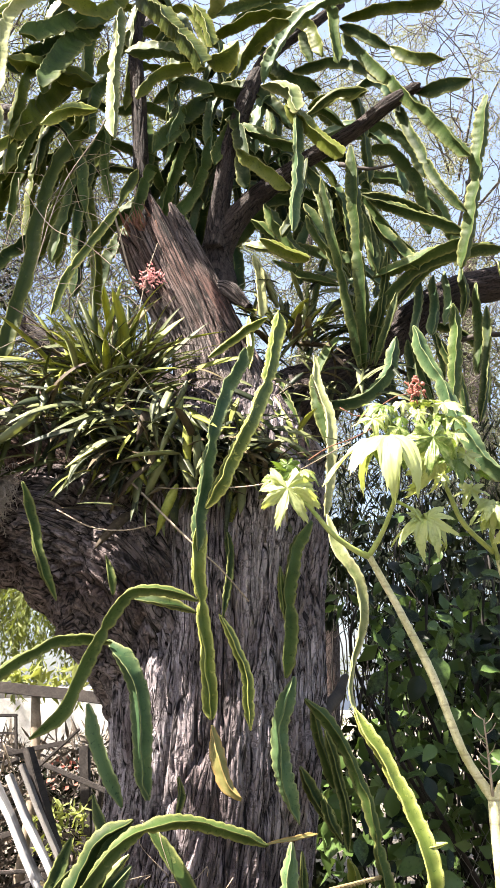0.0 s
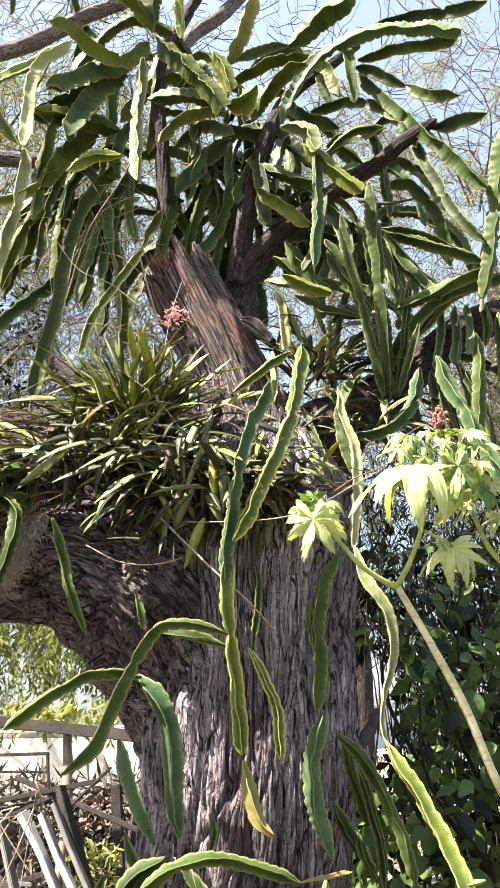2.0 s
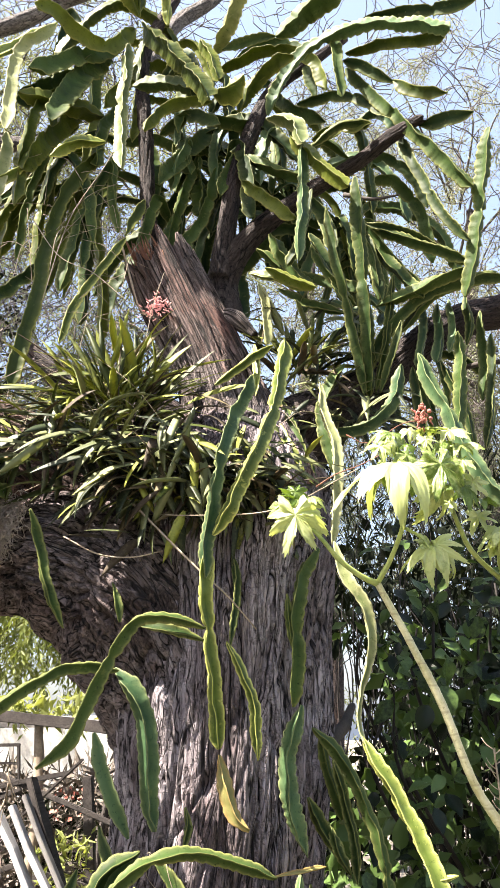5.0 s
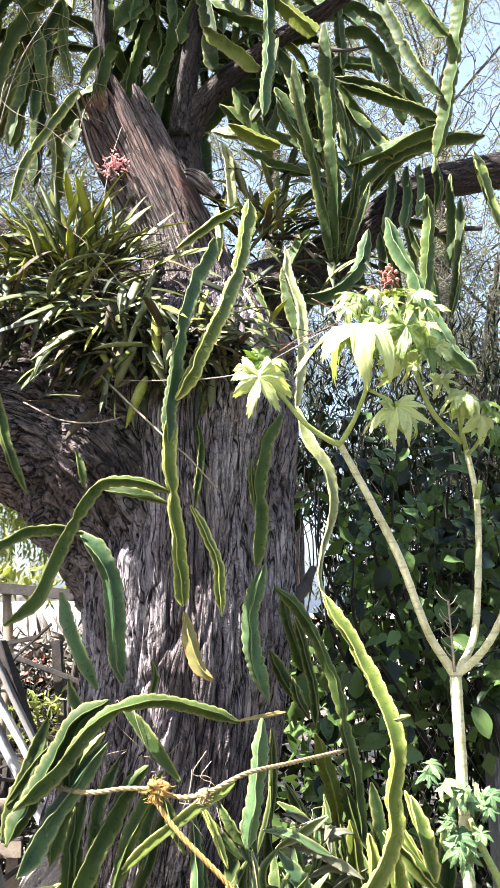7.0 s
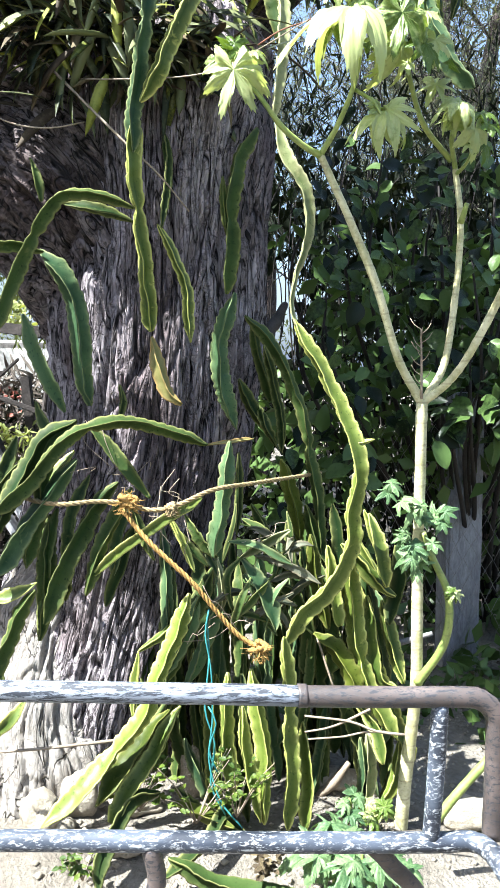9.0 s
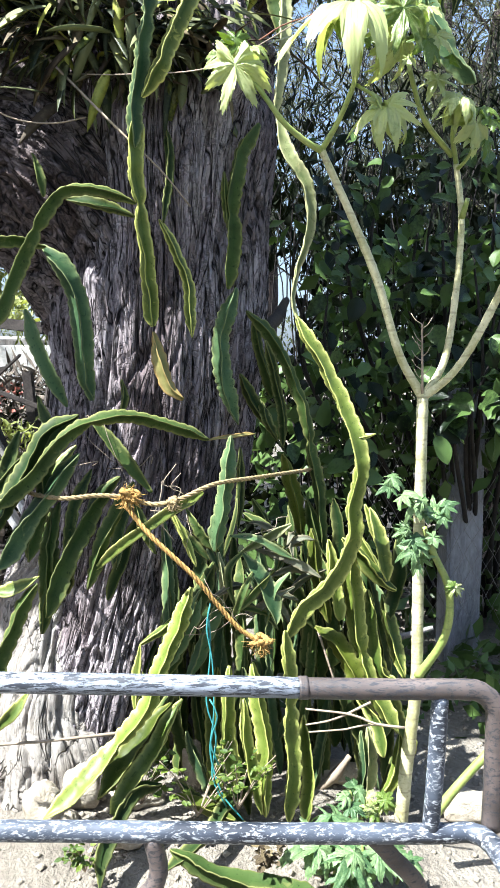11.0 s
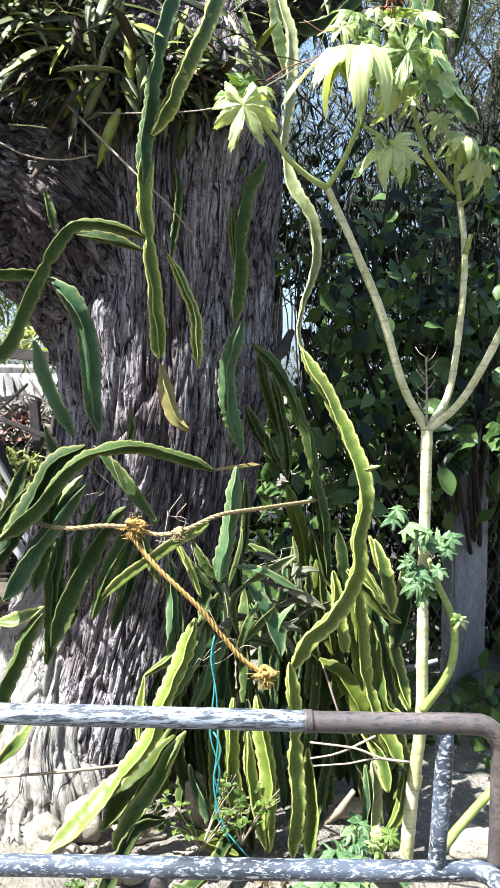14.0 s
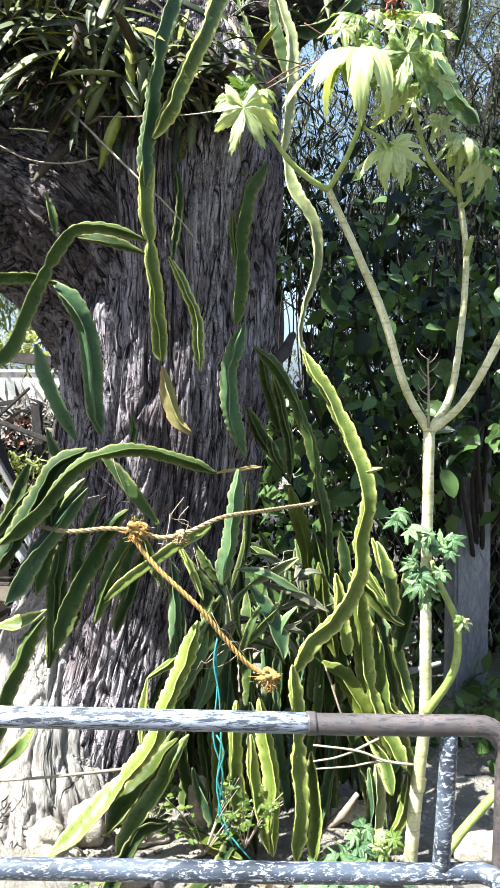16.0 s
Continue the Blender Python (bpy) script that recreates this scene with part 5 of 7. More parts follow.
S(0.084, (0.119, 3.100, 4.710), (0.208, 3.050, 4.533), (0.363, 3.000, 4.418), mat=CACTUS)
S(0.070, (-0.011, 3.150, 4.335), (0.126, 3.075, 4.179), (0.256, 3.000, 4.084), mat=CACTUS)
S(0.076, (0.217, 3.150, 4.120), (0.341, 3.075, 3.919), (0.385, 3.000, 3.657), mat=CACTUS)
S(0.063, (0.024, 3.100, 3.765), (0.194, 3.067, 3.607), (0.359, 3.033, 3.530), (0.520, 3.000, 3.478), mat=CACTUS)
rnd = random.Random(11)
hubs = [(-0.556, 3.300, 4.467), (-0.123, 3.350, 4.577), (0.137, 3.300, 4.286), (0.390, 3.300, 4.970), (-0.387, 3.400, 4.266), (0.463, 3.250, 4.012), (0.667, 3.200, 3.423)]
for k in range(70):
    if k % 7 in (0, 3, 4):
        continue
    h = Vector(hubs[k % 7])
    up = k % 7 == 4 or rnd.random() < 0.25
    a, r = rnd.uniform(0, 2 * math.pi), rnd.uniform(0.10, 0.34)
    out = Vector((math.cos(a), math.sin(a) * 0.8, 0))
    h = h + Vector((rnd.uniform(-0.12, 0.12), rnd.uniform(0.1, 0.4), rnd.uniform(-0.1, 0.12)))
    if up:
        p = [h, h + out * r * 0.5 + Vector((0, 0, 0.10)), h + out * r * 1.1 + Vector((0, 0, rnd.uniform(0.05, 0.25)))]
    else:
        p = [h, h + out * r * 0.7 + Vector((0, 0, rnd.uniform(0.0, 0.08))), h + out * r * 1.2 + Vector((0, 0, -rnd.uniform(0.08, 0.2)))]
        p.append(p[2] + out * r * rnd.uniform(0.0, 0.4) + Vector((0, 0, -rnd.uniform(0.12, 0.32))))
    stem(crown_cactus, rnd.uniform(0.042, 0.062), p, mat=rnd.choice([CACTUS, CACTUS, CACTUS, CACTUS_BLUE, CACTUS_OLIVE]), face=rnd.uniform(-1.2, 1.2))
for k in range(48):
    h = Vector((rnd.uniform(-0.55, 0.62), rnd.uniform(3.25, 3.75), rnd.uniform(3.95, 4.75)))
    side = Vector((rnd.gauss(0, 0.16), rnd.gauss(0, 0.06), 0))
    p = [h, h + side + Vector((0, -0.05, rnd.uniform(0.0, 0.08))), h + side * 1.8 + Vector((0, -0.08, -rnd.uniform(0.1, 0.2))), h + side * 2.1 + Vector((0, -0.08, -rnd.uniform(0.25, 0.5)))]
    stem(crown_cactus, rnd.uniform(0.05, 0.085), p, mat=rnd.choice([CACTUS, CACTUS, CACTUS, CACTUS_BLUE]), face=rnd.uniform(-0.7, 0.7))
for k in range(20):
    h = Vector((rnd.uniform(-0.95, 0.15), rnd.uniform(3.2, 3.6), rnd.uniform(4.75, 5.35)))
    side = Vector((rnd.gauss(0, 0.2), rnd.gauss(0, 0.06), 0))
    p = [h, h + side + Vector((0, -0.04, rnd.uniform(0.0, 0.1))), h + side * 1.8 + Vector((0, -0.06, -rnd.uniform(0.05, 0.2))), h + side * 2.1 + Vector((0, -0.06, -rnd.uniform(0.2, 0.45)))]
    stem(crown_cactus, rnd.uniform(0.055, 0.085), p, mat=rnd.choice([CACTUS, CACTUS, CACTUS_OLIVE]), face=rnd.uniform(-0.7, 0.7))
for k in range(16):
    h = Vector((rnd.uniform(-1.0, -0.62), rnd.uniform(3.0, 3.3), rnd.uniform(4.1, 4.75)))
    side = Vector((rnd.gauss(-0.08, 0.10), rnd.gauss(0, 0.06), 0))
    p = [h, h + side + Vector((0, -0.05, -0.12)), h + side * 1.8 + Vector((0, -0.08, -rnd.uniform(0.35, 0.5))), h + side * 2.1 + Vector((0, -0.08, -rnd.uniform(0.6, 0.9)))]
    stem(crown_cactus, rnd.uniform(0.05, 0.075), p, mat=rnd.choice([CACTUS, CACTUS_OLIVE]), face=rnd.uniform(-0.7, 0.7))
# Unseen stems above the visible crown, added to shade the tree from overhead.
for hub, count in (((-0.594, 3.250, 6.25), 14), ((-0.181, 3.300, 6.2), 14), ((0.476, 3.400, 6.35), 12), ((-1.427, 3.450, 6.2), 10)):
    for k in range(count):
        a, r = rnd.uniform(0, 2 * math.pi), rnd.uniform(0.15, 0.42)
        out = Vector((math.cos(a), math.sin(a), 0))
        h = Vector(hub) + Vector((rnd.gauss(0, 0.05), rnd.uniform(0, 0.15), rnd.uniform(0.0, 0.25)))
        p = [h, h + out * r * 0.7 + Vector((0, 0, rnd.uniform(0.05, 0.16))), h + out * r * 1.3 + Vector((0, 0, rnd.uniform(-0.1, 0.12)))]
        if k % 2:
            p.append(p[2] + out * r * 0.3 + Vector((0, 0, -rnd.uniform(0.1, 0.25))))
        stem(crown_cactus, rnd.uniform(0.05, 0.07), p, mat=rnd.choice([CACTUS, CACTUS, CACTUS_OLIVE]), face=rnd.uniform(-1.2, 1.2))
settle(crown_cactus)


# ---- strap-leaved plants in the fork ----
def strap_plant(label, mats, count, base, spread, reach, sizes, seed, up, dead=0.12):
    rnd = random.Random(seed)
    at = Vector(base)
    plant = thing("orchid_plant", at, label, "orchid", "orchids in the fork of the tree")
    shapes = [blade(1.0, rnd.uniform(*sizes), rnd.uniform(0.2, 1.1), rnd.uniform(0.15, 0.5), seed * 100 + i, rnd.uniform(0.3, 0.75)) for i in range(8)]
    kinds = {}
    for k in range(count):
        mat = STRAP_DEAD if rnd.random() < dead else rnd.choice(mats)
        i = rnd.randrange(8)
        if (i, mat.name) not in kinds:
            me = shapes[i].copy()
            me.materials.append(mat)
            kinds[(i, mat.name)] = me
        p = Vector([rnd.gauss(0, s) for s in spread])
        way = Vector((p.x / max(spread[0], 0.01) * 0.55 + rnd.gauss(0, 0.45), -abs(rnd.gauss(0.35, 0.35)), up + rnd.gauss(0, 0.4)))
        place_part("leaf", kinds[(i, mat.name)], None, plant, aim(p, way, (rnd.gauss(0, 0.3), -0.6, 0.9), rnd.uniform(-0.6, 0.6), rnd.uniform(*reach)))
    return plant


strap_plant("orchid clump with upright narrow yellow-green leaves in the fork", [STRAP, STRAP, STRAP], 230, (-0.520, 2.780, 2.832), (0.10, 0.06, 0.06), (0.16, 0.34), (0.075, 0.13), 1, 0.75)
strap_plant("orchid clump with grey-green strap leaves spilling over the trunk", [STRAP_DARK, STRAP_DARK, STRAP_DARK, STRAP], 260, (-0.283, 2.570, 2.519), (0.15, 0.06, 0.08), (0.11, 0.23), (0.12, 0.18), 2, -0.4)
strap_plant("orchid clump with dry and green narrow leaves on the limb", [STRAP_DARK, STRAP_DARK, STRAP_DARK, STRAP], 150, (-0.681, 2.600, 2.618), (0.16, 0.05, 0.05), (0.14, 0.28), (0.08, 0.13), 3, 0.0, 0.15)
strap_plant("orchid clump with grey-green leaves hanging beside the stump", [STRAP_DARK, STRAP_DARK, STRAP], 120, (-0.008, 2.620, 2.502), (0.085, 0.05, 0.08), (0.08, 0.16), (0.15, 0.24), 4, -0.55)
strap_plant("orchid clump with pointed green leaves behind the stump", [STRAP, STRAP_DARK], 80, (0.210, 3.050, 3.153), (0.09, 0.05, 0.08), (0.14, 0.26), (0.11, 0.16), 5, 0.35)
strap_plant("orchid clump with dark and withered leaves hanging over the trunk", [STRAP_DARK, STRAP_DARK, STRAP_DEAD, STRAP], 90, (-0.160, 2.540, 2.440), (0.17, 0.04, 0.05), (0.12, 0.26), (0.09, 0.14), 9, -0.1, 0.3)
strap_plant("orchid clump with dark leaves beneath the side limb", [STRAP_DARK], 70, (0.389, 3.000, 2.893), (0.11, 0.05, 0.05), (0.12, 0.24), (0.11, 0.17), 6, -0.1)


# ---- castor plant ----
castor = thing("castor_plant", (0.645, 2.360, 0.050), "tall castor plant with pale ringed stem and large toothed leaves", "castor plant")
part("stalk", tube("stalk", [(0.642, 2.360, 0.026), (0.653, 2.340, 0.267), (0.672, 2.320, 0.543), (0.664, 2.300, 0.894), (0.663, 2.290, 1.196), (0.664, 2.290, 1.387)], [0.0213, 0.0205, 0.0172, 0.0164, 0.0156, 0.0172], 16, 0.008, 0.12, 0.07), CASTOR_STEM, castor)
part("branch", tube("branch", [(0.664, 2.290, 1.387), (0.583, 2.250, 1.511), (0.509, 2.200, 1.700), (0.428, 2.160, 1.862), (0.339, 2.120, 2.022)], [0.0138, 0.0117, 0.0110, 0.0103, 0.0090], 14, 0.008, 0.16, 0.10), CASTOR_STEM, castor)
part("branch", tube("branch", [(0.664, 2.290, 1.387), (0.729, 2.300, 1.496), (0.758, 2.300, 1.696), (0.768, 2.300, 1.885), (0.749, 2.300, 2.039)], [0.0124, 0.0103, 0.0097, 0.0090, 0.0082], 14, 0.008, 0.16, 0.10), CASTOR_STEM, castor)
part("branch", tube("branch", [(0.664, 2.290, 1.387), (0.741, 2.260, 1.459), (0.801, 2.220, 1.573), (0.863, 2.180, 1.730), (0.936, 2.150, 1.933)], [0.0124, 0.0110, 0.0103, 0.0097, 0.0090], 14, 0.008, 0.16, 0.10), CASTOR_STEM, castor)
part("branch", tube("branch", [(0.671, 2.300, 0.559), (0.735, 2.260, 0.693), (0.742, 2.250, 0.831), (0.696, 2.260, 0.945), (0.669, 2.270, 1.018)], [0.013, 0.012, 0.011, 0.010, 0.008], 12, 0.012, 0.08, 0.08), CASTOR_GREEN, castor, "green curved side shoot")
def leaf_stalk(pts, radii):
    part("stalk", tube("stalk", pts, [r * 0.78 for r in radii], 10, 0.012, 0.1, 0.08), CASTOR_GREEN, castor, "green leaf stalk")


leaf_stalk([(0.339, 2.120, 2.022), (0.296, 2.100, 2.037), (0.236, 2.080, 2.078), (0.185, 2.065, 2.137), (0.128, 2.055, 2.196)], [0.012, 0.010, 0.008, 0.006])
leaf_stalk([(0.339, 2.120, 2.022), (0.375, 2.080, 2.085), (0.408, 2.040, 2.172), (0.419, 2.020, 2.253)], [0.010, 0.008, 0.007])
leaf_stalk([(0.736, 2.300, 2.062), (0.642, 2.240, 2.134), (0.595, 2.200, 2.215), (0.545, 2.140, 2.330), (0.510, 2.140, 2.440)], [0.010, 0.009, 0.008, 0.007])
leaf_stalk([(0.749, 2.300, 2.039), (0.724, 2.260, 2.119), (0.747, 2.240, 2.203)], [0.009, 0.008, 0.006])
leaf_stalk([(0.413, 2.050, 2.159), (0.451, 2.030, 2.127), (0.474, 2.020, 2.085)], [0.006, 0.005, 0.004])
leaf_stalk([(0.750, 2.300, 2.024), (0.766, 2.260, 2.045), (0.785, 2.230, 2.097)], [0.007, 0.006, 0.004])
leaf_stalk([(0.768, 2.300, 1.893), (0.771, 2.280, 1.920), (0.774, 2.270, 1.941)], [0.012, 0.010, 0.008])
LEAF = [palmate(1.0, 7 + i % 2, i, 0.30 + 0.18 * (i % 4)) for i in range(6)]
HANGING = palmate(1.0, 8, 11, 1.35)
HANGING.materials.append(CASTOR)
for me in LEAF:
    me.materials.append(CASTOR)
SEEDLING = leaf_material("seedling_leaf", (0.055, 0.115, 0.045), (0.19, 0.28, 0.12), None, 0.4, 0.25, spread=0.4, scale=14)
YOUNG = [me.copy() for me in LEAF]
for me in YOUNG:
    me.materials.clear()
    me.materials.append(SEEDLING)
rnd = random.Random(3)
def castor_leaf(i, at, way, face, size):
    place_part("leaf", LEAF[i % 6], None, castor, Matrix.Translation(-Vector(castor.location)) @ aim(at, way, face, 0, size))


castor_leaf(1, (0.115, 2.040, 2.196), (0.10, -0.15, -1), (-0.1, -1, 0.35), 0.118)
castor_leaf(1, (0.116, 2.090, 2.255), (-0.3, -0.4, 0.25), (0, -0.7, 1), 0.058)
castor_leaf(2, (0.082, 2.100, 2.240), (-0.9, -0.2, -0.3), (-0.3, -0.8, 0.6), 0.058)
castor_leaf(3, (0.162, 2.100, 2.262), (0.7, -0.3, 0.1), (0.3, -0.7, 0.8), 0.054)
for at, way, size in (((0.394, 2.000, 2.330), (-0.6, -0.9, -0.25), 0.215), ((0.484, 2.030, 2.105), (-0.8, -0.5, -0.3), 0.125), ((0.705, 2.150, 2.170), (-0.3, -0.9, -0.2), 0.09)):
    place_part("leaf", HANGING, None, castor, Matrix.Translation(-Vector(castor.location)) @ aim(at, way, (-0.15, -0.35, 1), 0, size))
castor_leaf(2, (0.361, 2.080, 2.334), (-0.65, -0.1, -0.8), (-0.5, -0.8, 0.4), 0.078)
castor_leaf(3, (0.534, 2.090, 2.289), (0.05, -0.1, -1), (0.4, -0.9, 0.2), 0.118)
castor_leaf(7, (0.598, 2.100, 2.292), (0.45, -0.2, -0.9), (0.4, -0.8, 0.5), 0.085)
castor_leaf(1, (0.520, 2.030, 2.335), (0.20, -0.2, -1), (0.15, -1, 0.35), 0.118)
castor_leaf(9, (0.408, 2.120, 2.464), (-0.8, -0.3, 0.1), (-0.1, -0.6, 1), 0.092)
castor_leaf(3, (0.486, 2.020, 2.105), (-0.35, -0.1, -1), (-0.9, -0.6, 0.3), 0.085)
castor_leaf(11, (0.470, 2.040, 2.110), (0.15, -0.2, -1), (0.8, -0.6, 0.3), 0.058)
castor_leaf(2, (0.761, 2.180, 2.114), (0.0, -0.25, -1), (0.1, -1, 0.4), 0.088)
castor_leaf(13, (0.705, 2.200, 2.140), (-0.7, -0.3, -0.3), (-0.2, -0.8, 0.7), 0.051)
castor_leaf(14, (0.780, 2.200, 2.162), (0.6, -0.4, -0.1), (0.2, -0.7, 0.8), 0.061)
castor_leaf(15, (0.710, 2.200, 2.196), (-0.5, -0.4, -0.2), (0, -0.7, 0.8), 0.058)
castor_leaf(16, (0.660, 2.200, 2.231), (-0.6, -0.3, -0.7), (-0.3, -0.9, 0.5), 0.065)
castor_leaf(17, (0.521, 2.150, 2.481), (0.1, -0.7, 0.2), (0, -0.6, 0.9), 0.068)
castor_leaf(18, (0.936, 2.150, 1.933), (0.1, -0.4, -1), (0, -1, 0.5), 0.095)
castor_leaf(19, (0.609, 2.120, 2.425), (0.9, -0.3, -0.1), (0.2, -0.6, 0.9), 0.075)
castor_leaf(20, (0.440, 2.110, 2.420), (-0.7, -0.4, -0.3), (-0.4, -0.7, 0.8), 0.058)
castor_leaf(21, (0.570, 2.130, 2.440), (0.5, -0.5, -0.4), (0.3, -0.8, 0.7), 0.075)
castor_leaf(23, (0.795, 2.210, 2.090), (0.5, -0.2, -0.8), (0.5, -0.8, 0.4), 0.068)
for k, (x, y, z) in enumerate(((0.09, 2.08, 2.22), (0.15, 2.09, 2.24), (0.12, 2.10, 2.28), (0.17, 2.09, 2.20), (0.36, 2.06, 2.40), (0.44, 2.08, 2.38), (0.47, 2.05, 2.33), (0.50, 2.09, 2.43), (0.56, 2.08, 2.36), (0.60, 2.10, 2.37), (0.55, 2.09, 2.24), (0.45, 2.10, 2.29), (0.72, 2.18, 2.17), (0.80, 2.19, 2.13), (0.75, 2.20, 2.08), (0.63, 2.12, 2.31), (0.58, 2.12, 2.47), (0.46, 2.12, 2.47), (0.40, 2.08, 2.42), (0.66, 2.16, 2.27))):
    a = 2.4 * k
    castor_leaf(k + 3, (x, y, z), (math.cos(a), -0.4, -0.5 + 0.4 * math.sin(a)), (0.3 * math.cos(a), -0.8, 0.6), 0.055 + 0.018 * math.sin(1.7 * k))
for i in range(26):
    c = Vector(rnd.choice([(0.569, 2.200, 1.129), (0.626, 2.200, 1.081), (0.689, 2.220, 1.068), (0.628, 2.200, 0.985), (0.603, 2.200, 1.025), (0.634, 2.200, 0.944)]))
    c += Vector((rnd.gauss(0, 0.018), rnd.gauss(0, 0.02), rnd.gauss(0, 0.018)))
    place_part("leaf", YOUNG[i % 6], None, castor, Matrix.Translation(-Vector(castor.location)) @ aim(c, (rnd.gauss(0, 1), -0.5, rnd.gauss(-0.1, 0.5)), (0, -0.8, 0.8), 0, rnd.uniform(0.03, 0.058)))
for k in range(5):
    place_part("leaf", LEAF[k], None, castor, Matrix.Translation(-Vector(castor.location)) @ aim((0.748, 2.220, 0.854), (rnd.gauss(0, 1), -0.6, rnd.gauss(0, 0.7)), (0, -0.9, 0.6), 0, 0.032))
for pts in ([(0.657, 2.270, 1.400), (0.652, 2.260, 1.504), (0.646, 2.250, 1.594)],):
    line, _ = spline(pts, 0.012)
    spikes = [tube("spike", pts, [0.004, 0.003, 0.002], 6)]
    for q in line[3:]:
        a = rnd.uniform(0, 6.28)
        spikes.append(tube("spike", [q, q + Vector((math.cos(a) * 0.018, math.sin(a) * 0.018, 0.012)), q + Vector((math.cos(a) * 0.03, math.sin(a) * 0.03, 0.03))], [0.0015, 0.001], 5))
    part("flower_spike", joined("flower_spike", spikes), PALE_TWIG, castor, "dry bare flower spike")
reds = []
for k in range(40):
    c = Vector((0.499, 2.120, 2.509)) + Vector((rnd.gauss(0, 0.012), rnd.gauss(0, 0.012), rnd.gauss(0, 0.022)))
    reds.append(rock("bud", (0.006, 0.006, 0.006), k) if k < 12 else tube("bud", [c, c + Vector((rnd.gauss(0, 0.01), 0, 0.014))], [0.002, 0.003], 5))
    if k < 12:
        reds[-1].transform(Matrix.Translation(c))
part("flower_spike", joined("flower_spike", reds), RED, castor, "small reddish flower spike")
for o in castor.children:
    if o.name.split(".")[0] != "leaf":
        o.matrix_parent_inverse = Matrix.Translation(castor.location).inverted()


def seedling(at, size, count, seed, label="small castor seedling with star-shaped leaves"):
    rnd = random.Random(seed)
    plant = thing("castor_seedling", at, label, "seedling", "castor seedlings at the foot of the tree")
    part("stalk", tube("stalk", [(0, 0, 0), (0.01, -0.01, size * 0.8), (0.0, -0.02, size * 1.6)], [0.005, 0.004, 0.003], 8), CASTOR_GREEN, plant)
    for k in range(count):
        a = rnd.uniform(0, 6.28)
        c = Vector((math.cos(a) * size * 0.5, math.sin(a) * size * 0.5 - 0.02, size * rnd.uniform(0.9, 1.7)))
        place_part("leaf", (LEAF if seed == 2 else YOUNG)[k % 6], None, plant, aim(c, (math.cos(a), math.sin(a) - 0.4, -0.1), (0, -0.7, 1), 0, size * rnd.uniform(0.7, 1.1)))


seedling((0.467, 2.300, 0.135), 0.055, 6, 1)
seedling((0.540, 2.280, 0.122), 0.05, 9, 2, "low bright yellow-green seedling rosette")
seedling((0.371, 2.050, 0.078), 0.11, 7, 3)
seedling((0.549, 2.050, 0.085), 0.05, 6, 4)
seedling((0.437, 2.000, 0.102), 0.09, 6, 5)


# ---- ropes ----
def twisted(name, pts, r, mat, parent, turns=55):
    """Three strands laid round each other."""
    line, _ = spline(pts, 0.006)
    tg = tangents(line)
    meshes, f = [], Vector((0.2, -0.5, 0.8))
    frames, s = [], 0.0
    for i, t in enumerate(tg):
        f = (f - t * f.dot(t)).normalized()
        if i:
            s += (line[i] - line[i - 1]).length
        frames.append((f.copy(), t.cross(f), s))
    for k in range(3):
        strand = [c + (a * math.cos(s * turns * 2 + k * 2.094) + b * math.sin(s * turns * 2 + k * 2.094)) * r * 0.55 for c, (a, b, s) in zip(line, frames)]
        secs = []
        for c, (a, b, _) in zip(strand, frames):
            secs.append([c + (a * math.cos(j * 1.0472) + b * math.sin(j * 1.0472)) * r * 0.62 for j in range(6)])
        meshes.append(mesh("strand", *rings(secs)))
    return part(name, joined(name, meshes), mat, parent)


def knot(name, at, size, r, mat, parent, seed):
    rnd = random.Random(seed)
    meshes = []
    for k in range(4):
        a, b = rnd.uniform(0, 3), rnd.uniform(0, 3)
        m = Euler((a, b, rnd.uniform(0, 3))).to_matrix()
        pts = []
        for i in range(12):
            u = i / 11 * 2 * math.pi * 0.9
            pts.append(Vector(at) + m @ Vector((math.cos(u) * size, math.sin(u) * size * 0.6, math.sin(2 * u) * size * 0.3)) * (1 + 0.2 * rnd.gauss(0, 1)))
            pts[-1].z = at[2] + (pts[-1].z - at[2]) * 0.6
        meshes.append(tube("loop", pts, r, 8, 0.008))
    for k in range(70):
        d = Vector((rnd.gauss(0, 1), rnd.gauss(0, 1), rnd.gauss(-0.4, 1))).normalized()
        c = Vector(at) + d * size * 0.7
        meshes.append(tube("fray", [c, c + d * size * 0.6 + Vector((0, 0, -0.008)), c + d * size * rnd.uniform(0.6, 1.0) + Vector((rnd.gauss(0, 0.008), 0, -0.008))], [0.0012, 0.0008], 4, 0.01))
    return part(name, joined(name, meshes), mat, parent)


rope = thing("rope", (-0.180, 2.340, 1.106), "frayed yellow rope knotted round the trunk and cactus", "rope")
twisted("line", [(-0.615, 2.600, 1.143), (-0.506, 2.400, 1.135), (-0.432, 2.300, 1.120), (-0.344, 2.260, 1.115), (-0.261, 2.280, 1.118), (-0.181, 2.300, 1.111)], 0.0062, ROPE_PALE, rope)
twisted("line", [(-0.181, 2.300, 1.111), (-0.104, 2.280, 1.092), (-0.025, 2.270, 1.109), (0.071, 2.300, 1.144), (0.214, 2.450, 1.142), (0.452, 2.750, 1.129)], 0.0062, ROPE_PALE, rope)
twisted("line", [(-0.186, 2.280, 1.097), (-0.111, 2.240, 1.012), (0.005, 2.220, 0.903), (0.075, 2.220, 0.816), (0.138, 2.220, 0.744), (0.194, 2.220, 0.709)], 0.0066, ROPE, rope)
knot("knot", (-0.169, 2.270, 1.120), 0.026, 0.0065, ROPE, rope, 1)
knot("knot", (0.196, 2.210, 0.713), 0.024, 0.0065, ROPE, rope, 2)
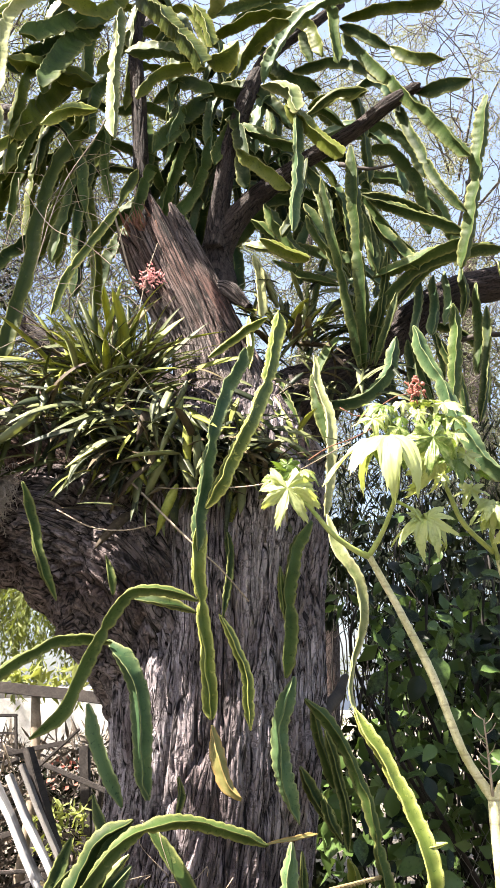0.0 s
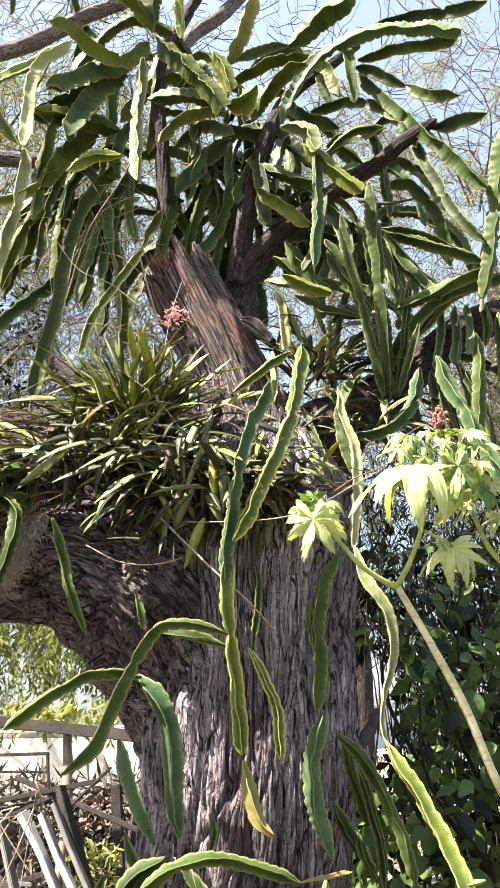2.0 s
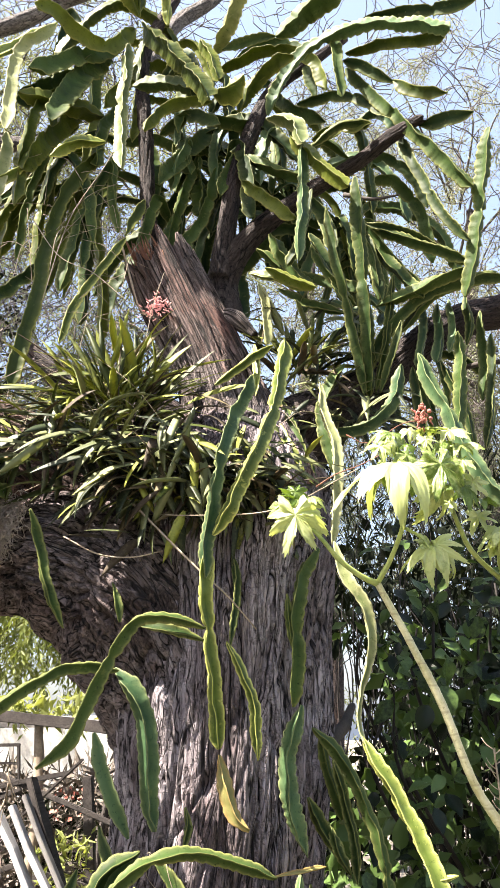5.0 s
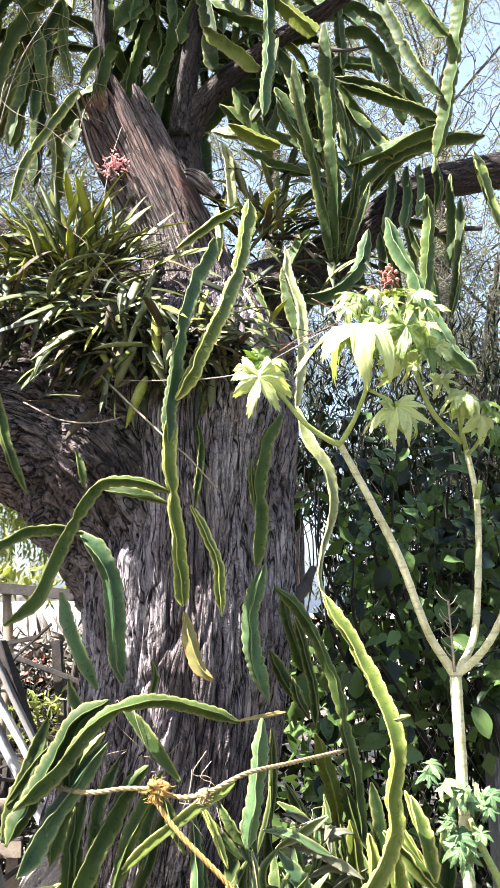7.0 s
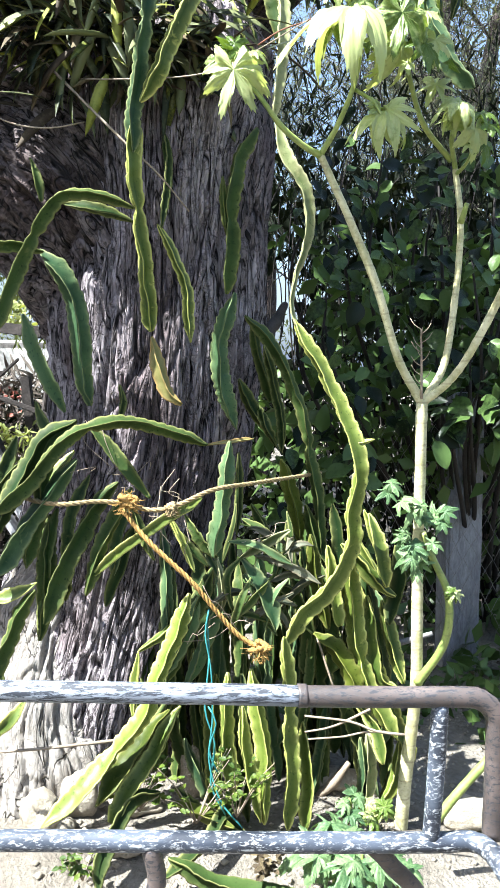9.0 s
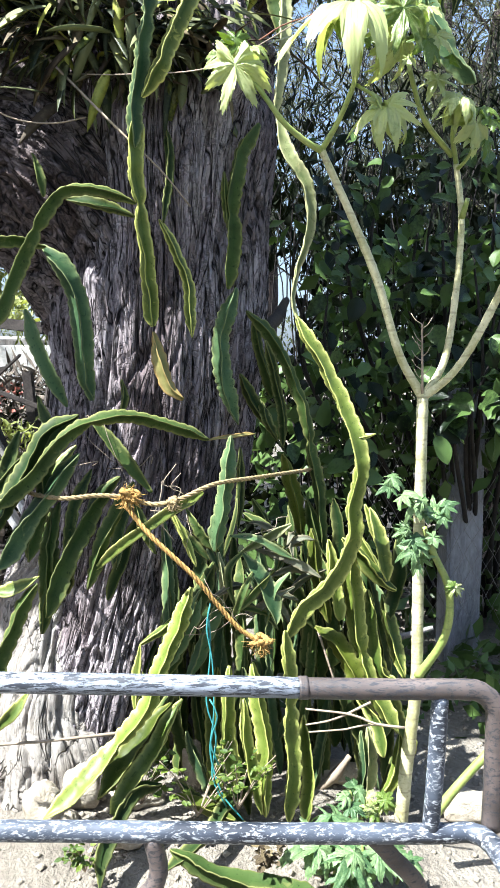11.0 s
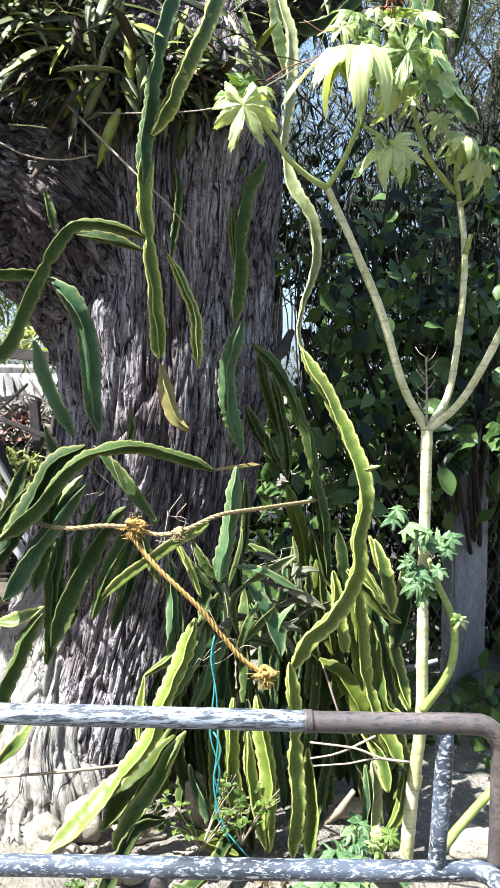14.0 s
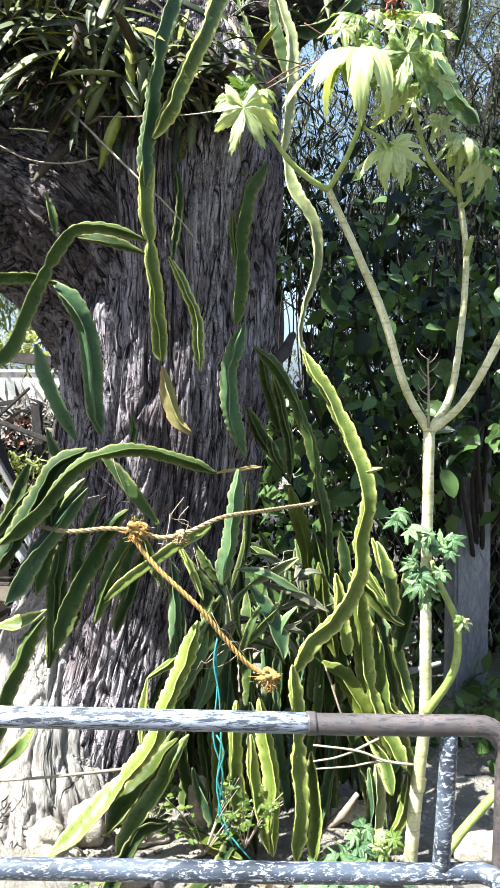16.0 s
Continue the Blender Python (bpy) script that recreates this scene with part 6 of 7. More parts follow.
knot("knot", (-0.048, 2.260, 1.103), 0.014, 0.005, ROPE_PALE, rope, 3)
settle(rope)
twine = thing("twine", (0.061, 2.200, 0.279), "loose teal plastic twine hanging among the cactus", "twine")
rnd = random.Random(8)
for pts in ([(0.055, 2.240, 0.816), (0.044, 2.230, 0.746), (0.059, 2.220, 0.651), (0.062, 2.200, 0.511), (0.052, 2.200, 0.396), (0.083, 2.180, 0.289), (0.142, 2.160, 0.218)],
            [(0.049, 2.240, 0.791), (0.054, 2.230, 0.680), (0.042, 2.210, 0.541), (0.068, 2.200, 0.445), (0.057, 2.200, 0.329), (0.096, 2.180, 0.247)],
            [(0.050, 2.200, 0.553), (0.072, 2.190, 0.508), (0.052, 2.190, 0.434), (0.074, 2.190, 0.367)]):
    part("line", tube("line", pts, 0.0025, 6, 0.02, 0.5), TWINE, twine)
settle(twine)

# ---- dry shoots and runners ----
def runner(label, pts, r, mat=PALE_TWIG, name="dry_runner"):
    ob = part(name, tube(name, pts, r, 6, 0.02, 0.15), mat)
    return tagged(ob, label, "twig", "dry runners on the tree")


runner("thin dry bowed runner hanging across the trunk", [(-0.524, 2.550, 2.494), (-0.365, 2.500, 2.328), (-0.186, 2.420, 2.138), (-0.079, 2.420, 2.039), (0.008, 2.460, 1.944)], [0.004, 0.0035, 0.002])
runner("long thin dry runner stretched across the orchids", [(-0.372, 2.550, 2.341), (-0.153, 2.420, 2.300), (0.081, 2.300, 2.287), (0.316, 2.200, 2.380)], [0.002, 0.0016], PALE_TWIG)
runner("sagging thin dry root below the orchids", [(-0.623, 2.500, 2.253), (-0.504, 2.480, 2.190), (-0.393, 2.480, 2.178), (-0.295, 2.500, 2.203)], [0.0025, 0.002])
runner("thin dry stem hanging from the treetop", [(-0.579, 2.800, 4.546), (-0.597, 2.800, 4.105), (-0.764, 2.780, 3.711), (-0.846, 2.760, 3.296)], [0.002, 0.0015])
runner("thin dry stem hanging from the treetop", [(-0.938, 2.800, 3.728), (-0.804, 2.800, 3.532), (-0.658, 2.800, 3.450), (-0.512, 2.800, 3.316)], [0.002, 0.0015])
runner("straggling dry shoot beside the broken stump", [(-0.579, 2.950, 3.717), (-0.530, 2.930, 3.531), (-0.482, 2.930, 3.365), (-0.450, 2.930, 3.324)], [0.005, 0.004])
runner("bare dry stick lying against the root", [(-0.556, 2.200, 0.442), (-0.388, 2.200, 0.449), (-0.187, 2.250, 0.442)], [0.004, 0.005], PALE_TWIG, "dry_stick")
runner("bare pale forked stick behind the rail", [(0.313, 2.150, 0.539), (0.433, 2.120, 0.532), (0.500, 2.110, 0.508), (0.578, 2.100, 0.499)], [0.003, 0.0042], PALE_TWIG, "dry_stick")
runner("bare pale stick behind the rail", [(0.314, 2.150, 0.493), (0.389, 2.130, 0.516), (0.488, 2.120, 0.565)], [0.0026, 0.0036], PALE_TWIG, "dry_stick")
runner("bare pale stick behind the rail", [(0.322, 2.150, 0.472), (0.420, 2.130, 0.486), (0.470, 2.122, 0.500), (0.528, 2.120, 0.500)], [0.0024, 0.003], PALE_TWIG, "dry_stick")
runner("thick grey stick beneath the cactus", [(0.404, 2.500, 0.106), (0.460, 2.500, 0.152), (0.511, 2.500, 0.218)], [0.012, 0.018, 0.008], PALE_TWIG, "dry_stick")
runner("slanting yellow-green stalk behind the rail", [(0.655, 2.100, 0.228), (0.732, 2.100, 0.331), (0.840, 2.100, 0.449)], [0.014, 0.013, 0.012], CASTOR_GREEN, "cut_stalk")
runner("pale dry stick across the foot of the castor", [(0.392, 2.450, 0.663), (0.423, 2.420, 0.564), (0.460, 2.420, 0.454)], [0.004, 0.003], PALE_TWIG, "dry_stick")
runner("flat grey lath behind the castor stem", [(0.591, 2.700, 0.549), (0.711, 2.700, 0.540), (0.834, 2.680, 0.578)], [0.012, 0.014, 0.008], WEATHERED, "lath")
rnd = random.Random(21)
hair = []
for k in range(90):
    c = Vector(rnd.choice([(-0.604, 2.850, 3.138), (-0.804, 2.900, 3.888), (-0.639, 2.700, 2.733), (-0.810, 2.750, 2.871), (0.099, 2.800, 2.673), (-0.732, 2.900, 3.542)]))
    c += Vector((rnd.gauss(0, 0.14), rnd.gauss(0, 0.04), rnd.gauss(0, 0.10)))
    d = Vector((rnd.gauss(0, 1), rnd.gauss(0, 0.3), rnd.gauss(0, 0.8))).normalized() * rnd.uniform(0.08, 0.22)
    hair.append(tube("root", [c - d, c + Vector((0, -0.02, 0.02)), c + d + Vector((0, 0, -0.03))], [0.0014, 0.001], 4, 0.03))
for k in range(18):
    c = Vector(rnd.choice([(-0.236, 2.360, 1.229), (-0.164, 2.360, 1.146), (-0.267, 2.340, 1.182), (-0.058, 2.320, 1.068), (0.101, 2.260, 0.767), (0.173, 2.360, 0.785), (0.284, 2.450, 1.040)]))
    c += Vector((rnd.gauss(0, 0.03), rnd.gauss(0, 0.02), rnd.gauss(0, 0.03)))
    d = Vector((rnd.gauss(0, 1), rnd.gauss(0, 0.3), rnd.gauss(-0.6, 0.8))).normalized() * rnd.uniform(0.03, 0.09)
    hair.append(tube("root", [c - d, c - d * 0.4 + Vector((rnd.gauss(0, 0.02), -0.015, rnd.gauss(0, 0.02))), c + d * 0.3 + Vector((rnd.gauss(0, 0.02), -0.01, rnd.gauss(0, 0.02))), c + d + Vector((rnd.gauss(0, 0.02), 0, -0.03))], [0.0012, 0.0008], 4, 0.015))
tagged(part("dry_roots", joined("dry_roots", hair), PALE_TWIG), "tangle of thin dry aerial roots and stems", "roots", kind="stuff")
blooms = []
for k in range(110):
    c = Vector((-0.408, 2.900, 3.342)) + Vector((rnd.gauss(0, 0.028), rnd.gauss(0, 0.015), rnd.gauss(0, 0.026)))
    d = Vector((rnd.gauss(0, 1), rnd.gauss(-0.5, 0.6), rnd.gauss(0, 1))).normalized() * 0.016
    blooms.append(tube("petal", [c, c + d], [0.003, 0.0015], 5))
tagged(part("orchid_flower", joined("orchid_flower", blooms), PINK), "small pink orchid flower cluster on the stump", "flower")
moss = []
for k in range(900):
    v = rnd.random()
    c = Vector((-0.855 - 0.055 * v + 0.018 * math.sin(v * 5), 2.580, 2.410 - 0.25 * v)) + Vector((rnd.gauss(0, 0.026 * (1.1 - 0.6 * v)), rnd.gauss(0, 0.02), rnd.gauss(0, 0.012)))
    p, way = [c], Vector((rnd.gauss(0, 1), rnd.gauss(0, 1), rnd.gauss(-0.5, 1))).normalized()
    for j in range(6):
        way = (way + Vector((rnd.gauss(0, 0.8), rnd.gauss(0, 0.6), rnd.gauss(-0.25, 0.8)))).normalized()
        p.append(p[-1] + way * 0.013)
    moss.append(tube("tuft", p, [0.0017, 0.0014, 0.001], 4, 0.012))
tagged(part("hanging_moss", joined("hanging_moss", moss), MOSS), "grey tuft of hanging moss on the limb", "moss")

runner("thin reddish leaf stalk across the castor", [(0.196, 2.300, 2.355), (0.258, 2.300, 2.395), (0.330, 2.300, 2.422), (0.403, 2.300, 2.459)], [0.0022, 0.0016], RED_WOOD, "thin_stem")
runner("thin reddish leaf stalk above the castor", [(0.305, 2.350, 2.546), (0.377, 2.350, 2.516), (0.490, 2.350, 2.583), (0.574, 2.350, 2.592)], [0.002, 0.0015], RED_WOOD, "thin_stem")

# ---- pipe rail ----
rail = thing("pipe_rail", (-0.083, 1.660, 0.206), "low pipe rail with peeling blue-grey paint and rust", "railing")
R = 0.0218
part("top_rail", tube("top_rail", [(-0.677, 1.660, 0.850), (-0.274, 1.660, 0.831), (0.074, 1.660, 0.814), (0.234, 1.660, 0.805)], R, 24, 0.02, 0.03), PAINT_TOP, rail, "chalky blue top pipe with chipped paint")
bent = part("top_rail", tube("top_rail", [(0.228, 1.660, 0.805), (0.434, 1.660, 0.796), (0.575, 1.660, 0.792), (0.618, 1.660, 0.784), (0.647, 1.660, 0.754), (0.653, 1.660, 0.697), (0.650, 1.660, 0.477)], R * 1.03, 24, 0.015, 0.03), PAINT_RUST, rail, "brown worn pipe bent down at its end")
part("coupling", tube("coupling", [(0.225, 1.660, 0.805), (0.244, 1.660, 0.805)], R * 1.14, 24, 0.01, 0.1), PAINT_RUST, bent, "welded joint")
part("bottom_rail", tube("bottom_rail", [(-0.692, 1.660, 0.533), (-0.282, 1.660, 0.512), (0.194, 1.660, 0.485), (0.514, 1.660, 0.470), (0.605, 1.660, 0.468), (0.635, 1.620, 0.466), (0.653, 1.550, 0.442), (0.689, 1.480, 0.375)], R, 24, 0.02, 0.03), PAINT, rail)
part("upright", tube("upright", [(0.529, 1.660, 0.783), (0.523, 1.660, 0.626), (0.514, 1.660, 0.470)], R * 0.85, 20, 0.02, 0.03), PAINT, rail)
part("leg", tube("leg", [(-0.085, 1.660, 0.497), (-0.078, 1.660, 0.386), (-0.20, 1.66, 0.25), (-0.20, 1.66, -0.05)], R * 0.92, 20, 0.02, 0.03), PAINT_RUST, rail)
part("leg", tube("leg", [(0.384, 1.660, 0.473), (0.433, 1.680, 0.411), (0.518, 1.720, 0.273), (0.49, 1.8, 0.0)], R * 0.9, 20, 0.02, 0.03), PAINT_RUST, rail)
settle(rail)

# ---- post and wire fence ----
def post_mesh(size, seed):
    return box("post", size, 0.012, 0.006, seed, 6)


fence = thing("wire_fence", (1.331, 3.850, -0.039), "old grey fence post with rusty wire mesh", "fence")
base = Vector(fence.location)
ob = part("post", post_mesh((0.175, 0.16, 1.42), 1), CONCRETE, fence, "weathered grey post")
ob.location = (0.0, 0.0, 0.70)
for k in range(18):
    for sgn in (-1, 1):
        x = -0.5 + k * 0.075
        pts = [base + Vector((x + sgn * 0.0375 * (j % 2), -0.10 + 0.006 * math.sin(k * 3 + j), 0.02 + j * 0.065 + 0.01 * math.sin(k * 2.1 + j * 1.3))) for j in range(20)]
        w = part("wire", tube("wire", pts, 0.0013, 4, 0.05), WIRE, fence)
        w.matrix_parent_inverse = Matrix.Translation(base).inverted()

# ---- stones ----
for i, (at, size) in enumerate((((-0.430, 2.300, 0.207), (0.062, 0.06, 0.075)), ((-0.335, 2.400, 0.214), (0.055, 0.05, 0.070)), ((-0.387, 2.300, 0.172), (0.05, 0.04, 0.03)),
                                ((0.879, 2.400, 0.057), (0.09, 0.06, 0.05)), ((0.011, 2.500, 0.387), (0.04, 0.04, 0.09)), ((0.699, 2.700, 0.077), (0.05, 0.05, 0.05)),
                                ((0.289, 2.020, 0.167), (0.035, 0.03, 0.018)), ((-0.191, 2.200, 0.139), (0.06, 0.05, 0.03)), ((-0.173, 2.400, 0.104), (0.08, 0.05, 0.03)), ((0.488, 2.550, 0.104), (0.09, 0.05, 0.04)))):
    z = ground_height(at[0], at[1])
    ob = tagged(part("stone", rock("stone", size, i), STONE), "rounded pale stone lying in the dry soil", "stone", "stones at the foot of the tree")
    ob.location = (at[0], at[1], z + size[2] * 0.75)
rng = np.random.default_rng(4)
pebbles, faces = [], []
for k in range(1500):
    x, y, s = rng.uniform(-1.2, 1.4), rng.uniform(1.75, 3.4), rng.uniform(0.004, 0.014)
    o = len(pebbles)
    z = ground_height(x, y) + s * 0.25
    q = rng.uniform(0.7, 1.3, 6)
    pebbles += [(x + s * q[0], y, z), (x, y + s * q[1], z), (x - s * q[2], y, z), (x, y - s * q[3], z), (x, y, z + s * 0.8 * q[4]), (x, y, z - s)]
    faces += [(o, o + 1, o + 4), (o + 1, o + 2, o + 4), (o + 2, o + 3, o + 4), (o + 3, o, o + 4), (o + 1, o, o + 5), (o + 2, o + 1, o + 5), (o + 3, o + 2, o + 5), (o, o + 3, o + 5)]
tagged(part("gravel", mesh("gravel", pebbles, faces), STONE), "pale gravel scattered over dry soil", "gravel", kind="stuff")

# weeds under the cactus
def weed(at, seed, size, mat, label):
    rnd = random.Random(seed)
    plant = thing("weed", at, label, "weed", "weeds at the foot of the tree")
    me = oval(1.0, 0.5, seed)
    me.materials.append(mat)
    for k in range(9):
        a = rnd.uniform(0, 6.28)
        tip = Vector((math.cos(a) * size * 0.6, math.sin(a) * size * 0.3 - 0.02, size * rnd.uniform(0.4, 1.0)))
        part("stalk", tube("stalk", [Vector(), tip * 0.5 + Vector((0, 0, 0.02)), tip], [0.002, 0.0012], 5, 0.02), PALE_TWIG, plant)
        for j in range(7):
            c = tip * rnd.uniform(0.35, 1.0) + Vector((0, 0, 0.008))
            place_part("leaf", me, None, plant, aim(c, (rnd.gauss(0, 1), rnd.gauss(-0.4, 0.6), rnd.gauss(0.3, 0.5)), (0, -0.6, 1), 0, rnd.uniform(0.014, 0.03)))


weed((0.016, 2.200, 0.214), 1, 0.22, CACTUS_LIME, "sprawling weed with tiny yellow-green leaves")
weed((0.129, 2.200, 0.226), 2, 0.18, CACTUS_LIME, "sprawling weed with tiny yellow-green leaves")
weed((-0.149, 2.300, 0.197), 3, 0.2, CACTUS_LIME, "sprawling weed with tiny yellow-green leaves")
weed((0.177, 2.020, 0.157), 4, 0.09, STRAP_DEAD, "dry pale tuft of withered weed")
weed((-0.281, 2.050, 0.160), 5, 0.10, CACTUS_LIME, "low yellow-green weed in dry soil")


# ---- shrubs behind ----
OVALS = [oval(1.0, w, i) for i, w in enumerate((0.5, 0.58, 0.64, 0.5, 0.7))]
for me in OVALS:
    me.materials.append(SHRUB)


def leaf_cloud(name, count, lo, hi, size, mat, seed, label, category, droop=0.4, narrow=0.28, keep=None):
    rng = np.random.default_rng(seed)
    c = rng.uniform(lo, hi, (count, 3))
    if keep is not None:
        c = c[[keep(*p) for p in c]]
    n = len(c)
    w = rng.normal(size=(n, 3))
    w[:, 2] -= droop
    w /= np.linalg.norm(w, axis=1, keepdims=True)
    L = rng.uniform(*size, n)
    return tagged(slivers(name, c, w, L, L * narrow, rng, mat), label, category, kind="stuff")


GAP = Vector((0.515, 4.600, 1.800))


def clear(x, y, z):
    """A gap in the bushes through which the far greenery shows."""
    return ((x - GAP.x * y / 4.6) / 0.19) ** 2 + ((z - 1.48 - (GAP.z - 1.48) * y / 4.6) / 0.34) ** 2 > 1


def shrub(label, seed, lo, hi, count, size):
    rnd = random.Random(seed)
    base = Vector((hi[0] + 0.1, hi[1] + 0.9, 0))
    plant = thing("shrub", base, label, "shrub", "shrubs behind the tree")
    for k in range(9):
        x, y = rnd.uniform(lo[0], hi[0]), rnd.uniform((lo[1] + hi[1]) / 2, hi[1])
        pts = [base + Vector((rnd.uniform(-0.2, 0.2), rnd.uniform(0, 0.2), 0)), Vector((x * 0.6 + base.x * 0.4, y + 0.5, hi[2] * 0.45)), Vector((x, y, hi[2] * 0.75)), Vector((x + rnd.uniform(-0.1, 0.1), y, hi[2] * rnd.uniform(0.85, 1.0)))]
        b = part("branch", tube("branch", pts, [0.018, 0.012, 0.008, 0.004], 8, 0.06, 0.2), DARK_TWIG, plant)
        b.matrix_parent_inverse = Matrix.Translation(base).inverted()
    for k in range(count):
        c = Vector((rnd.uniform(lo[0], hi[0]), rnd.uniform(lo[1], hi[1]), rnd.uniform(lo[2], hi[2])))
        way = (rnd.gauss(0, 0.8), rnd.gauss(-0.5, 0.5), rnd.gauss(-0.5, 0.6))
        if (c.z < 1.2 and c.x > 0.75) or not clear(*c):
            continue
        place_part("leaf", OVALS[k % 5], None, plant, aim(c - base, way, (rnd.gauss(0, 0.4), -0.7, 0.8), rnd.uniform(-0.5, 0.5), rnd.uniform(*size)))
    return plant


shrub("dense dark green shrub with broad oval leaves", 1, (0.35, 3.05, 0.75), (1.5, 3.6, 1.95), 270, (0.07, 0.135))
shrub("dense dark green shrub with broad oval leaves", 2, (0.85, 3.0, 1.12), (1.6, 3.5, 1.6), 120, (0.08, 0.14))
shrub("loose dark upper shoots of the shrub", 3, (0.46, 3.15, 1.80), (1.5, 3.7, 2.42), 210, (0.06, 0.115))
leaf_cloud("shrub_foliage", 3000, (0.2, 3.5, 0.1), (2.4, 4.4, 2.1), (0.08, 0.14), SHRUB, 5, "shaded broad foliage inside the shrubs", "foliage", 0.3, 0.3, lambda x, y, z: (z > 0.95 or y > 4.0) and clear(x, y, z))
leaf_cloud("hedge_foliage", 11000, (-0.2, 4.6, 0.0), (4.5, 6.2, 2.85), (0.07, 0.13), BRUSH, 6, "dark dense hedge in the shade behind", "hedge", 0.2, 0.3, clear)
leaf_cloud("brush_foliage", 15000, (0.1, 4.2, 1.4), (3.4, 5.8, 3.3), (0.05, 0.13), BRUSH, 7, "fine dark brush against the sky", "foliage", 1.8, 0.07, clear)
# Low leaves that also stand in for deep shade on the soil behind the stems.
leaf_cloud("undergrowth", 1500, (0.25, 2.95, 0.0), (2.4, 3.75, 0.42), (0.05, 0.12), SHRUB, 8, "leafy undergrowth standing in for deep shade on the soil", "undergrowth", 0.1, 0.25, lambda x, y, z: z < 0.15 + 0.3 * (y - 2.95) and not (x > 1.1 and z > 0.2))
rnd = random.Random(17)
brush = thing("brush", (1.7, 4.7, 0), "thin bare upright twigs of the brush behind", "brush")
for k in range(220):
    x, y = rnd.uniform(0.1, 3.2), rnd.uniform(4.0, 5.5)
    z0, z1 = rnd.uniform(0.2, 1.4), rnd.uniform(2.3, 3.8)
    if abs(x - 0.5 * y / 4.6) < 0.16:
        continue
    part("twig", tube("twig", [(x, y, z0), (x + rnd.gauss(0, 0.2), y, (z0 + z1) / 2), (x + rnd.gauss(0, 0.4), y + rnd.gauss(0, 0.2), z1)], [0.006, 0.004, 0.0015], 5, 0.15), DARK_TWIG, brush)
settle(brush)


# ---- feathery trees in the distance ----
def feathery_tree(at, height, spread, sprays, seed, label, leaf):
    rnd = random.Random(seed)
    rng = np.random.default_rng(seed)
    base = Vector(at)
    plant = thing("feathery_tree", base, label, "tree", "feathery trees in the background")
    part("trunk", bark_tube("trunk", [Vector(), Vector((0.15, 0, height * 0.25)), Vector((-0.1, 0.1, height * 0.5)), Vector((0.1, 0, height * 0.8))], [0.2, 0.15, 0.12, 0.05], 40, 0.1, 0.02, 20, 4, seed), BARK_DARK, plant)
    limbs, cs, ws, ls = [], [], [], []
    for k in range(sprays):
        a, r = rnd.uniform(0, 6.28), spread * math.sqrt(rnd.random())
        z = height * rnd.uniform(0.3, 1.0)
        end = Vector((math.cos(a) * r, math.sin(a) * r * 0.6, z))
        start = Vector((rnd.gauss(0, 0.1), 0, max(0.8, z - r * 0.7 - 0.3)))
        bow = start.lerp(end, 0.55) + Vector((rnd.gauss(0, 0.25), rnd.gauss(0, 0.25), rnd.uniform(-0.1, 0.5)))
        if k % 12 == 0:
            limbs.append(tube("limb", [start, bow, end], [0.02, 0.011, 0.004], 5, 0.2, 0.3))
        for j in range(3):
            b = rnd.uniform(0, 6.28)
            tip = end + Vector((math.cos(b) * rnd.uniform(0.2, 0.6), math.sin(b) * 0.3, -rnd.uniform(0.0, 0.8)))
            mid = end.lerp(tip, 0.5) + Vector((rnd.gauss(0, 0.08), 0, rnd.uniform(0.05, 0.3)))
            limbs.append(tube("twig", [end, mid, tip], [0.006, 0.004, 0.002], 4, 0.15))
            line, _ = spline([end, mid, tip], 0.04)
            for q in line:
                for i in range(7):
                    d = Vector((rnd.gauss(0, 1), rnd.gauss(0, 1), rnd.gauss(-0.8, 0.7))).normalized()
                    c = q + d * rnd.uniform(0.0, 0.12)
                    cs.append(tuple(c)), ws.append(tuple(d)), ls.append(rnd.uniform(0.02, 0.06))
    tagged(part("branchwork", joined("branchwork", limbs), TWIG, plant), kind="stuff")
    L = np.array(ls)
    tagged(slivers("crown", np.array(cs), np.array(ws), L, L * 0.13, rng, leaf, plant), kind="stuff")
    return plant


for i, (at, h, sp, n) in enumerate((((-3.4, 6.8, 0), 9.2, 2.7, 620), ((-1.0, 8.4, 0), 9.8, 2.2, 230), ((2.9, 9.0, 0), 10.4, 2.9, 330), ((0.9, 11.0, 0), 11.0, 2.6, 240), ((-5.5, 10.0, 0), 7.0, 2.6, 120), ((2.5, 6.8, 0), 5.6, 1.2, 120))):
    feathery_tree(at, h, sp, n, i + 1, "pale feathery tree with drooping sprays in sunlight" if at[0] < 0 else "pale airy feathery tree against the sky", LACE if at[0] < 0 else LACE_GREY)

rnd = random.Random(91)
sprigs = []
for k in range(1500):
    p = Vector((rnd.uniform(-3.6, 2.6) if k % 3 else rnd.uniform(-3.6, -0.4), rnd.uniform(4.6, 6.2), rnd.uniform(3.6, 9.0)))
    way = Vector((rnd.gauss(0, 1), rnd.gauss(0, 0.4), rnd.gauss(-0.2, 0.8))).normalized()
    pts = [p]
    for j in range(rnd.randrange(5, 9)):
        way = (way + Vector((rnd.gauss(0, 0.55), rnd.gauss(0, 0.3), rnd.gauss(0, 0.55)))).normalized()
        pts.append(pts[-1] + way * rnd.uniform(0.06, 0.16))
    sprigs.append(tube("sprig", pts, [0.0048, 0.0032, 0.0016], 4, 0.06))
tagged(part("bare_twigs", joined("bare_twigs", sprigs), TWIG), "fine crooked bare twigs against the bright sky", "twigs", kind="stuff")

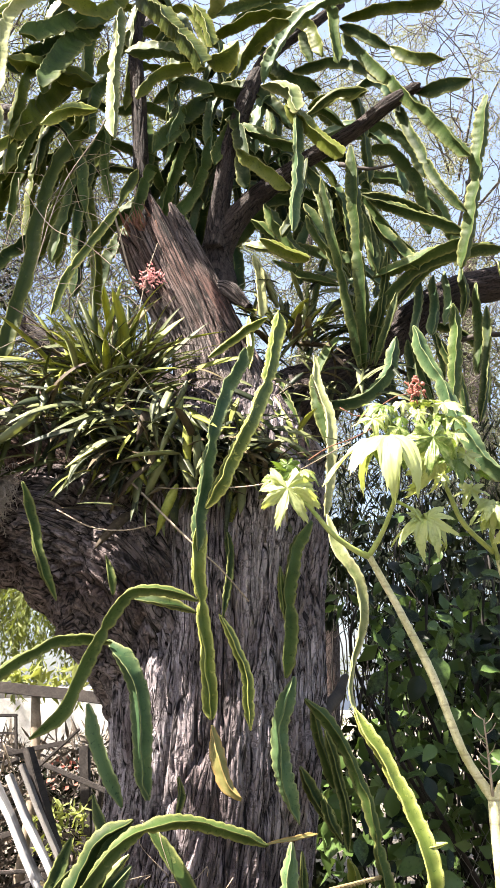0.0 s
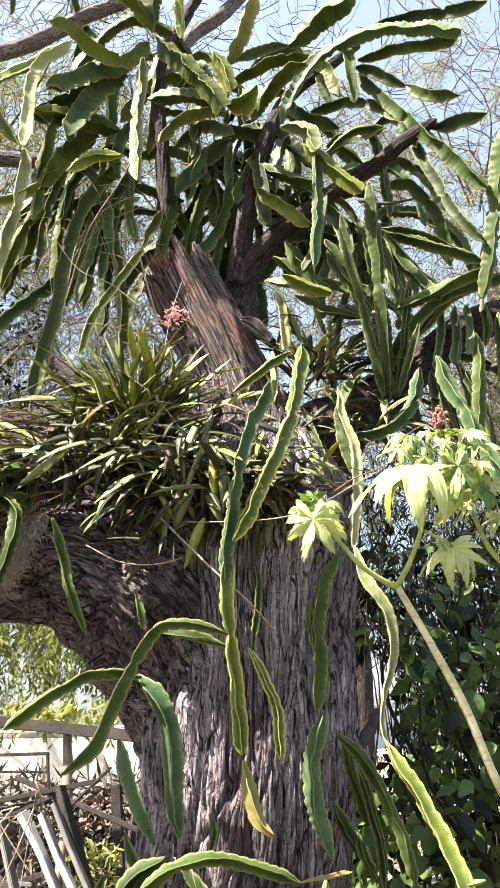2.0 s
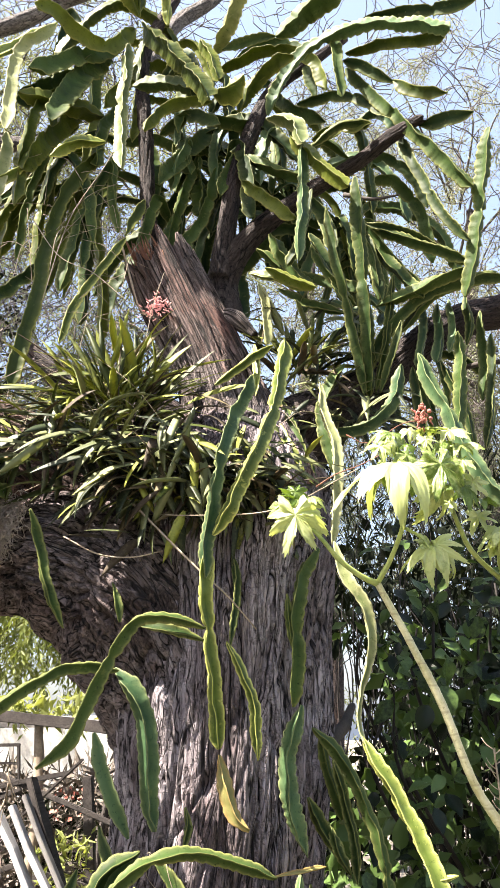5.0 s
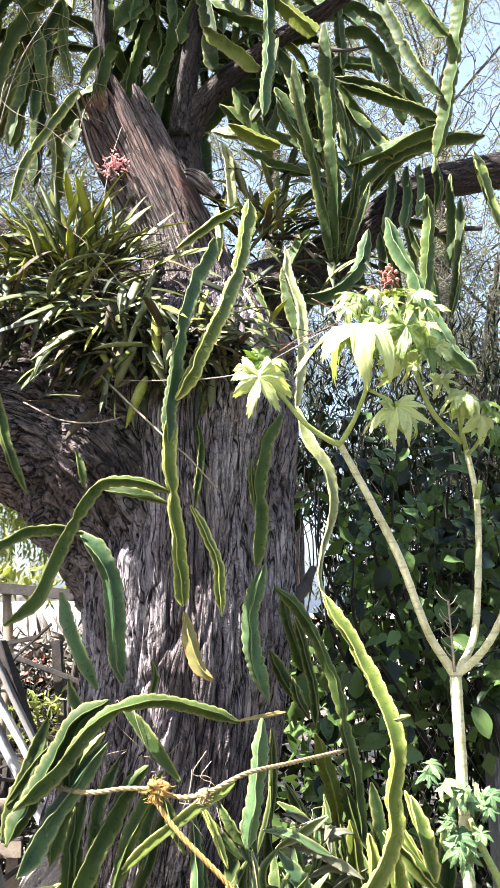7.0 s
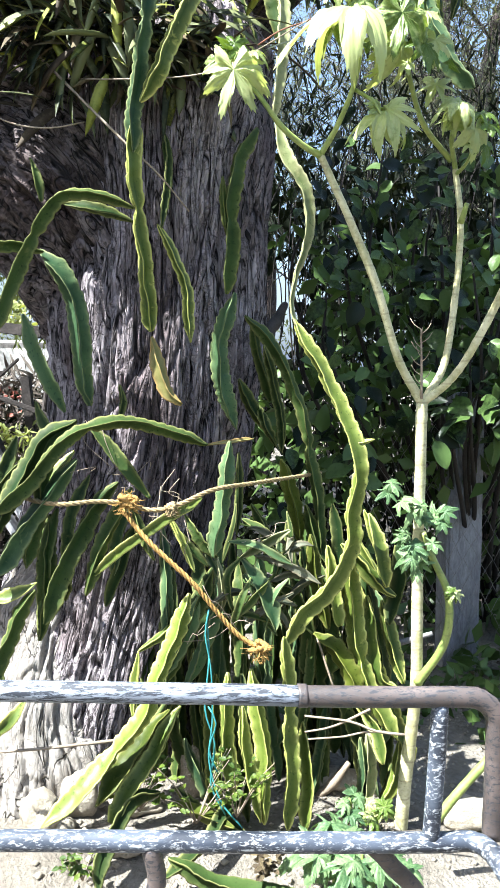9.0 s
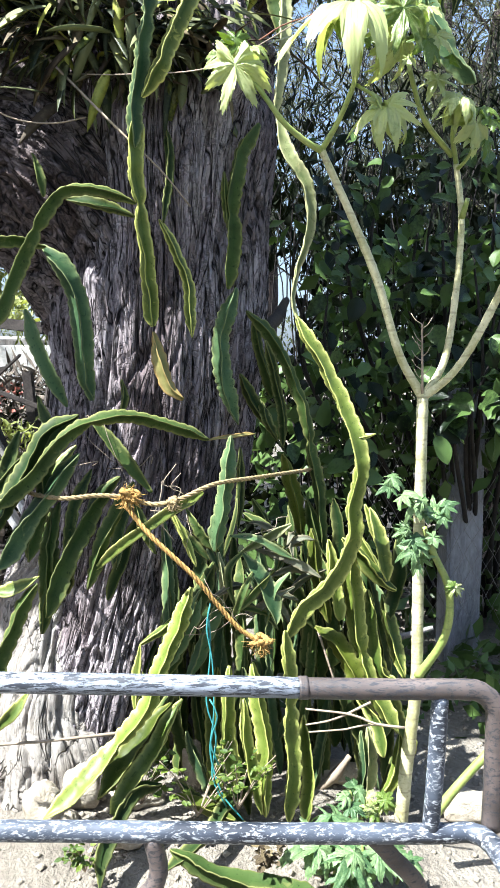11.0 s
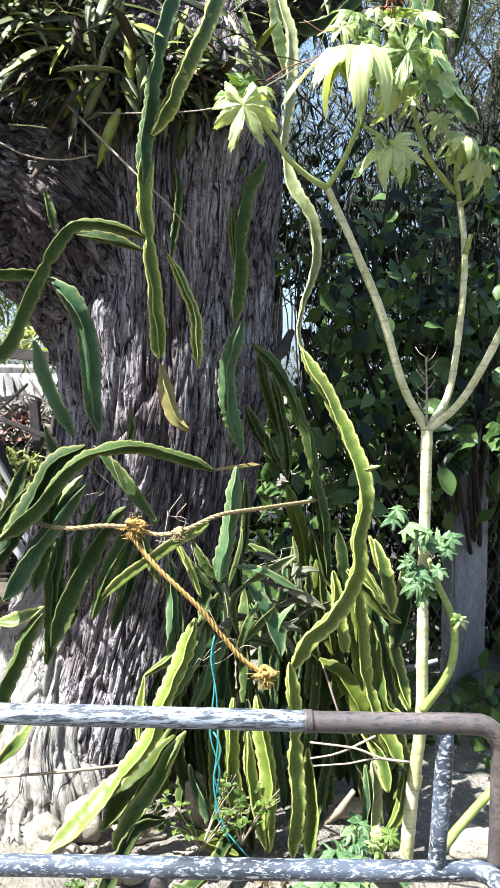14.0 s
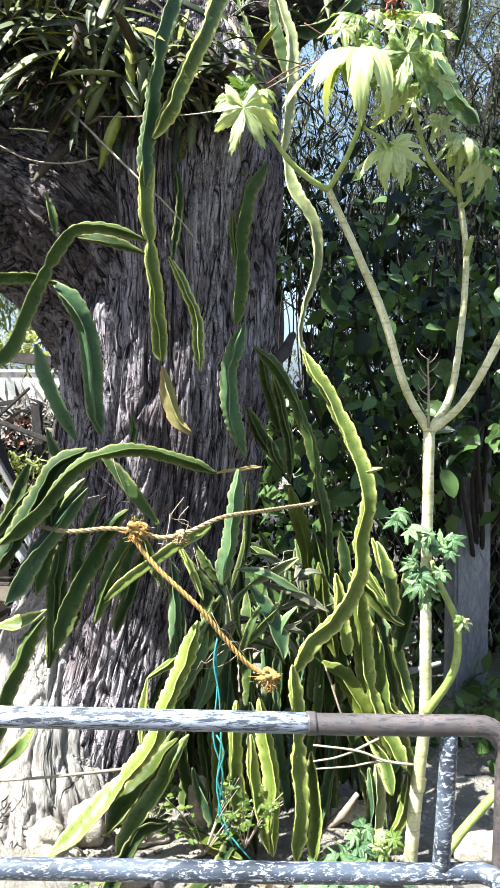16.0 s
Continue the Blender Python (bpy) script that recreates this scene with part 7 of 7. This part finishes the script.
# ---- the yard behind ----
def board(parent, a, b, wide, thick, mat, seed=0, name="board", rough=0.004, cuts=3):
    a, b = Vector(a), Vector(b)
    me = box(name, (wide, thick, (b - a).length), 0.004, rough, seed, cuts)
    ob = part(name, me, mat, parent)
    ob.matrix_basis = Matrix.Translation(-Vector(parent.location)) @ Matrix.Translation((a + b) / 2) @ (b - a).to_track_quat("Z", "Y").to_matrix().to_4x4()
    return ob


shed = thing("whitewashed_house", (-4.2, 10.5, 0), "low whitewashed house beyond the yard", "house")
ob = part("wall", box("wall", (7.0, 0.25, 1.75), 0.01), WHITE, shed)
ob.location = (0, 0, 0.875)
ob = part("roof", box("roof", (7.4, 2.4, 0.08), 0.02, 0.01, 2, 2), WEATHERED, shed, "flat grey roof")
ob.matrix_basis = Matrix.Translation((0, 1.1, 1.84)) @ Matrix.Rotation(radians(3), 4, "X")
wall = thing("block_wall", (-2.6, 8.6, 0), "low pinkish block wall in the sunny yard", "wall")
for r in range(5):
    for k in range(7):
        ob = part("block", box("block", (0.385, 0.18, 0.185), 0.012, 0.004, r * 9 + k, 1), PINK_WALL, wall)
        ob.location = (-1.2 + k * 0.4 + (0.2 if r % 2 else 0), 0, 0.1 + r * 0.2)

lean = thing("timber_frame", (-1.313, 4.600, 1.643), "weathered timber lean-to frame with a heavy beam", "timber frame")
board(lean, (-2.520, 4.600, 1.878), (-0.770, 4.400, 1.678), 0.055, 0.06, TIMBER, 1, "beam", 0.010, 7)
for k, foot in enumerate(((-2.143, 4.600, 1.800), (-1.164, 4.500, 1.706))):
    p = part("post", tube("post", [(foot[0] + 0.05, foot[1], -0.02), (foot[0] - 0.03, foot[1], 0.6), (foot[0] + 0.02, foot[1], 1.2), foot], [0.036, 0.026, 0.03, 0.024], 10, 0.03, 0.4, seed=k), PALE_TWIG, lean, "crooked pale pole")
    p.matrix_parent_inverse = Matrix.Translation(lean.location).inverted()
board(lean, (-1.589, 4.400, 1.594), (-1.228, 4.400, 1.597), 0.014, 0.016, TIMBER, 9, "rail")
board(lean, (-1.237, 4.400, 1.597), (-1.217, 4.400, 1.364), 0.014, 0.016, TIMBER, 10, "rail")
board(lean, (-1.581, 4.400, 1.518), (-1.221, 4.400, 1.507), 0.012, 0.012, TIMBER, 11, "rail")
board(lean, (-1.522, 4.200, 1.365), (-0.927, 4.200, 1.466), 0.022, 0.025, TIMBER, 12, "rail")
board(lean, (-0.72, 4.3, 0.0), (-0.846, 4.300, 1.449), 0.05, 0.05, TIMBER, 13, "post")

boards = thing("leaning_boards", (-0.869, 3.500, 0.811), "split grey boards leaning together beside the tree", "boards")
board(boards, (-0.34, 3.62, 0.0), (-1.119, 3.660, 1.369), 0.085, 0.025, PLANK_GREY, 1, rough=0.014, cuts=7)
board(boards, (-0.28, 3.64, 0.0), (-1.050, 3.680, 1.362), 0.06, 0.025, PLANK_GREY, 2, rough=0.014, cuts=7)
board(boards, (-0.25, 3.66, 0.0), (-1.013, 3.720, 1.394), 0.05, 0.02, WEATHERED, 3, rough=0.014, cuts=7)
board(boards, (-0.78, 3.7, 0.0), (-1.269, 3.800, 1.343), 0.06, 0.02, WEATHERED, 4)
board(boards, (-0.40, 3.7, 0.0), (-0.999, 3.800, 1.459), 0.07, 0.03, TIMBER, 5, rough=0.014, cuts=7)
vines = thing("dry_vine", (-1.028, 3.500, 1.375), "tangled dry vine looped over the leaning boards", "vine")
rnd = random.Random(44)
for k in range(8):
    c = Vector((-1.040, 3.500, 1.386)) + Vector((rnd.gauss(0, 0.06), 0, rnd.gauss(0, 0.02)))
    part("shoot", tube("shoot", [c, c + Vector((rnd.gauss(-0.05, 0.08), -0.03, rnd.gauss(0.0, 0.05))), c + Vector((rnd.gauss(-0.08, 0.1), -0.03, -rnd.uniform(0.05, 0.4)))], [0.0035, 0.003, 0.002], 6, 0.03, 0.3), PALE_TWIG, vines)
settle(vines)
pile = thing("wood_pile", (-1.271, 4.200, 1.123), "heap of old boards and poles in the shade", "wood pile")
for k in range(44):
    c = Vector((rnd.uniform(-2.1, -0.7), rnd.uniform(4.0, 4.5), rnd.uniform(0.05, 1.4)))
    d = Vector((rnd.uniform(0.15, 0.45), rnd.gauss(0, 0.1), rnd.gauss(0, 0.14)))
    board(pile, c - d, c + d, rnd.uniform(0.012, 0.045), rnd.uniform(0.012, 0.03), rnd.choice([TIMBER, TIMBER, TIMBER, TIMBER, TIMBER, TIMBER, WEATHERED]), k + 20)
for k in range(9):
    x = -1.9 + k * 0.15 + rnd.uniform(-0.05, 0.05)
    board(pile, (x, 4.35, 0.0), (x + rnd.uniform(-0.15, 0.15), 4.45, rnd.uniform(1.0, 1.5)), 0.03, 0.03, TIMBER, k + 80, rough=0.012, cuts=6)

crate = thing("wooden_crate", (-1.45, 4.1, 0), "open slatted crate of raw planks", "crate")
for z in (0.08, 0.26, 0.44, 0.62):
    for y in (-0.25, 0.25):
        ob = part("slat", box("slat", (0.9, 0.02, 0.10), 0.003, 0.003, int(z * 50)), PLANK, crate)
        ob.location = (0, y, z)
for x in (-0.4, 0.0, 0.4):
    for y in (-0.28, 0.28):
        ob = part("post", box("post", (0.06, 0.04, 0.72), 0.003, 0.003, int(x * 10)), PLANK, crate)
        ob.location = (x, y, 0.36)
rng = np.random.default_rng(31)
rnd = random.Random(31)
cs, ws = [], []
for k in range(150):
    clump = Vector((-2.9 + 2.7 * rnd.random(), rnd.uniform(5.6, 6.9), 2.75 - 0.55 * rnd.random() ** 2))
    for j in range(3):
        p, way = clump.copy(), Vector((rnd.gauss(0, 0.5), rnd.gauss(0, 0.4), 0.15))
        for i in range(rnd.randrange(14, 34)):
            way = (way + Vector((rnd.gauss(0, 0.08), 0, -0.13))).normalized()
            p = p + way * 0.028
            if p.z < 1.66:
                break
            for q in range(2):
                cs.append(tuple(p)), ws.append((way.x + rnd.gauss(0, 0.55), way.y + rnd.gauss(0, 0.5), way.z))
w = np.array(ws)
w /= np.linalg.norm(w, axis=1, keepdims=True)
L = rng.uniform(0.03, 0.075, len(cs))
tagged(slivers("yard_bush", np.array(cs), w, L, L * 0.13, rng, LACE_BRIGHT), "sunlit weeping yellow-green sprays over the yard", "foliage", kind="stuff")
# Leaf cloud added as a dark backing, standing in for shade behind the clutter.
leaf_cloud("yard_bush", 6500, (-2.4, 4.55, 0.0), (-0.4, 5.3, 1.38), (0.04, 0.09), BRUSH, 32, "near-black leaves added as dark backing in the yard", "bush", 0.1, 0.16)
leaf_cloud("yard_bush", 200, (-1.02, 4.0, 0.98), (-0.78, 4.2, 1.2), (0.03, 0.07), LACE_BRIGHT, 39, "small yellow-green plant in the yard", "bush", -0.2, 0.14)
leaf_cloud("yard_bush", 220, (-1.6, 4.7, 1.72), (-0.9, 4.8, 1.85), (0.06, 0.11), LACE_BRIGHT, 40, "small yellow-green plant on the beam", "bush", -0.5, 0.14)
leaf_cloud("yard_bush", 6000, (-2.3, 4.5, 0.3), (-0.5, 5.2, 1.46), (0.08, 0.2), STALKS, 41, "dry brown stalks and litter piled in the yard", "bush", -0.6, 0.06)
leaf_cloud("red_flowers", 34, (-1.05, 4.4, 1.24), (-0.84, 4.5, 1.40), (0.015, 0.035), RED, 33, "red flowers on a yard plant", "flowers", 0.0, 0.4)
low, high = Vector((-2.960, 5.600, 4.028)), Vector((-1.931, 6.200, 5.450))
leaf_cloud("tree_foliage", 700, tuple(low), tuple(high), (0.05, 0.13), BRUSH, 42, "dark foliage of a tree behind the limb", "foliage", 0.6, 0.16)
leaf_cloud("leaf_litter", 600, (-1.5, 1.9, 0.005), (2.0, 3.9, 0.03), (0.02, 0.06), STRAP_DEAD, 34, "dry fallen leaves on the soil", "leaf litter", 0.0, 0.25)
leaf_cloud("far_hedge", 34000, (-12.0, 12.0, 0.0), (14.0, 15.0, 3.1), (0.06, 0.16), LACE, 35, "line of far greenery closing the yard", "hedge", 1.0, 0.13, lambda x, y, z: z < 2.2 + 1.1 * noise.noise(Vector((x * 0.9, y * 0.5, 3.0))) + 0.5 * noise.noise(Vector((x * 3.1, y, z))))
# Hedges out of view on three sides, added to hold back sky light.
leaf_cloud("garden_hedge", 5000, (-4.0, -3.4, 0.0), (4.5, -2.4, 1.7), (0.2, 0.4), SHRUB, 36, "unseen hedge closing the place and cutting sky light", "hedge", 0.2, 0.35)
leaf_cloud("garden_hedge", 3500, (-3.9, -3.0, 0.0), (-3.0, 5.0, 1.7), (0.2, 0.4), SHRUB, 37, "unseen hedge closing the place and cutting sky light", "hedge", 0.2, 0.35)
leaf_cloud("garden_hedge", 3500, (5.0, -3.0, 0.0), (6.2, 7.0, 1.7), (0.2, 0.4), SHRUB, 38, "unseen hedge closing the place and cutting sky light", "hedge", 0.2, 0.35)
